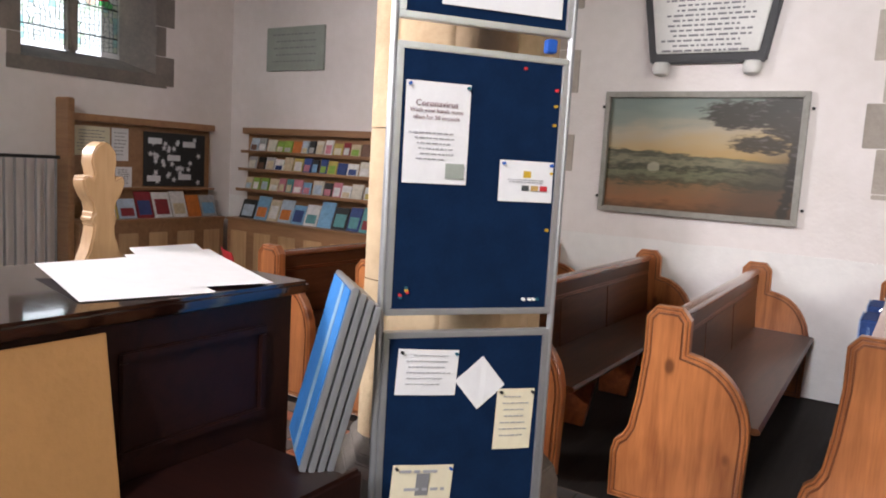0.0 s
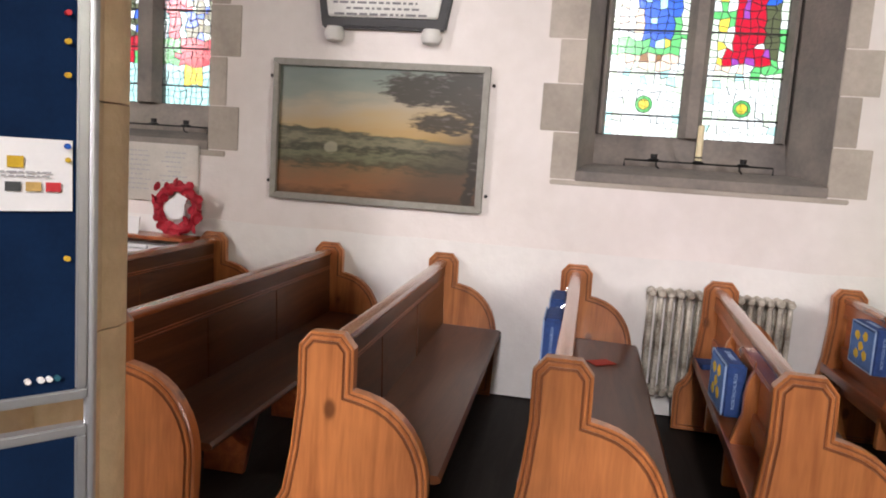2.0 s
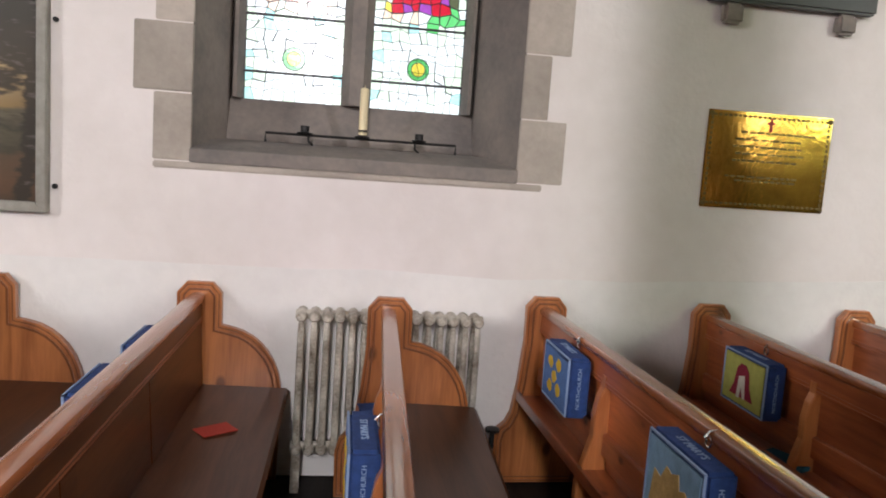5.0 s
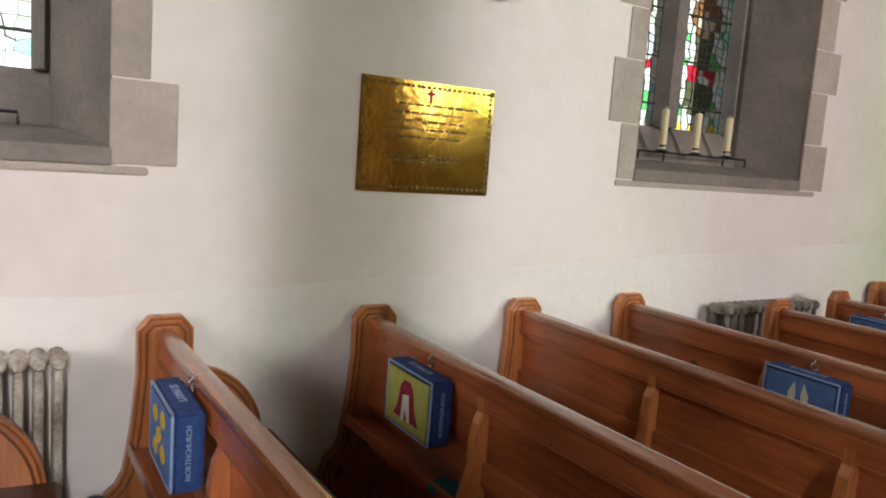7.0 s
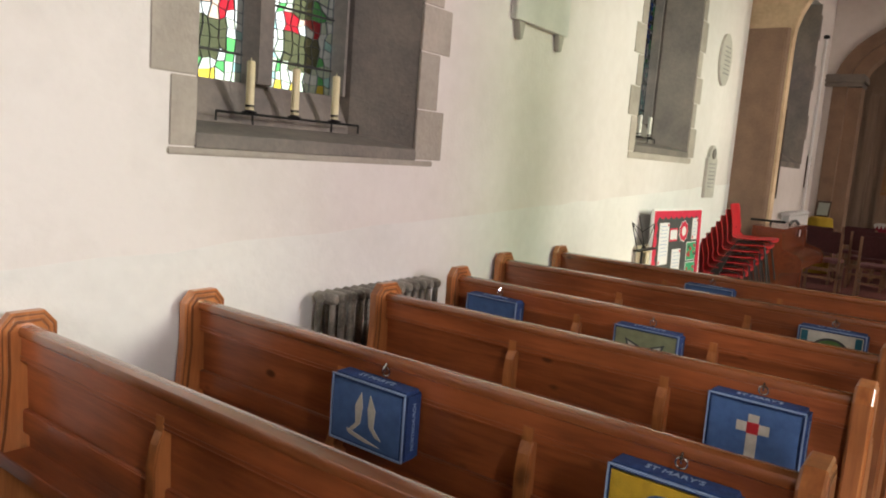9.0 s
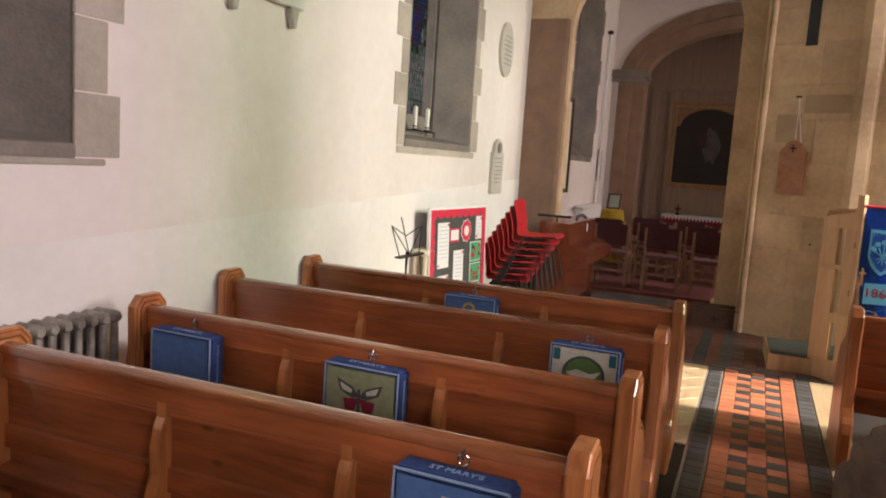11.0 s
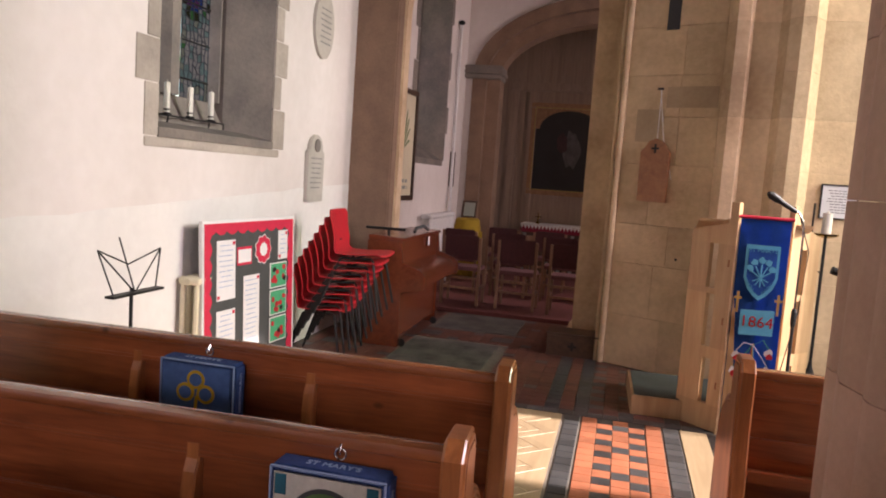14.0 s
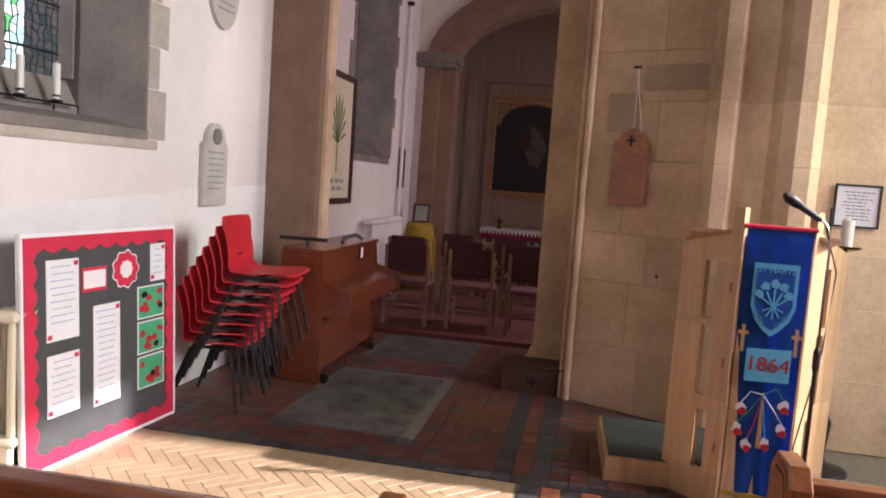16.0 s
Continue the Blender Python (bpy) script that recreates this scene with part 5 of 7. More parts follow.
book(pew_x(8, 5.0) - 0.06, 5.0, 0.454, 15, 0.1, 0.16, 0.03, IRON, "black book on the pew ledge")
book(pew_x(9, 5.42) - 0.06, 5.42, 0.454, -12, 0.1, 0.19, 0.02, TEAL, "teal covered book on the pew ledge")


# ---- west end: display screen, console, bookcases ----
screen = thing("display_screen", (-1.035, 2.075, 0), "free-standing navy felt display screen with pinned papers", "display board")
screen.matrix_basis = pose(-1.035, 2.075, 0, 0, 0, 52.6) @ Matrix.Diagonal((1.038, 1, 1, 1))
SW = 0.527
for nm, z0, z1 in (("lower_panel", 0.28, 1.018), ("middle_panel", 1.068, 1.862), ("upper_panel", 1.925, 2.7)):
    pan = boxpart(nm, (0.012, SW - 0.012, 0.004, 0.022, z0 + 0.012, z1 - 0.012), BLUE_FELT, screen)
    bm = bmesh.new()
    box(bm, 0.0, SW, -0.002, 0.028, z0, z0 + 0.02)
    box(bm, 0.0, SW, -0.002, 0.028, z1 - 0.02, z1)
    box(bm, 0.0, 0.02, -0.0015, 0.0275, z0 + 0.02, z1 - 0.02)
    box(bm, SW - 0.02, SW, -0.0015, 0.0275, z0 + 0.02, z1 - 0.02)
    part("panel_frame", bm, ALU, screen, "grey aluminium edging", bevel=0.003)
for px in (-0.008, SW + 0.008):
    bm = bmesh.new()
    lathe(bm, [(0.011, 0.0), (0.011, 2.74), (0.008, 2.75)], 12, (px, 0.013, 0))
    part("pole", bm, ALU, screen, smooth=True)
    boxpart("foot", (px - 0.02, px + 0.02, -0.2, 0.16, -0.012, 0.012), IRON, screen)
boxpart("clip", (SW - 0.075, SW - 0.045, -0.004, 0.03, 1.875, 1.915), BANNER_BLUE, screen, bevel=0.003)
prng = random.Random(3)


def sheet(u0, u1, z0, z1, mat, lines, label, turn=0.0, pins=True):
    root = thing("notice", (0, 0, 0), label, "notice", "papers on the display screen")
    uc, zc = (u0 + u1) / 2, (z0 + z1) / 2
    root.matrix_basis = screen.matrix_basis @ pose(uc, 0.0035, zc, 0, -turn, 0)
    w, h = (u1 - u0) / 2, (z1 - z0) / 2
    bm = bmesh.new()
    N = 5
    grid = [[bm.verts.new((-w + 2 * w * i / N, -0.0025 - 0.003 * math.sin(math.pi * i / N) * prng.uniform(0.3, 1.0) - 0.002 * (1 - k / N), -h + 2 * h * k / N)) for k in range(N + 1)] for i in range(N + 1)]
    for i in range(N):
        for k in range(N):
            bm.faces.new((grid[i][k], grid[i + 1][k], grid[i + 1][k + 1], grid[i][k + 1]))
    part("paper", bm, mat, root)
    if lines:
        bars("printed_text", root, FAINT_INK, -w * 0.85, w * 0.8, [h * 0.75 - 1.5 * h * k / lines for k in range(lines)], -0.0085, h * 0.24 / lines, prng, 0.25)
    if pins:
        for sx in (-1, 1):
            bm = bmesh.new()
            lathe(bm, [(0.005, 0), (0.004, 0.006), (0.005, 0.009)], 8)
            part("drawing_pin", bm, prng.choice([TEAL, BANNER_BLUE, IRON]), root, m=pose(sx * (w - 0.01), -0.008, h - 0.01, 90))
    return root


PRINT_RED = material("faded_red_print", (0.3, 0.2, 0.22), 0.8, var=0.1, bump=0)
health = sheet(0.03, 0.222, 1.462, 1.755, PAPER, 0, "white printed health notice pinned to navy felt")
for txt, zz, sz in (("Coronavirus", 0.064, 0.025), ("Wash your hands more", 0.044, 0.0165), ("often for 20 seconds", 0.024, 0.0165)):
    letters("heading", txt, sz, PRINT_RED, health, pose(-0.005, -0.009, zz + 0.02, 90), 0.0005)
bars("printed_text", health, FAINT_INK, -0.085, 0.075, [0.0, -0.015, -0.03, -0.045, -0.06, -0.075], -0.0088, 0.0035, prng, 0.3)
boxpart("print_box", (0.03, 0.085, -0.0095, -0.008, -0.13, -0.085), GREEN_GREY, health)
notice_b = sheet(0.325, 0.5, 1.42, 1.545, PAPER, 0, "white landscape notice with small pictures")
for k, mt in enumerate((GREY_CARD, SAND, RED)):
    boxpart("printed_picture", (-0.015 + 0.03 * k, 0.008 + 0.03 * k, -0.0095, -0.008, -0.028, -0.012), mt, notice_b)
boxpart("printed_picture", (-0.012, 0.012, -0.0095, -0.008, 0.012, 0.032), YELLOW_FACE, notice_b)
bars("printed_text", notice_b, FAINT_INK, -0.07, 0.07, [0.005, -0.002], -0.0088, 0.003, prng, 0.1)
sheet(0.12, 0.49, 1.975, 2.25, PAPER, 0, "large white paper on the upper navy panel")
sheet(0.045, 0.232, 0.82, 0.962, PAPER, 6, "white printed table pinned to the lower panel", -3)
sheet(0.25, 0.365, 0.79, 0.912, PAPER, 0, "white note pinned by one corner", 40, False)
sheet(0.365, 0.49, 0.628, 0.826, CREAM, 7, "cream printed notice pinned to the lower panel", -2)
cm = sheet(0.045, 0.235, 0.445, 0.597, CREAM, 2, "cream card with a small church drawing", -4)
boxpart("printed_drawing", (-0.02, 0.02, -0.0095, -0.008, -0.02, 0.05), INK, cm)
for k in range(16):
    u, z = prng.choice([(SW - 0.035, prng.uniform(1.15, 1.8)), (prng.uniform(0.04, 0.07), prng.uniform(1.12, 1.2)), (prng.uniform(0.42, 0.48), 1.115), (prng.uniform(0.3, 0.4), 1.82)])
    bm = bmesh.new()
    lathe(bm, [(0.005, 0), (0.0035, 0.006), (0.005, 0.01)], 8)
    pin = part("drawing_pin", bm, prng.choice([YELLOW_FACE, RED, WHITE, TEAL, YELLOW_FACE]), screen, m=pose(u, 0.004, z, 90))

# organ console in dark polished wood
con = thing("organ_console", (-1.43, 1.2, 0), "dark polished mahogany organ console with panelled front", "organ")
boxpart("body", (-0.7, 0, -1.1, 0.9, -0.012, 1.075), MAHOGANY, con, bevel=0.008)
boxpart("top_board", (-0.74, 0.04, -1.14, 0.94, 1.077, 1.118), CONSOLE_TOP, con, "glossy polished top", bevel=0.012)
for y0, y1 in ((-1.0, -0.45), (-0.35, 0.15), (0.28, 0.78)):
    for z0, z1 in ((0.7, 0.99),):
        bm = bmesh.new()
        box(bm, 0.0, 0.014, y0, y1, z0, z0 + 0.025), box(bm, 0.0, 0.014, y0, y1, z1 - 0.025, z1)
        box(bm, 0.0, 0.0135, y0, y0 + 0.025, z0 + 0.025, z1 - 0.025), box(bm, 0.0, 0.0135, y1 - 0.025, y1, z0 + 0.025, z1 - 0.025)
        part("panel_moulding", bm, MAHOGANY, con, bevel=0.004)
boxpart("key_desk", (0.001, 0.42, -1.0, 0.72, 0.56, 0.64), MAHOGANY, con, bevel=0.012)
boxpart("desk_edge", (0.421, 0.455, -1.02, 0.74, 0.54, 0.66), MAHOGANY, con, bevel=0.012)
for yy in (-0.98, 0.66):
    boxpart("leg", (0.36, 0.42, yy, yy + 0.05, -0.012, 0.558), MAHOGANY, con, bevel=0.006)
boxpart("lock", (-0.002, 0.006, 0.18, 0.21, 1.02, 1.045), BRASS, con)
HARDBOARD = material("hardboard", (0.46, 0.24, 0.085), 0.7, var=0.15, scale=4)
hb = boxpart("hardboard_sheet", (0, 0.008, -0.7, 0.23, 0, 0.42), HARDBOARD, None, bevel=0.002, m=pose(-1.345, 1.2, 0.642, 0, -9, 0))
tagged(hb, "plain brown hardboard sheet leaning on the console", "board")
for k, (px, py, rot, w, h) in enumerate(((-1.71, 1.67, -17, 0.54, 0.36), (-1.71, 1.93, -19, 0.56, 0.3), (-1.9, 2.0, -24, 0.42, 0.24))):
    bm = bmesh.new()
    N = 8
    grid = [[bm.verts.new((-w / 2 + w * i / N, -h / 2 + h * j / 2, 0.002 + 0.005 * k + 0.03 * (1 - i / N) ** 2 * (0.7 + 0.2 * j) + 0.006 * math.sin(math.pi * i / N))) for j in range(3)] for i in range(N + 1)]
    for i in range(N):
        for j in range(2):
            bm.faces.new((grid[i][j], grid[i + 1][j], grid[i + 1][j + 1], grid[i][j + 1]))
    pp = part("sheet_of_paper", bm, PAPER, None, m=pose(px, py, 1.119, 0, 0, rot))
    tagged(pp, "loose white sheet of paper on the console", "paper")

# stack of folded display panels
stack = thing("display_panel_stack", (-1.1, 1.86, 0.645), "stack of blue felt display panels leaning upright", "display board")
stack.matrix_basis = pose(-1.12, 1.83, 0.645, 0, 14, 50)
for k in range(4):
    boxpart("panel_edge", (0.026 * k, 0.026 * k + 0.02, 0.0, 0.32, 0, 0.54 - 0.012 * k), ALU, stack, bevel=0.003)
boxpart("blue_face", (-0.004, -0.0005, 0.012, 0.308, 0.012, 0.528), BLUE_FELT_LIGHT, stack)
boxpart("blue_strip", (-0.006, -0.0042, 0.1, 0.14, 0.012, 0.528), PALE_BLUE_FACE, stack)

# carved bench end with a finial behind the console
fin = thing("bench_end", (-2.35, 1.99, 0), "pale oak bench end with a carved poppyhead finial", "bench end")
boxpart("board", (-0.03, 0.03, -0.24, 0.24, -0.012, 1.04), OAK_LIGHT, fin, bevel=0.01)
half = [(0.125, 0.0), (0.105, 0.035), (0.075, 0.09), (0.056, 0.15), (0.05, 0.19), (0.066, 0.2), (0.064, 0.222), (0.05, 0.23), (0.058, 0.27), (0.082, 0.3), (0.1, 0.335), (0.102, 0.362), (0.082, 0.375), (0.055, 0.362), (0.05, 0.38), (0.062, 0.42), (0.056, 0.46), (0.03, 0.49), (0.0, 0.5)]
bm = bmesh.new()
prism(bm, [(w * 0.82, 1.03 + z) for w, z in half] + [(-w * 0.82, 1.03 + z) for w, z in half[-2::-1]], "x", -0.04, 0.04)
part("finial", bm, OAK_LIGHT, fin, bevel=0.014, smooth=True)

# bookcases round the corner
BOOK_COLOURS = [material("book_" + n, c, 0.5, var=0.3, scale=25, bump=0) for n, c in (("white", (0.7, 0.7, 0.68)), ("cream", (0.6, 0.5, 0.33)), ("crimson", (0.25, 0.02, 0.025)), ("navy", (0.03, 0.06, 0.2)), ("sky", (0.2, 0.4, 0.6)), ("orange", (0.6, 0.18, 0.03)), ("leaf", (0.25, 0.42, 0.06)), ("black", (0.02, 0.02, 0.02)), ("teal", (0.1, 0.3, 0.3)), ("pink", (0.55, 0.2, 0.25)), ("yellow", (0.5, 0.4, 0.1)), ("ivory", (0.62, 0.58, 0.48)), ("grey", (0.4, 0.4, 0.4)), ("pale_blue", (0.45, 0.55, 0.65)), ("plain_white", (0.72, 0.7, 0.68)), ("brown", (0.16, 0.08, 0.05)))]


def bookcase(length, label):
    root = thing("bookcase", (0, 0, 0), label, "bookcase", "bookcases in the corner")
    boxpart("back_board", (0, length, 0.3, 0.33, -0.012, 1.72), SHELF_WOOD, root)
    boxpart("cornice", (-0.0, length, 0.2, 0.33, 1.721, 1.79), SHELF_WOOD, root, bevel=0.008)
    boxpart("cupboard_top", (0, length, 0.0, 0.299, 0.77, 0.8), SHELF_WOOD, root, bevel=0.005)
    boxpart("cupboard", (0.0, length, 0.03, 0.299, -0.012, 0.768), SHELF_WOOD, root)
    n = max(2, round(length / 0.34))
    for k in range(n):
        a = length * k / n
        boxpart("cupboard_panel", (a + 0.06, a + length / n - 0.06, 0.022, 0.032, 0.12, 0.66), OAK_LIGHT, root, "pale wooden panel", bevel=0.004)
    return root


def standing_book(parent_m, x, y, z, w, h, t, mat, lean, label="small printed book displayed upright on a shelf"):
    root = thing("book", (0, 0, 0), label, "book", "books on the shelves")
    root.matrix_basis = parent_m @ pose(x, y, z, -lean)
    boxpart("cover", (-w / 2, w / 2, 0, t, 0, h), mat, root)
    boxpart("cover_print", (-w * 0.38, w * 0.38, -0.0015, 0.001, h * 0.12, h * (0.45 + 0.3 * prng.random())), prng.choice(BOOK_COLOURS), root)


north_case = bookcase(2.2, "wooden bookcase with sloping shelves full of books")
north_case.matrix_basis = pose(-6.16, 5.815, 0)
west_case = bookcase(1.66, "wooden bookcase with notices and a row of books")
west_case.matrix_basis = pose(-6.165, 4.16, 0, 0, 0, 90)
boxpart("end_post", (-0.06, -0.001, 0.1, 0.33, -0.012, 1.92), SHELF_WOOD, west_case, bevel=0.01)
for k, z in enumerate((1.53, 1.335, 1.11)):
    boxpart("shelf", (0.0, 2.2, 0.2 - 0.03 * k, 0.299, z - 0.02, z), SHELF_WOOD, north_case, bevel=0.003)
    boxpart("shelf_lip", (0.0, 2.2, 0.19 - 0.03 * k, 0.199 - 0.03 * k, z - 0.02, z + 0.012), SHELF_WOOD, north_case)
    x = 0.12
    while x < 2.1:
        w = prng.uniform(0.085, 0.14)
        h = prng.uniform(0.13, 0.165)
        standing_book(north_case.matrix_basis, x + w / 2, 0.21 - 0.03 * k, z + 0.001, w, h, 0.014, prng.choice(BOOK_COLOURS), 14)
        x += w + prng.uniform(0.008, 0.03)
for case, length in ((north_case, 2.15), (west_case, 1.55)):
    x = 0.1
    while x < length:
        w, h = prng.uniform(0.15, 0.22), prng.uniform(0.2, 0.28)
        standing_book(case.matrix_basis, x + w / 2, 0.1, 0.801, w, h, 0.01, prng.choice(BOOK_COLOURS), 20, "large children's picture book displayed face out")
        x += w + 0.012
boxpart("shelf", (0.0, 1.66, 0.2, 0.299, 1.08, 1.1), SHELF_WOOD, west_case)
poster = thing("poster", (0, 0, 0), "black poster with white paper figures and labels", "poster")
poster.matrix_basis = west_case.matrix_basis @ pose(0.83, 0.296, 1.11)
boxpart("backing", (0, 0.76, -0.006, 0.0, 0, 0.56), BOOK_COLOURS[7], poster)
for k in range(34):
    u, v = prng.uniform(0.04, 0.72), prng.uniform(0.04, 0.52)
    bm = bmesh.new()
    prism(bm, [(u + r * math.cos(a), v + r * math.sin(a)) for a, r in [(math.tau * i / 10 + k, 0.035 if i % 2 else 0.014) for i in range(10)]], "y", -0.009, -0.0062 - 0.00005 * k)
    part("paper_star", bm, PAPER, poster)
for u, v in ((0.13, 0.47), (0.55, 0.45), (0.36, 0.3), (0.12, 0.08), (0.5, 0.1)):
    boxpart("paper_label", (u - 0.08, u + 0.08, -0.012, -0.0092, v - 0.03, v + 0.03), PAPER, poster)
for u0, u1, z0, z1, mt in ((0.1, 0.46, 1.4, 1.68, CREAM), (0.48, 0.66, 1.36, 1.68, PAPER), (0.28, 0.46, 1.1, 1.36, PAPER), (0.52, 0.7, 1.1, 1.3, PAPER)):
    nt = thing("notice", (0, 0, 0), "printed paper notice pinned in the bookcase", "notice")
    nt.matrix_basis = west_case.matrix_basis @ pose(u0, 0.296, z0)
    boxpart("paper", (0, u1 - u0, -0.004, 0, 0, z1 - z0), mt, nt)
    bars("printed_text", nt, INK, 0.02, u1 - u0 - 0.02, [(z1 - z0) * (0.85 - 0.11 * q) for q in range(7)], -0.0042, 0.008, prng, 0.2)

# west window: stone surround and lights
ww = thing("window_6", (WEST, 4.475, 2.25), "grey stone west window with pale leaded glass", "window", kind="structure")
ww.matrix_basis = pose(WEST, 4.475, 2.25, 0, 0, 90)
for k in range(8):
    for s in (-1, 1):
        o = 0.22 if (k + (s > 0)) % 2 else 0.12
        x0, x1 = sorted((s * 0.673, s * (0.675 + o)))
        boxpart("quoin", (x0, x1, -0.006, 0.2, 0.3 * k - 0.1 + 0.003, 0.3 * k + 0.197), STONE_GREY, ww, bevel=0.004)
bm = bmesh.new()
prism(bm, [(-0.012, -0.12), (-0.012, 0.0), (0.36, 0.14), (0.36, -0.12)], "x", -0.8, 0.8)
part("window_sill", bm, STONE_GREY, ww)
for s in (-1, 1):
    bm = bmesh.new()
    prism(bm, [(s * 0.676, 0.0), (s * 0.676, 0.69), (s * 0.5, 0.69), (s * 0.5, 0.36)], "z", 0, 2.35)
    part("jamb", bm, STONE_GREY, ww)
boxpart("mullion", (-0.05, 0.05, 0.33, 0.45, 0.14, 2.35), STONE_GREY, ww, bevel=0.02)
for g0, g1 in ((-0.5, -0.05), (0.05, 0.5)):
    leaded_light(ww, g0, g1, 0.2, 2.33, 0.4, figures(2), int(40 + g0 * 10))
boxpart("backdrop_west", (-8.6, -8.55, 2.0, 7.0, 0.5, 6.5), bpy.data.materials["bright_sky"])
tagged(bpy.data.objects["backdrop_west"], "bright overcast sky beyond the west window", "backdrop", kind="structure")

# wreath on a stand under the tablet of names
names = thing("names_tablet", (-2.78, NORTH, 1.12), "pale stone tablet of names below the window", "memorial tablet")
boxpart("slab", (-0.75, 0.25, -0.025, -0.002, 0, 0.42), TABLET, names, bevel=0.004)
for u0, u1 in ((-0.7, -0.43), (-0.36, -0.12), (-0.05, 0.18)):
    bars("inscription", names, FAINT_INK, u0, u1, [0.36 - 0.034 * k for k in range(9)], -0.0265, 0.009, prng, 0.3)
stand = thing("wooden_stand", (-2.83, 5.99, 0), "reddish wooden stand with a shelf of white leaflets", "stand")
boxpart("top", (-0.34, 0.34, -0.12, 0.12, 0.875, 0.9), PINE_BACK, stand, bevel=0.004)
boxpart("shelf", (-0.3, 0.3, -0.11, 0.11, 0.7, 0.72), PINE_BACK, stand, bevel=0.003)
boxpart("end_board", (0.3, 0.33, -0.11, 0.11, -0.012, 0.874), PINE_BACK, stand, bevel=0.004)
boxpart("end_board", (-0.33, -0.3, -0.11, 0.11, -0.012, 0.874), PINE_BACK, stand, bevel=0.004)
for k in range(3):
    lx = -2.83 - 0.19 + 0.17 * k
    pile = thing("leaflet_pile", (lx, 5.97, 0.721), "pile of white leaflets on the stand's shelf", "leaflets", "leaflet piles")
    for q in range(4):
        boxpart("leaflet", (-0.075, 0.075, -0.09, 0.08, 0.03 * q, 0.03 * q + 0.022), PAPER, pile, m=pose(0, 0, 0, 0, 0, 2.0 * q - 3))
sign = boxpart("small_sign", (-0.11, -0.02, -0.004, 0.004, 0, 0.12), PAPER, None, m=pose(-2.84, 5.92, 0.901, -10))
tagged(sign, "small white printed sign on the stand", "sign")
wr = thing("poppy_wreath", (-2.645, 6.06, 1.09), "red poppy wreath with a white centre card", "wreath")
POPPY = material("poppy_red", (0.45, 0.01, 0.03), 0.7, var=0.5, scale=40)
bm = bmesh.new()
tube(bm, [(0.15 * math.cos(math.tau * k / 24), 0, 0.15 * math.sin(math.tau * k / 24)) for k in range(25)], 0.035, 8)
part("ring", bm, POPPY, wr)
for k in range(30):
    a, rr = math.tau * k / 30, (0.125, 0.165, 0.19)[k % 3]
    bm = bmesh.new()
    lathe(bm, [(0.008, 0.0), (0.03, 0.012), (0.036, 0.022), (0.01, 0.012)], 7)
    part("poppy", bm, POPPY, wr, m=pose(rr * math.cos(a), -0.03, rr * math.sin(a), 90 + prng.uniform(-25, 25), prng.uniform(-20, 20), prng.uniform(0, 360)))
bm = bmesh.new()
lathe(bm, [(0.075, 0.0), (0.075, 0.006)], 20)
part("centre_disc", bm, PAPER, wr, m=pose(0, -0.03, 0, 90))
boxpart("card", (-0.02, 0.07, -0.07, -0.066, 0.06, 0.12), PAPER, wr, m=pose(0, 0, 0, 0, 25, 0))


# ---- plastic chairs ----
def plastic_chair(at, rz, label, group=""):
    """Moulded seat shell on four black tube legs; it faces -y."""
    root = thing("plastic_chair", at, label, "chair", group, rz=rz)
    bm = bmesh.new()
    prof = [(-0.235, 0.425), (-0.23, 0.438), (-0.2, 0.445), (-0.1, 0.438), (0.0, 0.43), (0.1, 0.43), (0.15, 0.445), (0.18, 0.48), (0.2, 0.56), (0.22, 0.66), (0.24, 0.76), (0.25, 0.8)]
    N = 8
    rows_ = []
    for j, (y, z) in enumerate(prof):
        hw = 0.225 - (0.03 if j in (0, len(prof) - 1) else 0) - (0.03 if 7 <= j <= 9 else 0)
        rows_.append([bm.verts.new((hw * (2 * i / N - 1), y - (0.02 * (2 * i / N - 1) ** 2 if j > 7 else 0), z + (0.012 * (2 * i / N - 1) ** 2 if j < 6 else 0))) for i in range(N + 1)])
    for a, b in zip(rows_, rows_[1:]):
        for i in range(N):
            bm.faces.new((a[i], a[i + 1], b[i + 1], b[i]))
    bmesh.ops.recalc_face_normals(bm, faces=bm.faces)
    bmesh.ops.solidify(bm, geom=bm.faces[:], thickness=0.008)
    part("seat_shell", bm, RED_PLASTIC, root, "red moulded plastic shell", smooth=True)
    boxpart("grip_hole", (-0.03, 0.03, 0.186, 0.192, 0.53, 0.55), IRON, root, "dark slot")
    for s in (-1, 1):
        bm = bmesh.new()
        tube(bm, [(s * 0.24, -0.24, 0.0), (s * 0.185, -0.16, 0.4), (s * 0.18, -0.14, 0.415), (s * 0.18, 0.1, 0.41), (s * 0.185, 0.12, 0.4), (s * 0.24, 0.27, 0.0)], 0.011, 8)
        part("leg_frame", bm, IRON, root, "black tubular legs")
    bm = bmesh.new()
    tube(bm, [(-0.18, 0.0, 0.408), (0.18, 0.0, 0.408)], 0.01, 8)
    part("cross_tube", bm, IRON, root)
    return root


for k in range(8):
    plastic_chair((10.72, 5.74 - 0.044 * k, 0.07 * k), 3, "red plastic stacking chair in a stack", "stacked red chairs")
plastic_chair((-3.95, 4.25, -0.012), 150, "single red plastic chair standing by the bookcases")

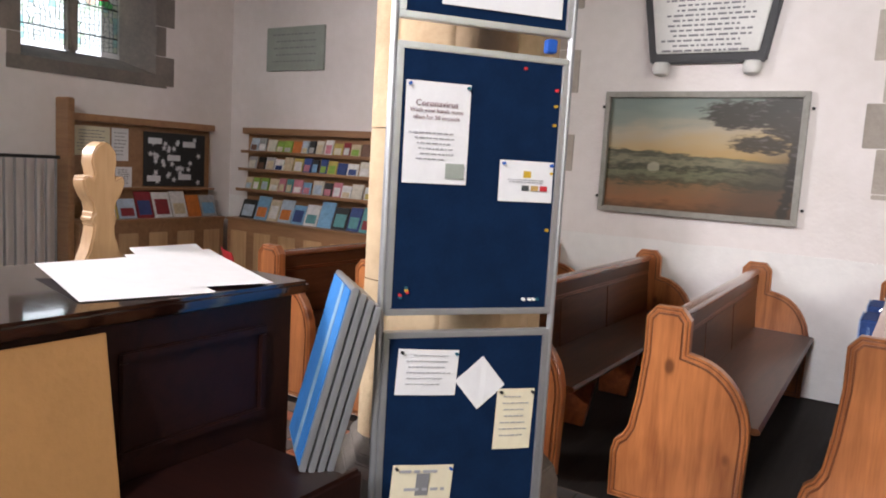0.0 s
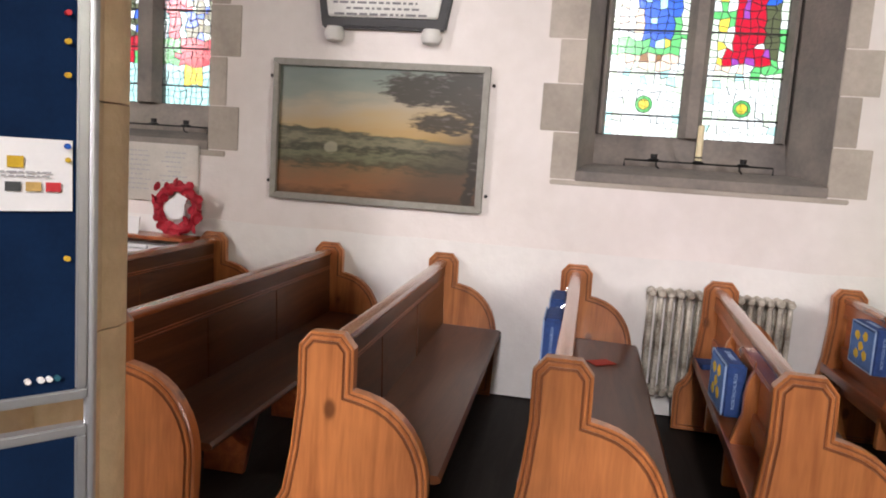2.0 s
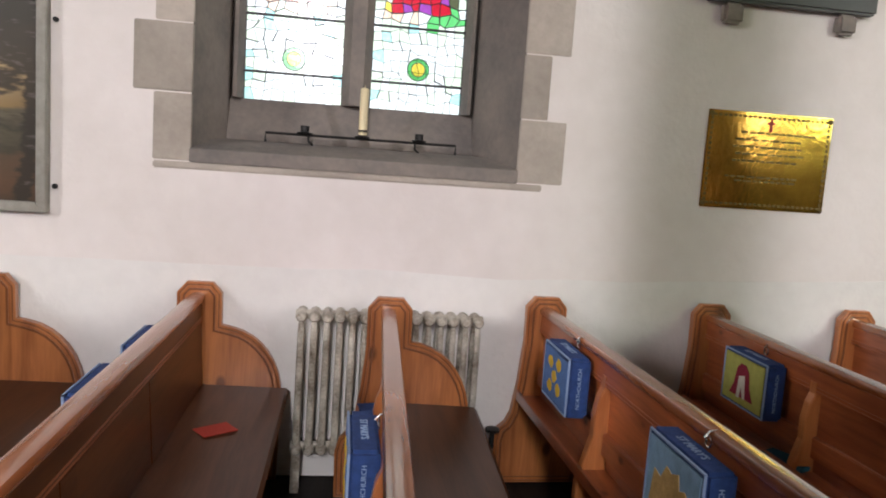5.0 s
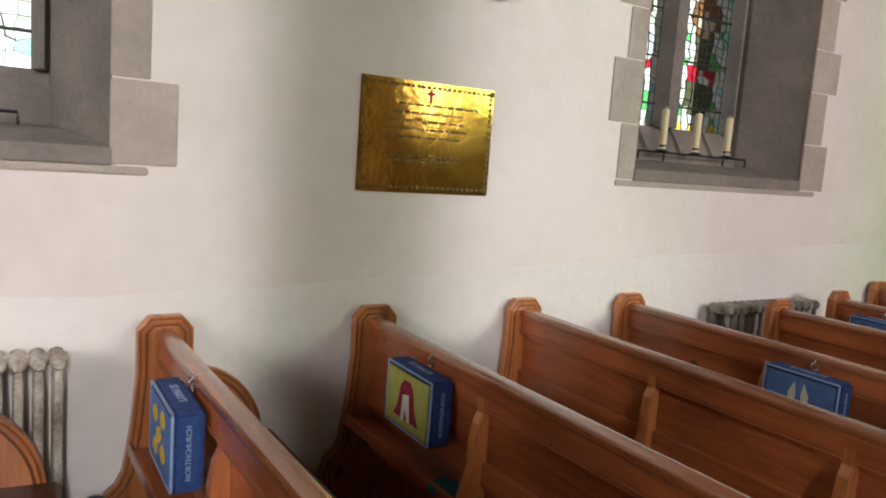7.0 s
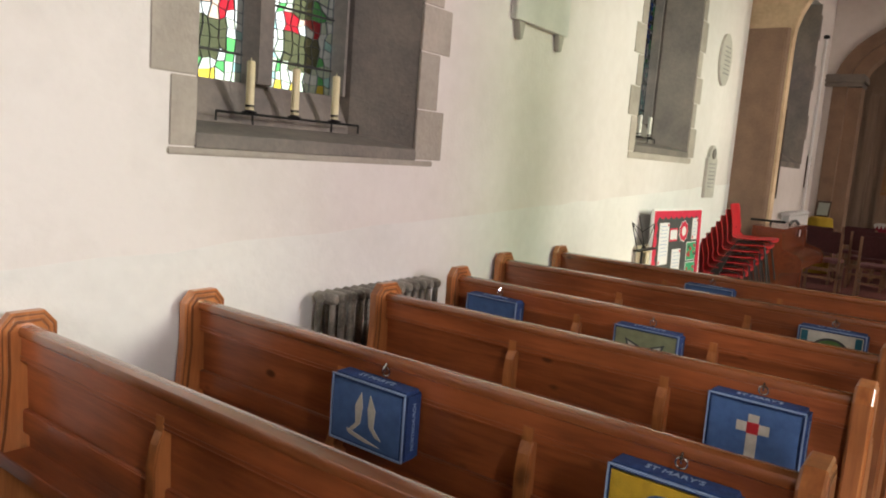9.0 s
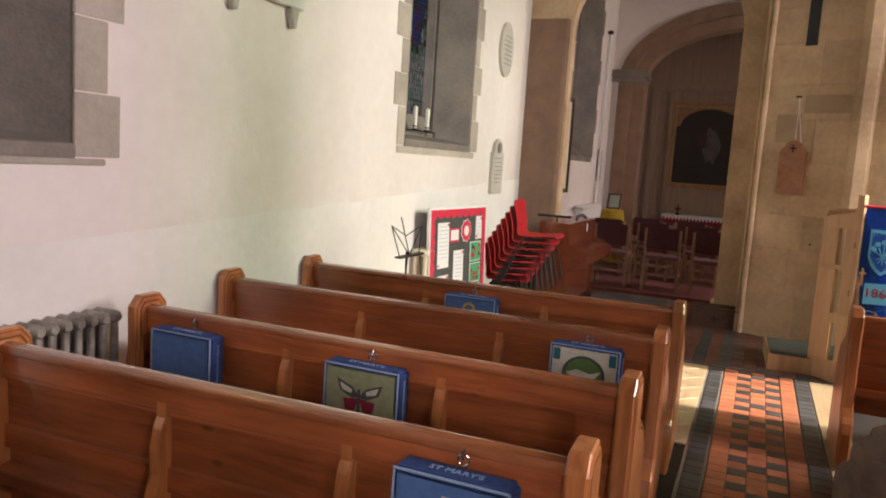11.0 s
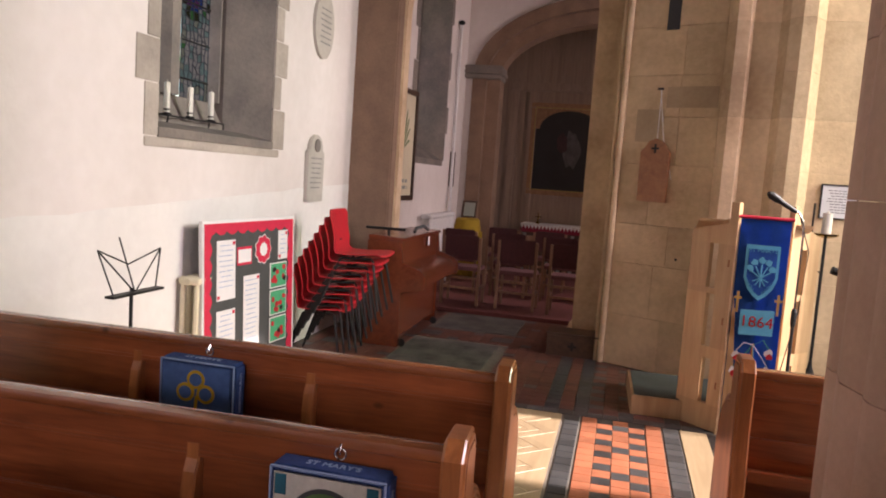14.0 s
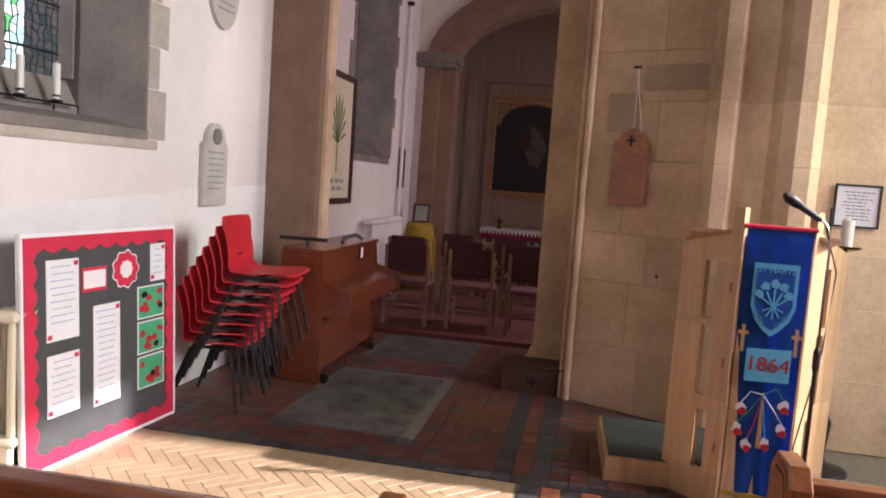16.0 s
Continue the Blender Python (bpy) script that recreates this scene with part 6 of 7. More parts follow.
# ---- school display board ----
sb = thing("school_display_board", (9.2, 5.93, 0.0), "grey display board with red scalloped border and poppies", "display board")
sb.matrix_basis = pose(9.2, 5.95, 0.0, -2.2, 0, -4.6)
BW, BH = 1.15, 1.2
boxpart("board", (0, BW, 0, 0.02, 0.02, BH), GREY_CARD, sb)
bm = bmesh.new()
box(bm, -0.02, BW + 0.02, -0.006, 0.026, 0.0, 0.02), box(bm, -0.02, BW + 0.02, -0.006, 0.026, BH, BH + 0.022)
box(bm, -0.022, 0.0, -0.006, 0.026, 0.02, BH), box(bm, BW, BW + 0.022, -0.006, 0.026, 0.02, BH)
part("board_frame", bm, WHITE, sb, "white painted frame", bevel=0.004)


def scallop(n, length, deep):
    pts = [(0, 0), (length, 0)]
    for k in range(n - 1, -1, -1):
        for a in range(5, -1, -1):
            t = a / 5
            pts.append((length * (k + t) / n, deep + 0.028 * math.sin(math.pi * t)))
    return pts


for nm, n, length, m in (("border_bottom", 9, BW, pose(0, -0.003, 0.02)), ("border_top", 9, BW, pose(BW, -0.003, BH, 0, 180, 0)), ("border_side", 10, BH - 0.02, pose(0, -0.0045, BH, 0, 90, 0)), ("border_side", 10, BH - 0.02, pose(BW, -0.0045, 0.02, 0, -90, 0))):
    bm = bmesh.new()
    prism(bm, scallop(n, length, 0.055), "y", -0.0015, 0.0015)
    part(nm, bm, PINK_CARD, sb, "red scalloped card border", m=m)
for u0, u1, v0, v1 in ((0.12, 0.31, 0.55, 0.9), (0.12, 0.31, 0.22, 0.49), (0.4, 0.58, 0.2, 0.67), (0.81, 0.93, 0.74, 0.93)):
    pp = boxpart("school_paper", (u0 * BW, u1 * BW, -0.004, -0.001, v0 * BH, v1 * BH), PAPER, sb)
    bars("printed_text", pp, BLUE_LETTER, (u0 + 0.02) * BW, (u1 - 0.02) * BW, [(v1 - 0.03 - 0.03 * q) * BH for q in range(int((v1 - v0) / 0.035))], -0.0042, 0.006, prng, 0.15)
    for uu, vv in ((u1 - 0.03, v1 - 0.03), (u0 + 0.005, v0 + 0.01)):
        boxpart("red_corner", (uu * BW, (uu + 0.025) * BW, -0.0055, -0.0042, vv * BH, (vv + 0.02) * BH), PINK_CARD, pp)
ttl = boxpart("title_card", (0.33 * BW, 0.49 * BW, -0.004, -0.001, 0.74 * BH, 0.85 * BH), PINK_CARD, sb)
boxpart("title_paper", (0.34 * BW, 0.48 * BW, -0.0055, -0.0042, 0.755 * BH, 0.835 * BH), PAPER, ttl)
pw = new("paper_poppy")
pw.parent = sb
for nm, r, mt, y in (("rim", 0.108, PAPER, -0.003), ("petals", 0.1, PINK_CARD, -0.005), ("middle", 0.05, PAPER, -0.007)):
    bm = bmesh.new()
    prism(bm, [(0.625 * BW + r * (1 + 0.07 * math.cos(9 * a)) * math.cos(a), 0.82 * BH + r * (1 + 0.07 * math.cos(9 * a)) * math.sin(a)) for a in [math.tau * i / 54 for i in range(54)]], "y", y, y + 0.0015)
    part(nm, bm, mt, pw)
for k in range(3):
    v0 = 0.2 + 0.178 * k
    gp = boxpart("poppy_painting", (0.71 * BW, 0.92 * BW, -0.004, -0.001, v0 * BH, (v0 + 0.165) * BH), PAPER, sb)
    boxpart("green_ground", (0.718 * BW, 0.912 * BW, -0.0055, -0.0042, (v0 + 0.007) * BH, (v0 + 0.158) * BH), GREEN_CARD, gp)
    for q in range(8):
        u, v = prng.uniform(0.74, 0.89) * BW, (v0 + prng.uniform(0.03, 0.135)) * BH
        bm = bmesh.new()
        prism(bm, [(p[0], p[1]) for p in blob(u, v, 0.024, 0.02, 9, 0.25, q + 10 * k)], "y", -0.0072 - 0.0001 * q, -0.0057)
        part("painted_poppy", bm, RED if prng.random() < 0.75 else IRON, gp)

# music stand
ms = thing("music_stand", (7.95, 5.6, 0), "folding black metal music stand", "music stand")
bm = bmesh.new()
tube(bm, [(0, 0, 0.25), (0, 0, 0.98)], 0.009, 8)
part("pole", bm, IRON, ms)
for a in (30, 150, 270):
    bm = bmesh.new()
    tube(bm, [(0, 0, 0.42), (0.28 * math.cos(radians(a)), 0.28 * math.sin(radians(a)), -0.008)], 0.006, 6)
    tube(bm, [(0, 0, 0.25), (0.14 * math.cos(radians(a)), 0.14 * math.sin(radians(a)), 0.2)], 0.005, 6)
    part("leg", bm, IRON, ms)
bm = bmesh.new()
for pts in ([(0, -0.02, 0.96), (-0.06, 0.03, 1.23)], [(0, -0.02, 0.96), (0.22, 0.0, 1.16)], [(0, -0.02, 0.96), (-0.22, 0.02, 1.18)], [(-0.22, 0.02, 1.18), (-0.03, 0.0, 1.1), (0.22, 0.0, 1.16)], [(-0.16, -0.02, 0.97), (-0.22, 0.02, 1.18)], [(0.16, -0.02, 0.97), (0.22, 0.0, 1.16)]):
    tube(bm, pts, 0.004, 6)
part("folding_desk", bm, IRON, ms)
boxpart("tray", (-0.19, 0.19, -0.05, 0.0, 0.955, 0.967), IRON, ms)

# upright piano
pn = thing("upright_piano", (11.38, 5.27, 0), "brown polished upright piano", "piano")
boxpart("body", (0, 1.38, 0.0, 0.32, 0.09, 1.0), PIANO_WOOD, pn, bevel=0.006)
bm = bmesh.new()
prism(bm, [(-0.02, 1.0), (-0.02, 1.03), (0.33, 1.04), (0.33, 1.0)], "x", -0.02, 1.4)
part("lid", bm, PIANO_WOOD, pn, bevel=0.006)
for x0 in (-0.03, 1.36):
    bm = bmesh.new()
    prism(bm, [(0.33, 0.0), (-0.02, 0.0), (-0.02, 0.52), (-0.24, 0.56), (-0.25, 0.68), (-0.2, 0.74), (-0.02, 0.8), (0.0, 0.998), (0.33, 0.998)], "x", x0, x0 + 0.045)
    part("side_cheek", bm, PIANO_WOOD, pn, bevel=0.005)
bm = bmesh.new()
prism(bm, [(0.0, 0.56), (-0.23, 0.58), (-0.235, 0.67), (-0.18, 0.72), (0.0, 0.76)], "x", 0.02, 1.355)
part("key_lid", bm, PIANO_WOOD, pn, bevel=0.008)
for xx in (0.05, 1.28):
    bm = bmesh.new()
    lathe(bm, [(0.04, -0.012), (0.04, 0.012)], 12)
    part("castor", bm, IRON, pn, m=pose(xx, -0.03, 0.03, 0, 90))
lamp_bar = thing("piano_lamp", (11.42, 5.36, 1.04), "black metal lamp arm above the piano", "lamp")
bm = bmesh.new()
tube(bm, [(0, 0.06, 0.0), (0, 0.06, 0.06)], 0.012, 8)
tube(bm, [(-0.02, 0.28, 0.065), (0.0, -0.1, 0.065)], 0.014, 8)
part("arm", bm, IRON, lamp_bar)
bag = thing("keyboard_cover", (12.1, 5.4, 1.042), "grey folded cover on the piano lid", "cover")
bm = bmesh.new()
tube(bm, [(-0.22, -0.1, 0.012), (-0.16, -0.1, 0.05), (0.2, -0.08, 0.05), (0.3, -0.1, -0.0 + 0.012)], 0.018, 8)
part("fabric", bm, GREY_CARD, bag, smooth=True)
pnote = boxpart("paper_note", (-0.06, 0.0, -0.002, 0.0, 0, 0.09), PAPER, None, m=pose(12.3, 5.25, 0.9))
tagged(pnote, "small white note stuck on the piano", "paper")

# barred guard against the west wall
gd = thing("barred_guard", (WEST + 0.25, 3.3, 0), "dark metal barred guard against the west wall", "guard rail")
boxpart("top_rail", (-0.02, 0.02, -0.6, 0.7, 1.36, 1.39), IRON, gd)
boxpart("bottom_rail", (-0.02, 0.02, -0.6, 0.7, 0.1, 0.13), IRON, gd)
for k in range(15):
    y = -0.57 + 1.24 * k / 14
    boxpart("bar", (-0.008, 0.008, y - 0.008, y + 0.008, -0.012, 1.36), ALU, gd)


# ---- chapel ----
CHAIR_WOOD = wood("chapel_chair_wood", (0.34, 0.19, 0.115), (0.22, 0.115, 0.065), 0.45, "z", knots=False)


# lighter copy of the maroon, with light on the seats put into its colour
MAROON_LIT = material("lit_maroon_upholstery", (0.2, 0.085, 0.09), 0.9, var=0.3, scale=30)


def chapel_chair(at):
    root = thing("chapel_chair", at, "dark wooden chapel chair with maroon upholstery", "chair", "rows of chapel chairs")
    for sy in (-0.23, 0.23):
        bm = bmesh.new()
        prism(bm, [(-0.22, 0), (-0.18, 0), (-0.165, 0.43), (-0.2, 0.86), (-0.235, 0.86), (-0.205, 0.43)], "y", sy - 0.017, sy + 0.017)
        part("back_leg", bm, CHAIR_WOOD, root)
        boxpart("front_leg", (0.17, 0.205, sy - 0.017, sy + 0.017, 0, 0.43), CHAIR_WOOD, root)
        boxpart("side_rail", (-0.17, 0.17, sy - 0.012, sy + 0.012, 0.2, 0.23), CHAIR_WOOD, root)
    boxpart("seat", (-0.18, 0.21, -0.235, 0.235, 0.431, 0.48), MAROON_LIT, root, "maroon padded seat", bevel=0.012)
    boxpart("backrest", (-0.235, -0.195, -0.212, 0.212, 0.58, 0.88), MAROON, root, "maroon padded backrest", bevel=0.012)
    boxpart("stretcher", (-0.2, -0.18, -0.212, 0.212, 0.2, 0.23), CHAIR_WOOD, root)
    boxpart("back_rail", (-0.2, -0.182, -0.212, 0.212, 0.33, 0.36), CHAIR_WOOD, root)
    return root


cc = chapel_chair((13.95, 5.2, 0.042))
for cx, ys in ((13.95, (4.5, 3.86)), (14.95, (5.45, 4.75, 4.05, 3.4)), (15.9, (5.0, 4.3, 3.6))):
    for cy in ys:
        copy_thing(cc, pose(cx, cy, 0.042))
tray = boxpart("kneeling_rail", (0, 0.06, -1.1, 1.1, 0.7, 0.78), CHAIR_WOOD, None, bevel=0.006, m=pose(16.55, 4.3, 0.0))
tagged(tray, "long dark wooden communion rail", "rail")
for yy in (-1.0, 0.0, 1.0):
    part_ob = boxpart("post", (0, 0.06, yy - 0.03, yy + 0.03, 0.042, 0.699), CHAIR_WOOD, tray)

altar = thing("altar", (17.8, 4.1, 0.042), "altar table with white lace cloth and dark red fringe", "altar")
boxpart("table", (0.0, 0.55, -0.9, 0.9, 0.0, 0.84), DARK_WOOD, altar)
boxpart("cloth_top", (-0.02, 0.56, -0.93, 0.93, 0.841, 0.862), PAPER, altar, "white altar cloth", bevel=0.004)
boxpart("red_fringe", (-0.026, -0.004, -0.92, 0.92, 0.72, 0.84), CRIMSON_ST, altar, "dark red fringe")
for k in range(30):
    y = -0.9 + 1.8 * k / 29
    bm = bmesh.new()
    prism(bm, [(y - 0.03, 0.84), (y, 0.775), (y + 0.03, 0.84)], "x", -0.03, -0.027)
    part("lace_point", bm, PAPER, altar)
for k in range(9):
    y = -0.85 + 1.7 * k / 8
    boxpart("front_pilaster", (-0.03, 0.0, y - 0.03, y + 0.03, 0.05, 0.7), GREEN_GREY, altar)
ac = thing("altar_cross", (18.0, 4.75, 0.905), "small brass cross on the altar", "cross")
boxpart("upright", (-0.012, 0.012, -0.012, 0.012, 0, 0.2), BRASS, ac)
boxpart("arm", (-0.011, 0.011, -0.06, 0.06, 0.11, 0.135), BRASS, ac)
boxpart("base", (-0.035, 0.035, -0.035, 0.035, -0.001, 0.03), BRASS, ac)

PANEL = wood("reredos_panelling", (0.33, 0.235, 0.17), (0.25, 0.17, 0.12), 0.5, "z", knots=False, rand=0.05)
rer = thing("reredos", (EAST, 4.1, 0.04), "panelled wooden reredos with cornice behind the altar", "reredos")
boxpart("backing", (-0.06, -0.002, -1.7, 1.85, 0.0, 4.6), PANEL, rer)
for k in range(9):
    y = -1.6 + 3.3 * k / 8
    boxpart("batten", (-0.075, -0.061, y - 0.02, y + 0.02, 3.55, 4.6), PANEL, rer)
boxpart("cornice", (-0.16, -0.061, -1.35, 1.35, 3.25, 3.4), PANEL, rer, bevel=0.02)
for y in (-1.3, -0.95, 0.95, 1.3):
    boxpart("pilaster", (-0.12, -0.061, y - 0.08, y + 0.08, 0.0, 3.249), PANEL, rer, bevel=0.008)
pt = thing("altar_painting", (EAST - 0.08, 4.35, 1.42), "large dark devotional painting in a dull brown frame", "painting")
bm = bmesh.new()
for d, (y0, y1, z0, z1) in ((0.05, (-0.72, 0.72, 0, 0.09)), (0.05, (-0.72, 0.72, 1.58, 1.67)), (0.049, (-0.72, -0.63, 0.09, 1.58)), (0.049, (0.63, 0.72, 0.09, 1.58))):
    box(bm, -d, 0.0, y0, y1, z0, z1)
part("frame", bm, SHELF_WOOD, pt, bevel=0.01)
boxpart("canvas", (-0.02, -0.004, -0.63, 0.63, 0.09, 1.58), CANVAS_DARK, pt)
for sy in (-1, 1):
    bm = bmesh.new()
    prism(bm, [(sy * 0.629, 1.579), (sy * 0.629, 1.2)] + [(sy * 0.55 * math.cos(a), 1.2 + 0.34 * math.sin(a)) for a in [math.pi / 2 * i / 10 for i in range(11)]] + [(0.001 * sy, 1.579)], "x", -0.034, -0.0205)
    part("spandrel", bm, SHELF_WOOD, pt)
bm = bmesh.new()
for y0, y1, z0, z1 in ((-0.645, 0.645, 0.085, 0.1), (-0.645, 0.645, 1.57, 1.585), (-0.645, -0.63, 0.1, 1.57), (0.63, 0.645, 0.1, 1.57)):
    box(bm, -0.056, -0.03, y0, y1, z0, z1)
part("gilt_slip", bm, GOLD, pt, "thin gilt inner slip")
bm = bmesh.new()
prism(bm, blob(-0.05, 0.85, 0.16, 0.34, 16, 0.2, 4), "x", -0.024, -0.0205)
part("painted_drapery", bm, material("painted_grey", (0.1, 0.09, 0.09), 0.5, var=0.5, scale=12), pt)
bm = bmesh.new()
prism(bm, blob(0.12, 0.95, 0.1, 0.2, 14, 0.2, 7), "x", -0.0265, -0.0245)
part("painted_drapery", bm, material("painted_plum", (0.06, 0.02, 0.025), 0.5, var=0.5, scale=12), pt)

fr = thing("framed_print", (13.45, CHN, 1.98), "tall framed botanical print on the chapel wall", "picture")
wall_frame(fr, 0.49, 0.68, 0.06, 0.045, DARK_WOOD)
boxpart("print", (-0.44, 0.44, -0.02, -0.004, -0.63, 0.63), CREAM, fr)
for k in range(9):
    a = radians(90 + (k - 4) * 24)
    bm = bmesh.new()
    prism(bm, [(0.0, -0.05), (0.2 * math.cos(a) - 0.02 * math.sin(a), 0.08 + 0.28 * math.sin(a) + 0.02 * math.cos(a)), (0.26 * math.cos(a), 0.1 + 0.36 * math.sin(a)), (0.2 * math.cos(a) + 0.02 * math.sin(a), 0.08 + 0.28 * math.sin(a) - 0.02 * math.cos(a))], "y", -0.023 - 0.0003 * k, -0.021)
    part("printed_leaf", bm, GREEN_ST, fr)
boxpart("printed_stem", (-0.01, 0.01, -0.0225, -0.0205, -0.35, -0.05), GREEN_ST, fr)
bars("printed_words", fr, GREEN_GREY, -0.28, 0.28, [-0.44, -0.52], -0.0205, 0.04, prng, 0.1)
ic = thing("icon", (16.15, CHN, 1.75), "small dark framed icon on the chapel wall", "picture")
wall_frame(ic, 0.13, 0.27, 0.025, 0.03, DARK_WOOD)
boxpart("panel", (-0.11, 0.11, -0.012, -0.004, -0.25, 0.25), BOOK_COLOURS[5], ic)
radiator(14.35, 15.75, 0.3, 1.12, 5.85, 20, WHITE, "white painted chapel radiator")
pi = thing("heating_pipe", (16.0, CHN - 0.05, 0.04), "white painted pipe running up the wall", "pipe")
bm = bmesh.new()
tube(bm, [(0, 0, 0), (0, 0, 3.9)], 0.025, 10)
part("pipe", bm, WHITE, pi, smooth=True)
bm = bmesh.new()
lathe(bm, [(0.02, 0), (0.05, 0.02), (0.05, 0.05), (0.02, 0.07)], 10, (0, 0, 3.9))
part("cap", bm, IRON, pi)
im = thing("wall_impost", (16.7, 5.42, 3.25), "stone impost moulding of the arch", "moulding", kind="structure")
for k, (z, d) in enumerate(((0.0, 0.03), (0.07, 0.06), (0.14, 0.045))):
    boxpart("moulding", (-d - 0.02, 0.52, -d, 0.56, z + 0.002, z + 0.068), STONE_GREY, im, bevel=0.012)
yt = thing("small_table", (16.3, 5.68, 0.042), "small round table under a yellow cloth", "table")
bm = bmesh.new()
lathe(bm, [(0.24, 0.0), (0.23, 0.35), (0.21, 0.8), (0.19, 0.93), (0.16, 0.955), (0.05, 0.96)], 24)
part("cloth", bm, YELLOW_CLOTH, yt, smooth=True)
for k in range(14):
    a = math.tau * k / 14
    bm = bmesh.new()
    tube(bm, [(0.246 * math.cos(a), 0.246 * math.sin(a), 0.02), (0.23 * math.cos(a), 0.23 * math.sin(a), 0.75)], 0.014, 6)
    part("cloth_fold", bm, YELLOW_CLOTH, yt, smooth=True)
ph = thing("photo_frame", (16.3, 5.68, 1.004), "small dark photo frame on the yellow cloth", "photo frame")
boxpart("frame", (-0.012, 0.012, -0.12, 0.12, 0, 0.28), DARK_WOOD, ph, bevel=0.004, m=pose(0, 0, 0, 0, -12, 30))
boxpart("print", (-0.0145, -0.0125, -0.09, 0.09, 0.03, 0.25), GREEN_GREY, ph, m=pose(0, 0, 0, 0, -12, 30))

# ---- pier fittings, lectern, stands ----
PIER_RZ = 66.5
hym = thing("hymn_board", (11.66, 3.06, 1.53), "wooden hymn board with a pointed top and cross", "hymn board")
hym.matrix_basis = pose(11.655, 3.065, 1.53, 0, 0, PIER_RZ)
HYMN_WOOD = wood("hymn_board_wood", (0.36, 0.15, 0.055), (0.24, 0.09, 0.032), 0.45, "x", knots=False)
bm = bmesh.new()
prism(bm, [(-0.135, 0), (0.135, 0), (0.135, 0.44), (0.09, 0.49), (0.07, 0.53), (0.0, 0.56), (-0.07, 0.53), (-0.09, 0.49), (-0.135, 0.44)], "y", 0.01, 0.035)
part("board", bm, HYMN_WOOD, hym, bevel=0.005)
for z in (0.1, 0.19, 0.28, 0.37):
    boxpart("slat", (-0.13, 0.13, 0.0355, 0.043, z - 0.005, z + 0.005), HYMN_WOOD, hym)
boxpart("cross", (-0.008, 0.008, 0.0355, 0.041, 0.43, 0.51), IRON, hym)
boxpart("cross", (-0.035, 0.035, 0.0358, 0.0405, 0.463, 0.479), IRON, hym)
bm = bmesh.new()
tube(bm, [(0.0, 0.012, 0.56), (0.0, 0.012, 0.99)], 0.004, 6)
tube(bm, [(0.01, 0.012, 0.99), (-0.06, 0.02, 0.55), (-0.16, 0.012, 0.2)], 0.003, 6)
part("cord", bm, WHITE, hym)
bm = bmesh.new()
tube(bm, [(-0.02, 0.03, 0.99), (0.03, 0.03, 0.99)], 0.01, 6)
part("hook", bm, IRON, hym)
nb = thing("framed_notice", (11.355, 1.64, 1.64), "white notice in a thin black frame on stone", "notice")
nb.matrix_basis = pose(11.357, 1.635, 1.64, 0, 0, -90)
wall_frame(nb, 0.14, 0.14, 0.012, 0.02, IRON, 0.002)
boxpart("paper", (-0.13, 0.13, -0.01, -0.003, -0.13, 0.13), PAPER, nb)
bars("printed_text", nb, INK, -0.1, 0.1, [0.09 - 0.022 * k for k in range(9)], -0.0105, 0.007, prng, 0.2)

lec = thing("lectern", (10.1, 2.5, 0), "pale oak lectern with slotted side panels", "lectern")
A, B = Vector((10.1, 2.545)), Vector((10.345, 2.8))
C, D = Vector((10.13, 2.22)), Vector((10.4, 1.98))
for (p, q, nm) in ((A, B, "side_panel"), (C, D, "side_panel")):
    d = (q - p).normalized()
    ang = math.degrees(math.atan2(d.y, d.x))
    ln = (q - p).length
    pan = new(nm)
    pan.parent = lec
    pan.matrix_basis = pose(p.x - 10.1, p.y - 2.5, 0, 0, 0, ang)
    slots = [(0.18, 0.5, 0.1, 0.17), (0.58, 0.95, 0.12, 0.19), (0.99, 1.3, 0.13, 0.2)]
    zs = [-0.012, 0.18, 0.5, 0.58, 0.95, 0.99, 1.3]
    for z0, z1 in zip(zs, zs[1:]):
        sl = [s for s in slots if abs(s[0] - z0) < 1e-6]
        if sl:
            boxpart("stile", (0, sl[0][2], -0.02, 0.02, z0, z1), OAK_LIGHT, pan)
            boxpart("stile", (sl[0][3], ln, -0.02, 0.02, z0, z1), OAK_LIGHT, pan)
        else:
            boxpart("rail", (0, ln, -0.02, 0.02, z0, z1), OAK_LIGHT, pan)
    bm = bmesh.new()
    prism(bm, [(0, 1.3), (ln, 1.3), (ln, 1.38), (0.06, 1.48), (0.06, 1.59), (0, 1.59)], "y", -0.02, 0.02)
    part("head_board", bm, OAK_LIGHT, pan)
    for z in (0.3, 0.75, 1.15):
        boxpart("peg", (0.03, 0.045, 0.0, 0.021, z, z + 0.05), HYMN_WOOD, pan)
boxpart("front_panel", (-0.0, 0.03, -0.27, 0.035, 0.05, 1.45), OAK_LIGHT, lec)
bm = bmesh.new()
prism(bm, [(0.03, 1.45), (0.03, 1.47), (0.36, 1.37), (0.36, 1.35)], "y", -0.42, 0.3)
part("book_rest", bm, OAK_LIGHT, lec, bevel=0.004)
boxpart("step", (0.2, 0.95, -0.2, 0.62, -0.012, 0.14), OAK_LIGHT, lec, bevel=0.004, m=pose(0, 0, 0, 0, 0, 2))
boxpart("step_mat", (0.22, 0.93, -0.18, 0.6, 0.1401, 0.146), GREY_CARD, lec, m=pose(0, 0, 0, 0, 0, 2))
ob = thing("open_book", (10.3, 2.45, 1.43), "open white-paged book on the lectern", "book")
ob.matrix_basis = pose(10.28, 2.5, 1.405, 0, 17, 0)
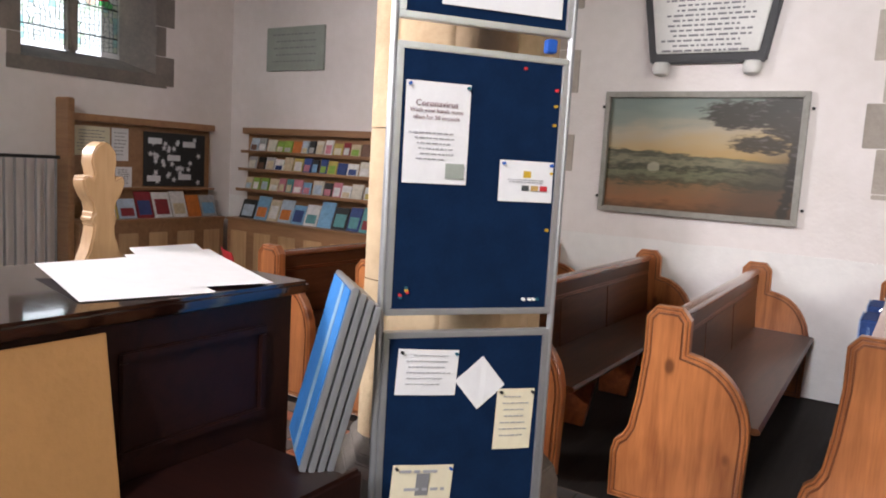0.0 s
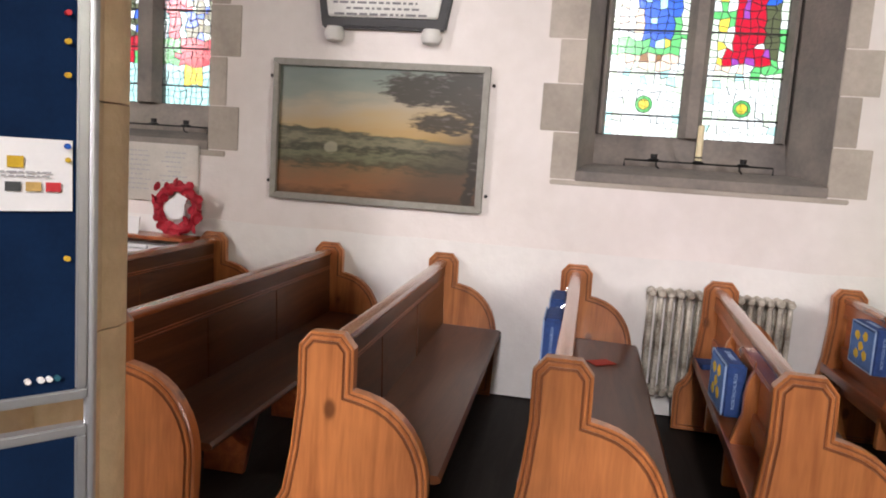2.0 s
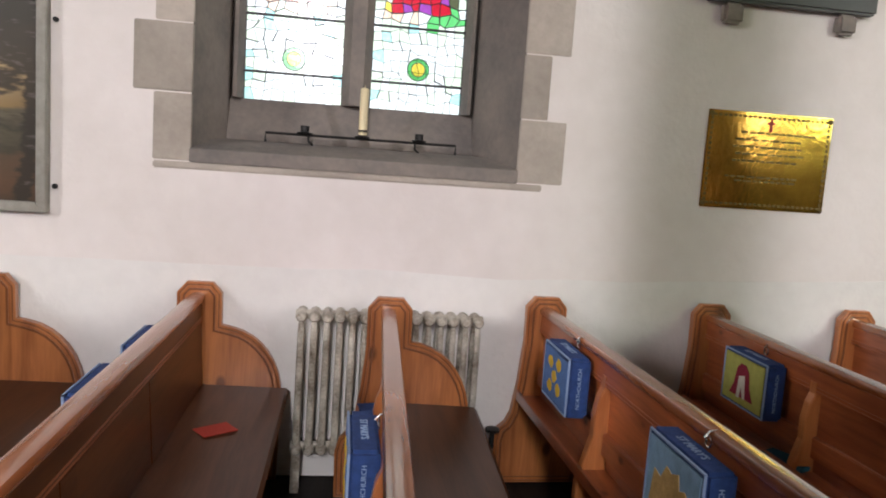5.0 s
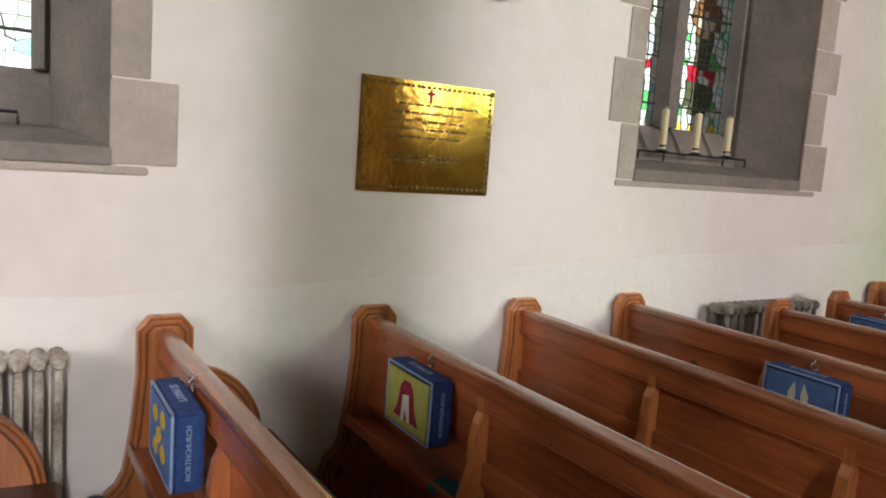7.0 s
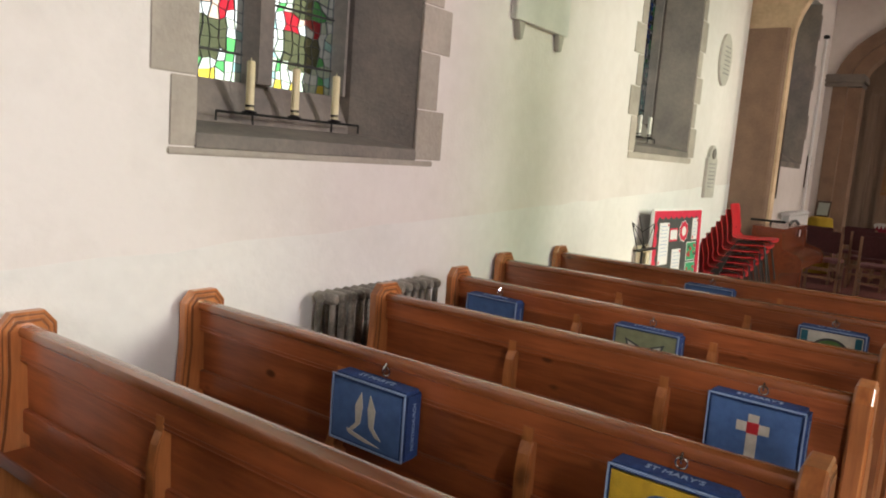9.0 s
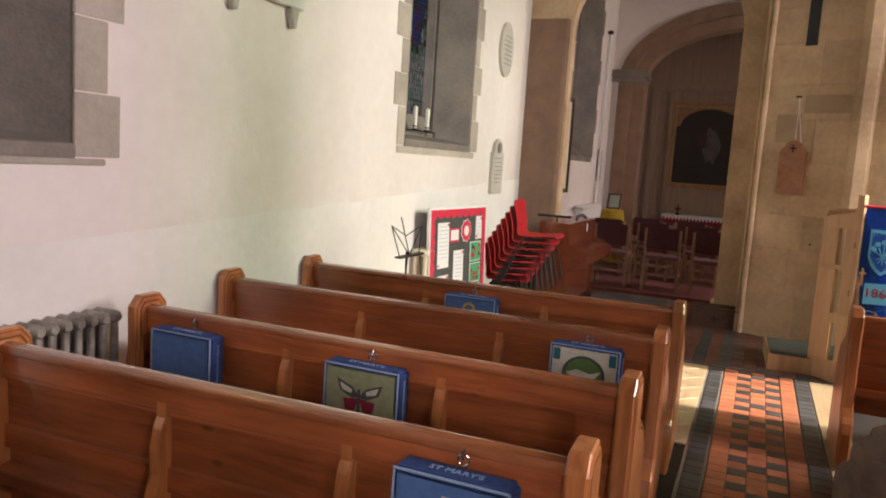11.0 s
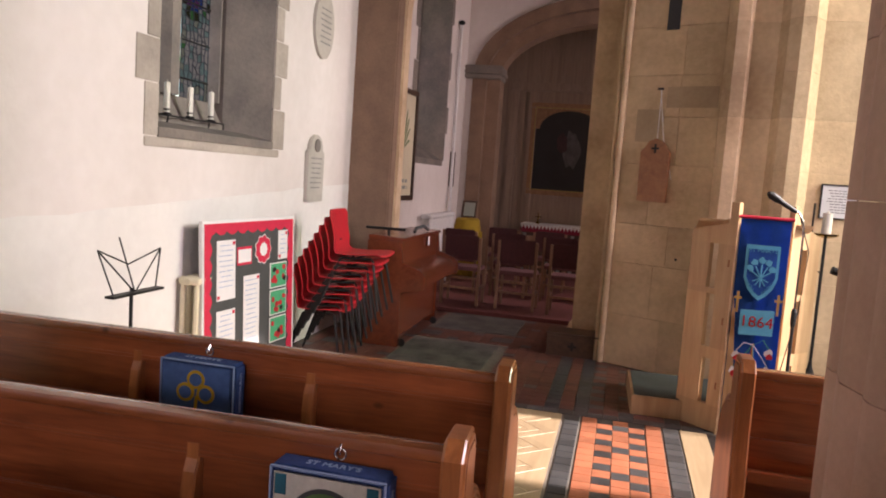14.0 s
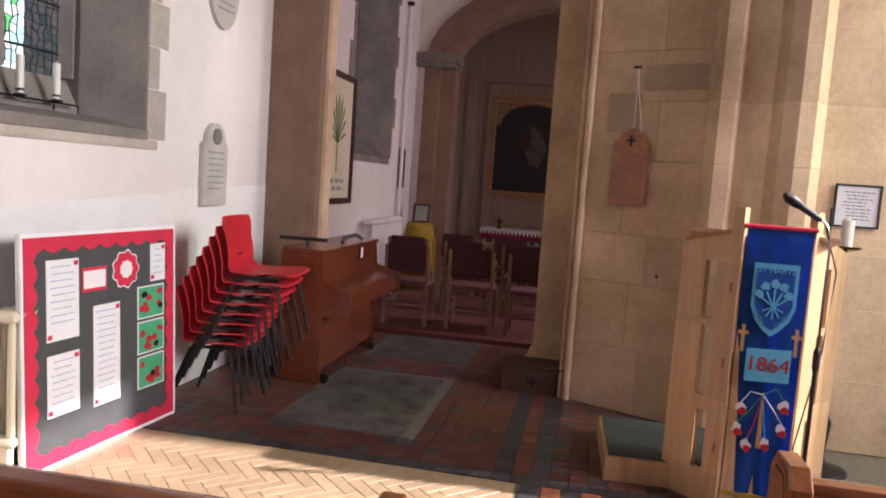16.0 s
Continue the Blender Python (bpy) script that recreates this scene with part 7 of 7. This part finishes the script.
for s in (-1, 1):
    bm = bmesh.new()
    prism(bm, [(0, 0.004), (s * 0.05, 0.022), (s * 0.15, 0.018), (s * 0.16, 0.004)][::s], "x", -0.1, 0.1)
    part("page_block", bm, PAPER, ob)

ban = thing("banner", (10.08, 2.38, 0.12), "blue church banner with appliqued crest and date", "banner")
ban.matrix_basis = pose(10.075, 2.385, 0.1, 0, 0, -90 - 5)
bm = bmesh.new()
N, M = 14, 12
g = [[bm.verts.new((-0.155 + 0.31 * i / N, 0.007 * math.sin(i * 1.1 + k * 0.15) * (1 - 0.5 * k / M) + 0.02 * (1 - k / M), 1.4 * k / M)) for k in range(M + 1)] for i in range(N + 1)]
for i in range(N):
    for k in range(M):
        bm.faces.new((g[i][k], g[i + 1][k], g[i + 1][k + 1], g[i][k + 1]))
bmesh.ops.solidify(bm, geom=bm.faces[:], thickness=0.004)
part("cloth", bm, BANNER_BLUE, ban, smooth=True)


def applique(name, mat, pts, y=-0.011, parent=None, label=""):
    bm = bmesh.new()
    prism(bm, pts, "y", y - 0.002, y)
    return part(name, bm, mat, parent or ban, label)


crest_pts = [(-0.105, 1.22), (0.105, 1.22), (0.105, 1.0), (0.08, 0.93), (0.04, 0.88), (0.0, 0.85), (-0.04, 0.88), (-0.08, 0.93), (-0.105, 1.0)]
crest = applique("crest", SKY_BLUE, crest_pts, label="pale blue shield")
bm = bmesh.new()
prism(bm, [(x * 0.84, 1.045 + (z - 1.045) * 0.84) for x, z in crest_pts], "y", -0.0155, -0.0135)
part("crest_field", bm, BANNER_BLUE, crest)
for k in range(5):
    a = radians(90 + (k - 2) * 38)
    bm = bmesh.new()
    tube(bm, [(0.0, -0.017, 1.0), (0.06 * math.cos(a), -0.017, 1.03 + 0.06 * math.sin(a))], 0.005, 6)
    tube(bm, [(0.0, -0.017, 1.0), (-0.05 * math.cos(a), -0.017, 0.99 - 0.05 * math.sin(a))], 0.004, 6)
    part("stem", bm, SKY_BLUE, crest)
    bm = bmesh.new()
    prism(bm, blob(0.07 * math.cos(a), 1.045 + 0.075 * math.sin(a), 0.022, 0.022, 9, 0.25, k), "y", -0.018, -0.0157)
    part("flower", bm, SKY_BLUE, crest)
letters("crest_lettering", "ST MARYS", 0.04, SKY_BLUE, ban, pose(0, -0.0165, 1.185, 90), 0.001)
letters("crest_lettering", "NORTH", 0.028, SKY_BLUE, ban, pose(-0.07, -0.0165, 0.955, 90, 55, 0), 0.001)
letters("crest_lettering", "CHURCH", 0.028, SKY_BLUE, ban, pose(0.055, -0.0165, 0.94, 90, -52, 0), 0.001)
date = applique("date_panel", SKY_BLUE, [(-0.1, 0.61), (0.11, 0.62), (0.11, 0.79), (-0.1, 0.78)], -0.013)
letters("date_lettering", "1864", 0.105, RED, date, pose(0.005, -0.0165, 0.702, 90), 0.0015, "red appliqued figures")
for sx in (-0.125, 0.125):
    cr = applique("gold_cross", SAND, [(sx - 0.008, 0.76), (sx + 0.008, 0.76), (sx + 0.008, 0.9), (sx - 0.008, 0.9)])
    applique("cross_arm", SAND, [(sx - 0.024, 0.85), (sx + 0.024, 0.85), (sx + 0.024, 0.867), (sx - 0.024, 0.867)], -0.0135, cr)
applique("maypole", SAND, [(-0.012, 0.27), (0.012, 0.27), (0.004, 0.56), (-0.004, 0.56)], -0.02)
for k, (u, v) in enumerate([(-0.1, 0.45), (-0.11, 0.34), (-0.06, 0.26), (0.03, 0.28), (0.1, 0.36), (0.1, 0.48)]):
    bm = bmesh.new()
    tube(bm, [(0.0, -0.022, 0.55), (u * 0.6, -0.024, v + 0.11), (u, -0.022, v + 0.05)], 0.0025, 5)
    part("ribbon", bm, (PAPER, GREEN_CARD, RED, SKY_BLUE)[k % 4], ban)
    applique("white_patch", PAPER, blob(u, v + 0.02, 0.024, 0.03, 9, 0.3, k), -0.02)
    applique("red_patch", RED, blob(u + 0.006, v, 0.022, 0.02, 8, 0.3, k + 5), -0.0225)
bm = bmesh.new()
tube(bm, [(-0.17, 0.0, 1.4), (0.17, 0.0, 1.4)], 0.011, 8)
part("rod", bm, PINK_CARD, ban)
boxpart("hem", (-0.157, 0.157, 0.012, 0.028, -0.012, 0.008), YELLOW_CLOTH, ban)


def microphone_stand(x, y, top, reach, label):
    root = thing("microphone_stand", (x, y, 0), label, "microphone stand")
    bm = bmesh.new()
    tube(bm, [(0, 0, 0.0), (0, 0, 0.85)], 0.011, 10)
    part("lower_pole", bm, IRON, root)
    bm = bmesh.new()
    pts = [(0, 0, 0.85), (0, 0, top - 0.15)] + [(reach[0] * (1 - math.cos(a)), reach[1] * (1 - math.cos(a)), top - 0.15 + 0.15 * math.sin(a)) for a in [math.pi / 2 * i / 6 for i in range(1, 7)]]
    tube(bm, pts, 0.007, 8)
    part("gooseneck", bm, CHROME if reach != (0, 0) else IRON, root, smooth=True)
    bm = bmesh.new()
    lathe(bm, [(0.014, 0.8), (0.018, 0.82), (0.018, 0.9), (0.012, 0.92)], 10)
    part("clutch", bm, IRON, root)
    for a in (20, 140, 260):
        bm = bmesh.new()
        tube(bm, [(0, 0, 0.06), (0.25 * math.cos(radians(a)), 0.25 * math.sin(radians(a)), 0.0)], 0.009, 6)
        part("foot", bm, IRON, root)
    return root


m1 = microphone_stand(10.05, 2.16, 1.56, (-0.02, 0.07), "chrome gooseneck microphone stand beside the lectern")
bm = bmesh.new()
lathe(bm, [(0.012, 0), (0.016, 0.03), (0.018, 0.13), (0.026, 0.16), (0.026, 0.21), (0.014, 0.235)], 14)
part("microphone", bm, IRON, m1, "black microphone", smooth=True, m=pose(-0.02, 0.06, 1.555, -62, 0, 20))
bm = bmesh.new()
tube(bm, [(-0.01, 0.03, 1.52), (0.02, -0.05, 1.3), (0.03, -0.03, 0.9), (0.0, 0.06, 0.4), (0.03, 0.03, 0.02)], 0.004, 6)
part("cable", bm, IRON, m1)
m2 = microphone_stand(8.82, 2.24, 1.2, (0, 0), "black microphone stand behind the front pew")
boxpart("clip", (-0.03, 0.03, -0.015, 0.015, 1.2, 1.27), IRON, m2, bevel=0.006)
bm = bmesh.new()
tube(bm, [(0, 0.05, 1.3), (0, -0.07, 1.26)], 0.02, 10)
part("clip_jaw", bm, IRON, m2)

cs = thing("candle_stand", (10.95, 1.8, 0), "tall black iron candle stand with a white candle", "candle stand")
bm = bmesh.new()
lathe(bm, [(0.16, -0.012), (0.15, 0.015), (0.03, 0.04), (0.02, 0.1), (0.04, 0.3), (0.018, 0.36), (0.014, 0.4)], 14)
part("base", bm, IRON, cs, smooth=True)
bm = bmesh.new()
tube(bm, [(0, 0, 0.4), (0, 0, 1.36)], 0.012, 8)
part("pole", bm, IRON, cs)
bm = bmesh.new()
lathe(bm, [(0.02, 1.36), (0.085, 1.38), (0.09, 1.395), (0.03, 1.395)], 16)
part("drip_pan", bm, BRASS, cs)
bm = bmesh.new()
lathe(bm, [(0.035, 1.396), (0.035, 1.55), (0.01, 1.555), (0.004, 1.57)], 14)
part("candle", bm, WHITE_WAX, cs, "white wax candle", smooth=True)
bm = bmesh.new()
tube(bm, [(0, 0, 1.1), (0, 0.1, 1.1), (0, 0.1, 1.62)], 0.008, 6)
part("side_arm", bm, IRON, cs)


# ---- floors in pieces ----
def tile_mesh(sx, sy, mat, name):
    bm = bmesh.new()
    h, b = 0.012, 0.003
    lo = [bm.verts.new(p) for p in ((-sx / 2, -sy / 2, -h), (sx / 2, -sy / 2, -h), (sx / 2, sy / 2, -h), (-sx / 2, sy / 2, -h))]
    md = [bm.verts.new((v.co.x, v.co.y, -b)) for v in lo]
    hi = [bm.verts.new((v.co.x * (1 - 2 * b / sx), v.co.y * (1 - 2 * b / sy), 0)) for v in lo]
    for a, c in ((lo, md), (md, hi)):
        for i in range(4):
            bm.faces.new((a[i], a[(i + 1) % 4], c[(i + 1) % 4], c[i]))
    bm.faces.new(hi)
    me = bpy.data.meshes.new(name)
    bm.to_mesh(me)
    bm.free()
    me.materials.append(mat)
    return me


frng = random.Random(8)
T = 0.107
aisle = thing("floor_aisle", (0, 0, 0), "red and black clay tile walk between the pews", "floor", kind="structure")
tiled = thing("floor_tiled", (0, 0, 0), "dark red and black tiled floor before the chapel", "floor", kind="structure")
parquet = thing("floor_parquet", (0, 0, 0), "pale herringbone wood-block floor", "floor", kind="structure")
boxpart("bedding", (-4.0, 10.06, 2.74, 3.6, -0.0119, -0.0075), GROUT, aisle)
boxpart("bedding", (10.06, 13.44, 1.2, NORTH - 0.002, -0.0119, -0.0074), GROUT, tiled)
small = {(m.name): tile_mesh(T - 0.004, T - 0.004, m, "tile_" + m.name) for m in (TILE_RED, TILE_BLACK, TILE_RED_SHADE)}
rows_x = [(10.055 - T * (k + 0.5)) for k in range(120)]
cols_y = [3.525, 3.405, 3.3, 3.193, 3.087, 2.975, 2.86]


def aisle_black(r, c):
    if c in (0, 6):
        return True
    if c in (2, 4):
        return r % 4 in (0, 2)
    return c == 3 and r % 4 == 1


def add_tile(me, parent, x, y, z, rz=0.0):
    o = new("tile", me)
    o.parent = parent
    o.matrix_basis = pose(x, y, z, frng.uniform(-0.25, 0.25), frng.uniform(-0.25, 0.25), rz + frng.uniform(-0.4, 0.4))


def far_tiles(spots, mat, parent, name):
    """The tiles that lie further off, as one mesh."""
    vs, fs = [], []
    for x, y in spots:
        h = T / 2 - 0.0025
        n = len(vs)
        zt = frng.uniform(-0.001, 0.0008)
        vs += [(x + sx * h, y + sy * h, z) for z in (-0.0119, zt) for sx, sy in ((-1, -1), (1, -1), (1, 1), (-1, 1))]
        fs += [(n + 4, n + 5, n + 6, n + 7)] + [(n + i, n + (i + 1) % 4, n + 4 + (i + 1) % 4, n + 4 + i) for i in range(4)]
    me = bpy.data.meshes.new(name)
    me.from_pydata(vs, [], fs)
    me.materials.append(mat)
    o = new(name, me)
    o.parent = parent
    tagged(o, kind="stuff")


far = {True: [], False: []}
for r, x in enumerate(rows_x):
    for c, y in enumerate(cols_y):
        k = aisle_black(r, c)
        if x > 6.6:
            add_tile(small["black_tile" if k else "red_tile"], aisle, x, y, 0.0)
        elif x > -3.9:
            far[k].append((x, y))
for k in (True, False):
    far_tiles(far[k], TILE_BLACK if k else TILE_RED, aisle, "far_tiles")
SLAB = (10.5, 11.9, 4.37, 5.22)
far = {True: [], False: []}
y = 2.62
cols2 = []
while y < NORTH - 0.06:
    cols2.append(y)
    y += T
for r in range(31):
    x = 10.06 + T * (r + 0.5)
    for c, y in enumerate(cols2):
        if SLAB[0] - 0.05 < x < SLAB[1] + 0.05 and SLAB[2] - 0.05 < y < SLAB[3] + 0.05:
            continue
        if 12.45 < x < 13.5 and 4.25 < y < 5.2:
            continue
        if (x > 11.4 and y < 2.6 + (x - 11.4) * 2.2 and y < 3.4) or (x > 12.2 and (y < 3.7 or y > 5.6)):
            continue
        k = r == 0 or abs(y - 3.72) < 0.055 or abs(y - 3.51) < 0.055
        if not k and y > 3.8:
            k = (r % 8 in (3, 4) and c % 7 in (2, 3)) or (r % 8 == 1 and c % 7 == 4) or (r % 8 == 6 and c % 7 == 1) or (r % 8 == 5 and c % 7 == 5) or (r % 8 == 2 and c % 7 == 0)
        elif not k and y < 3.4:
            k = (c % 3 == 1 and r % 4 in (0, 2)) or (c % 3 == 2 and r % 4 == 1)
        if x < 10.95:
            add_tile(small["black_tile" if k else "shaded_red_tile"], tiled, x, y, 0.0)
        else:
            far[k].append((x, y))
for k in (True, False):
    far_tiles(far[k], TILE_BLACK if k else TILE_RED_SHADE, tiled, "far_tiles")
sl = boxpart("ledger_slab", (SLAB[0], SLAB[1], SLAB[2], SLAB[3], -0.011, 0.001), SLATE, tiled, "grey worn ledger stone", bevel=0.004)
boxpart("ledger_slab", (12.48, 13.42, 4.3, 5.18, -0.011, 0.0), SLATE, tiled, "grey worn ledger stone", bevel=0.004)

# herringbone blocks
BL, BWD = 0.228, 0.076
bmesh_long = tile_mesh(BL - 0.0015, BWD - 0.0015, PARQUET, "wood_block")
PQ = (7.95, 10.055, 3.6, NORTH - 0.01)
boxpart("bedding", (PQ[0], PQ[1], PQ[2], PQ[3], -0.0119, -0.004), PARQUET, parquet)
boxpart("margin_board", (6.6, 10.055, 2.62, 2.795, -0.0118, -0.001), PARQUET, parquet)
joined_v, joined_f = [], []
count = 0
ca, sa = math.cos(radians(45)), math.sin(radians(45))
for i in range(-60, 60):
    for j in range(-24, 24):
        for kind in (0, 1):
            if kind == 0:
                u, v = i * BWD + j * 2 * BL + BL / 2, i * BWD + BWD / 2
            else:
                u, v = i * BWD + j * 2 * BL + BL + BWD / 2, i * BWD + BWD - BL / 2
            x, y = 9.0 + ca * u - sa * v, 4.9 + sa * u + ca * v
            if PQ[0] + 0.1 < x < PQ[1] - 0.08 and PQ[2] + 0.08 < y < PQ[3] - 0.08 and count < 420:
                o = new("wood_block", bmesh_long)
                o.parent = parquet
                o.matrix_basis = pose(x, y, 0.0005 * kind - 0.0006, 0, 0, 45 + 90 * kind)
                count += 1
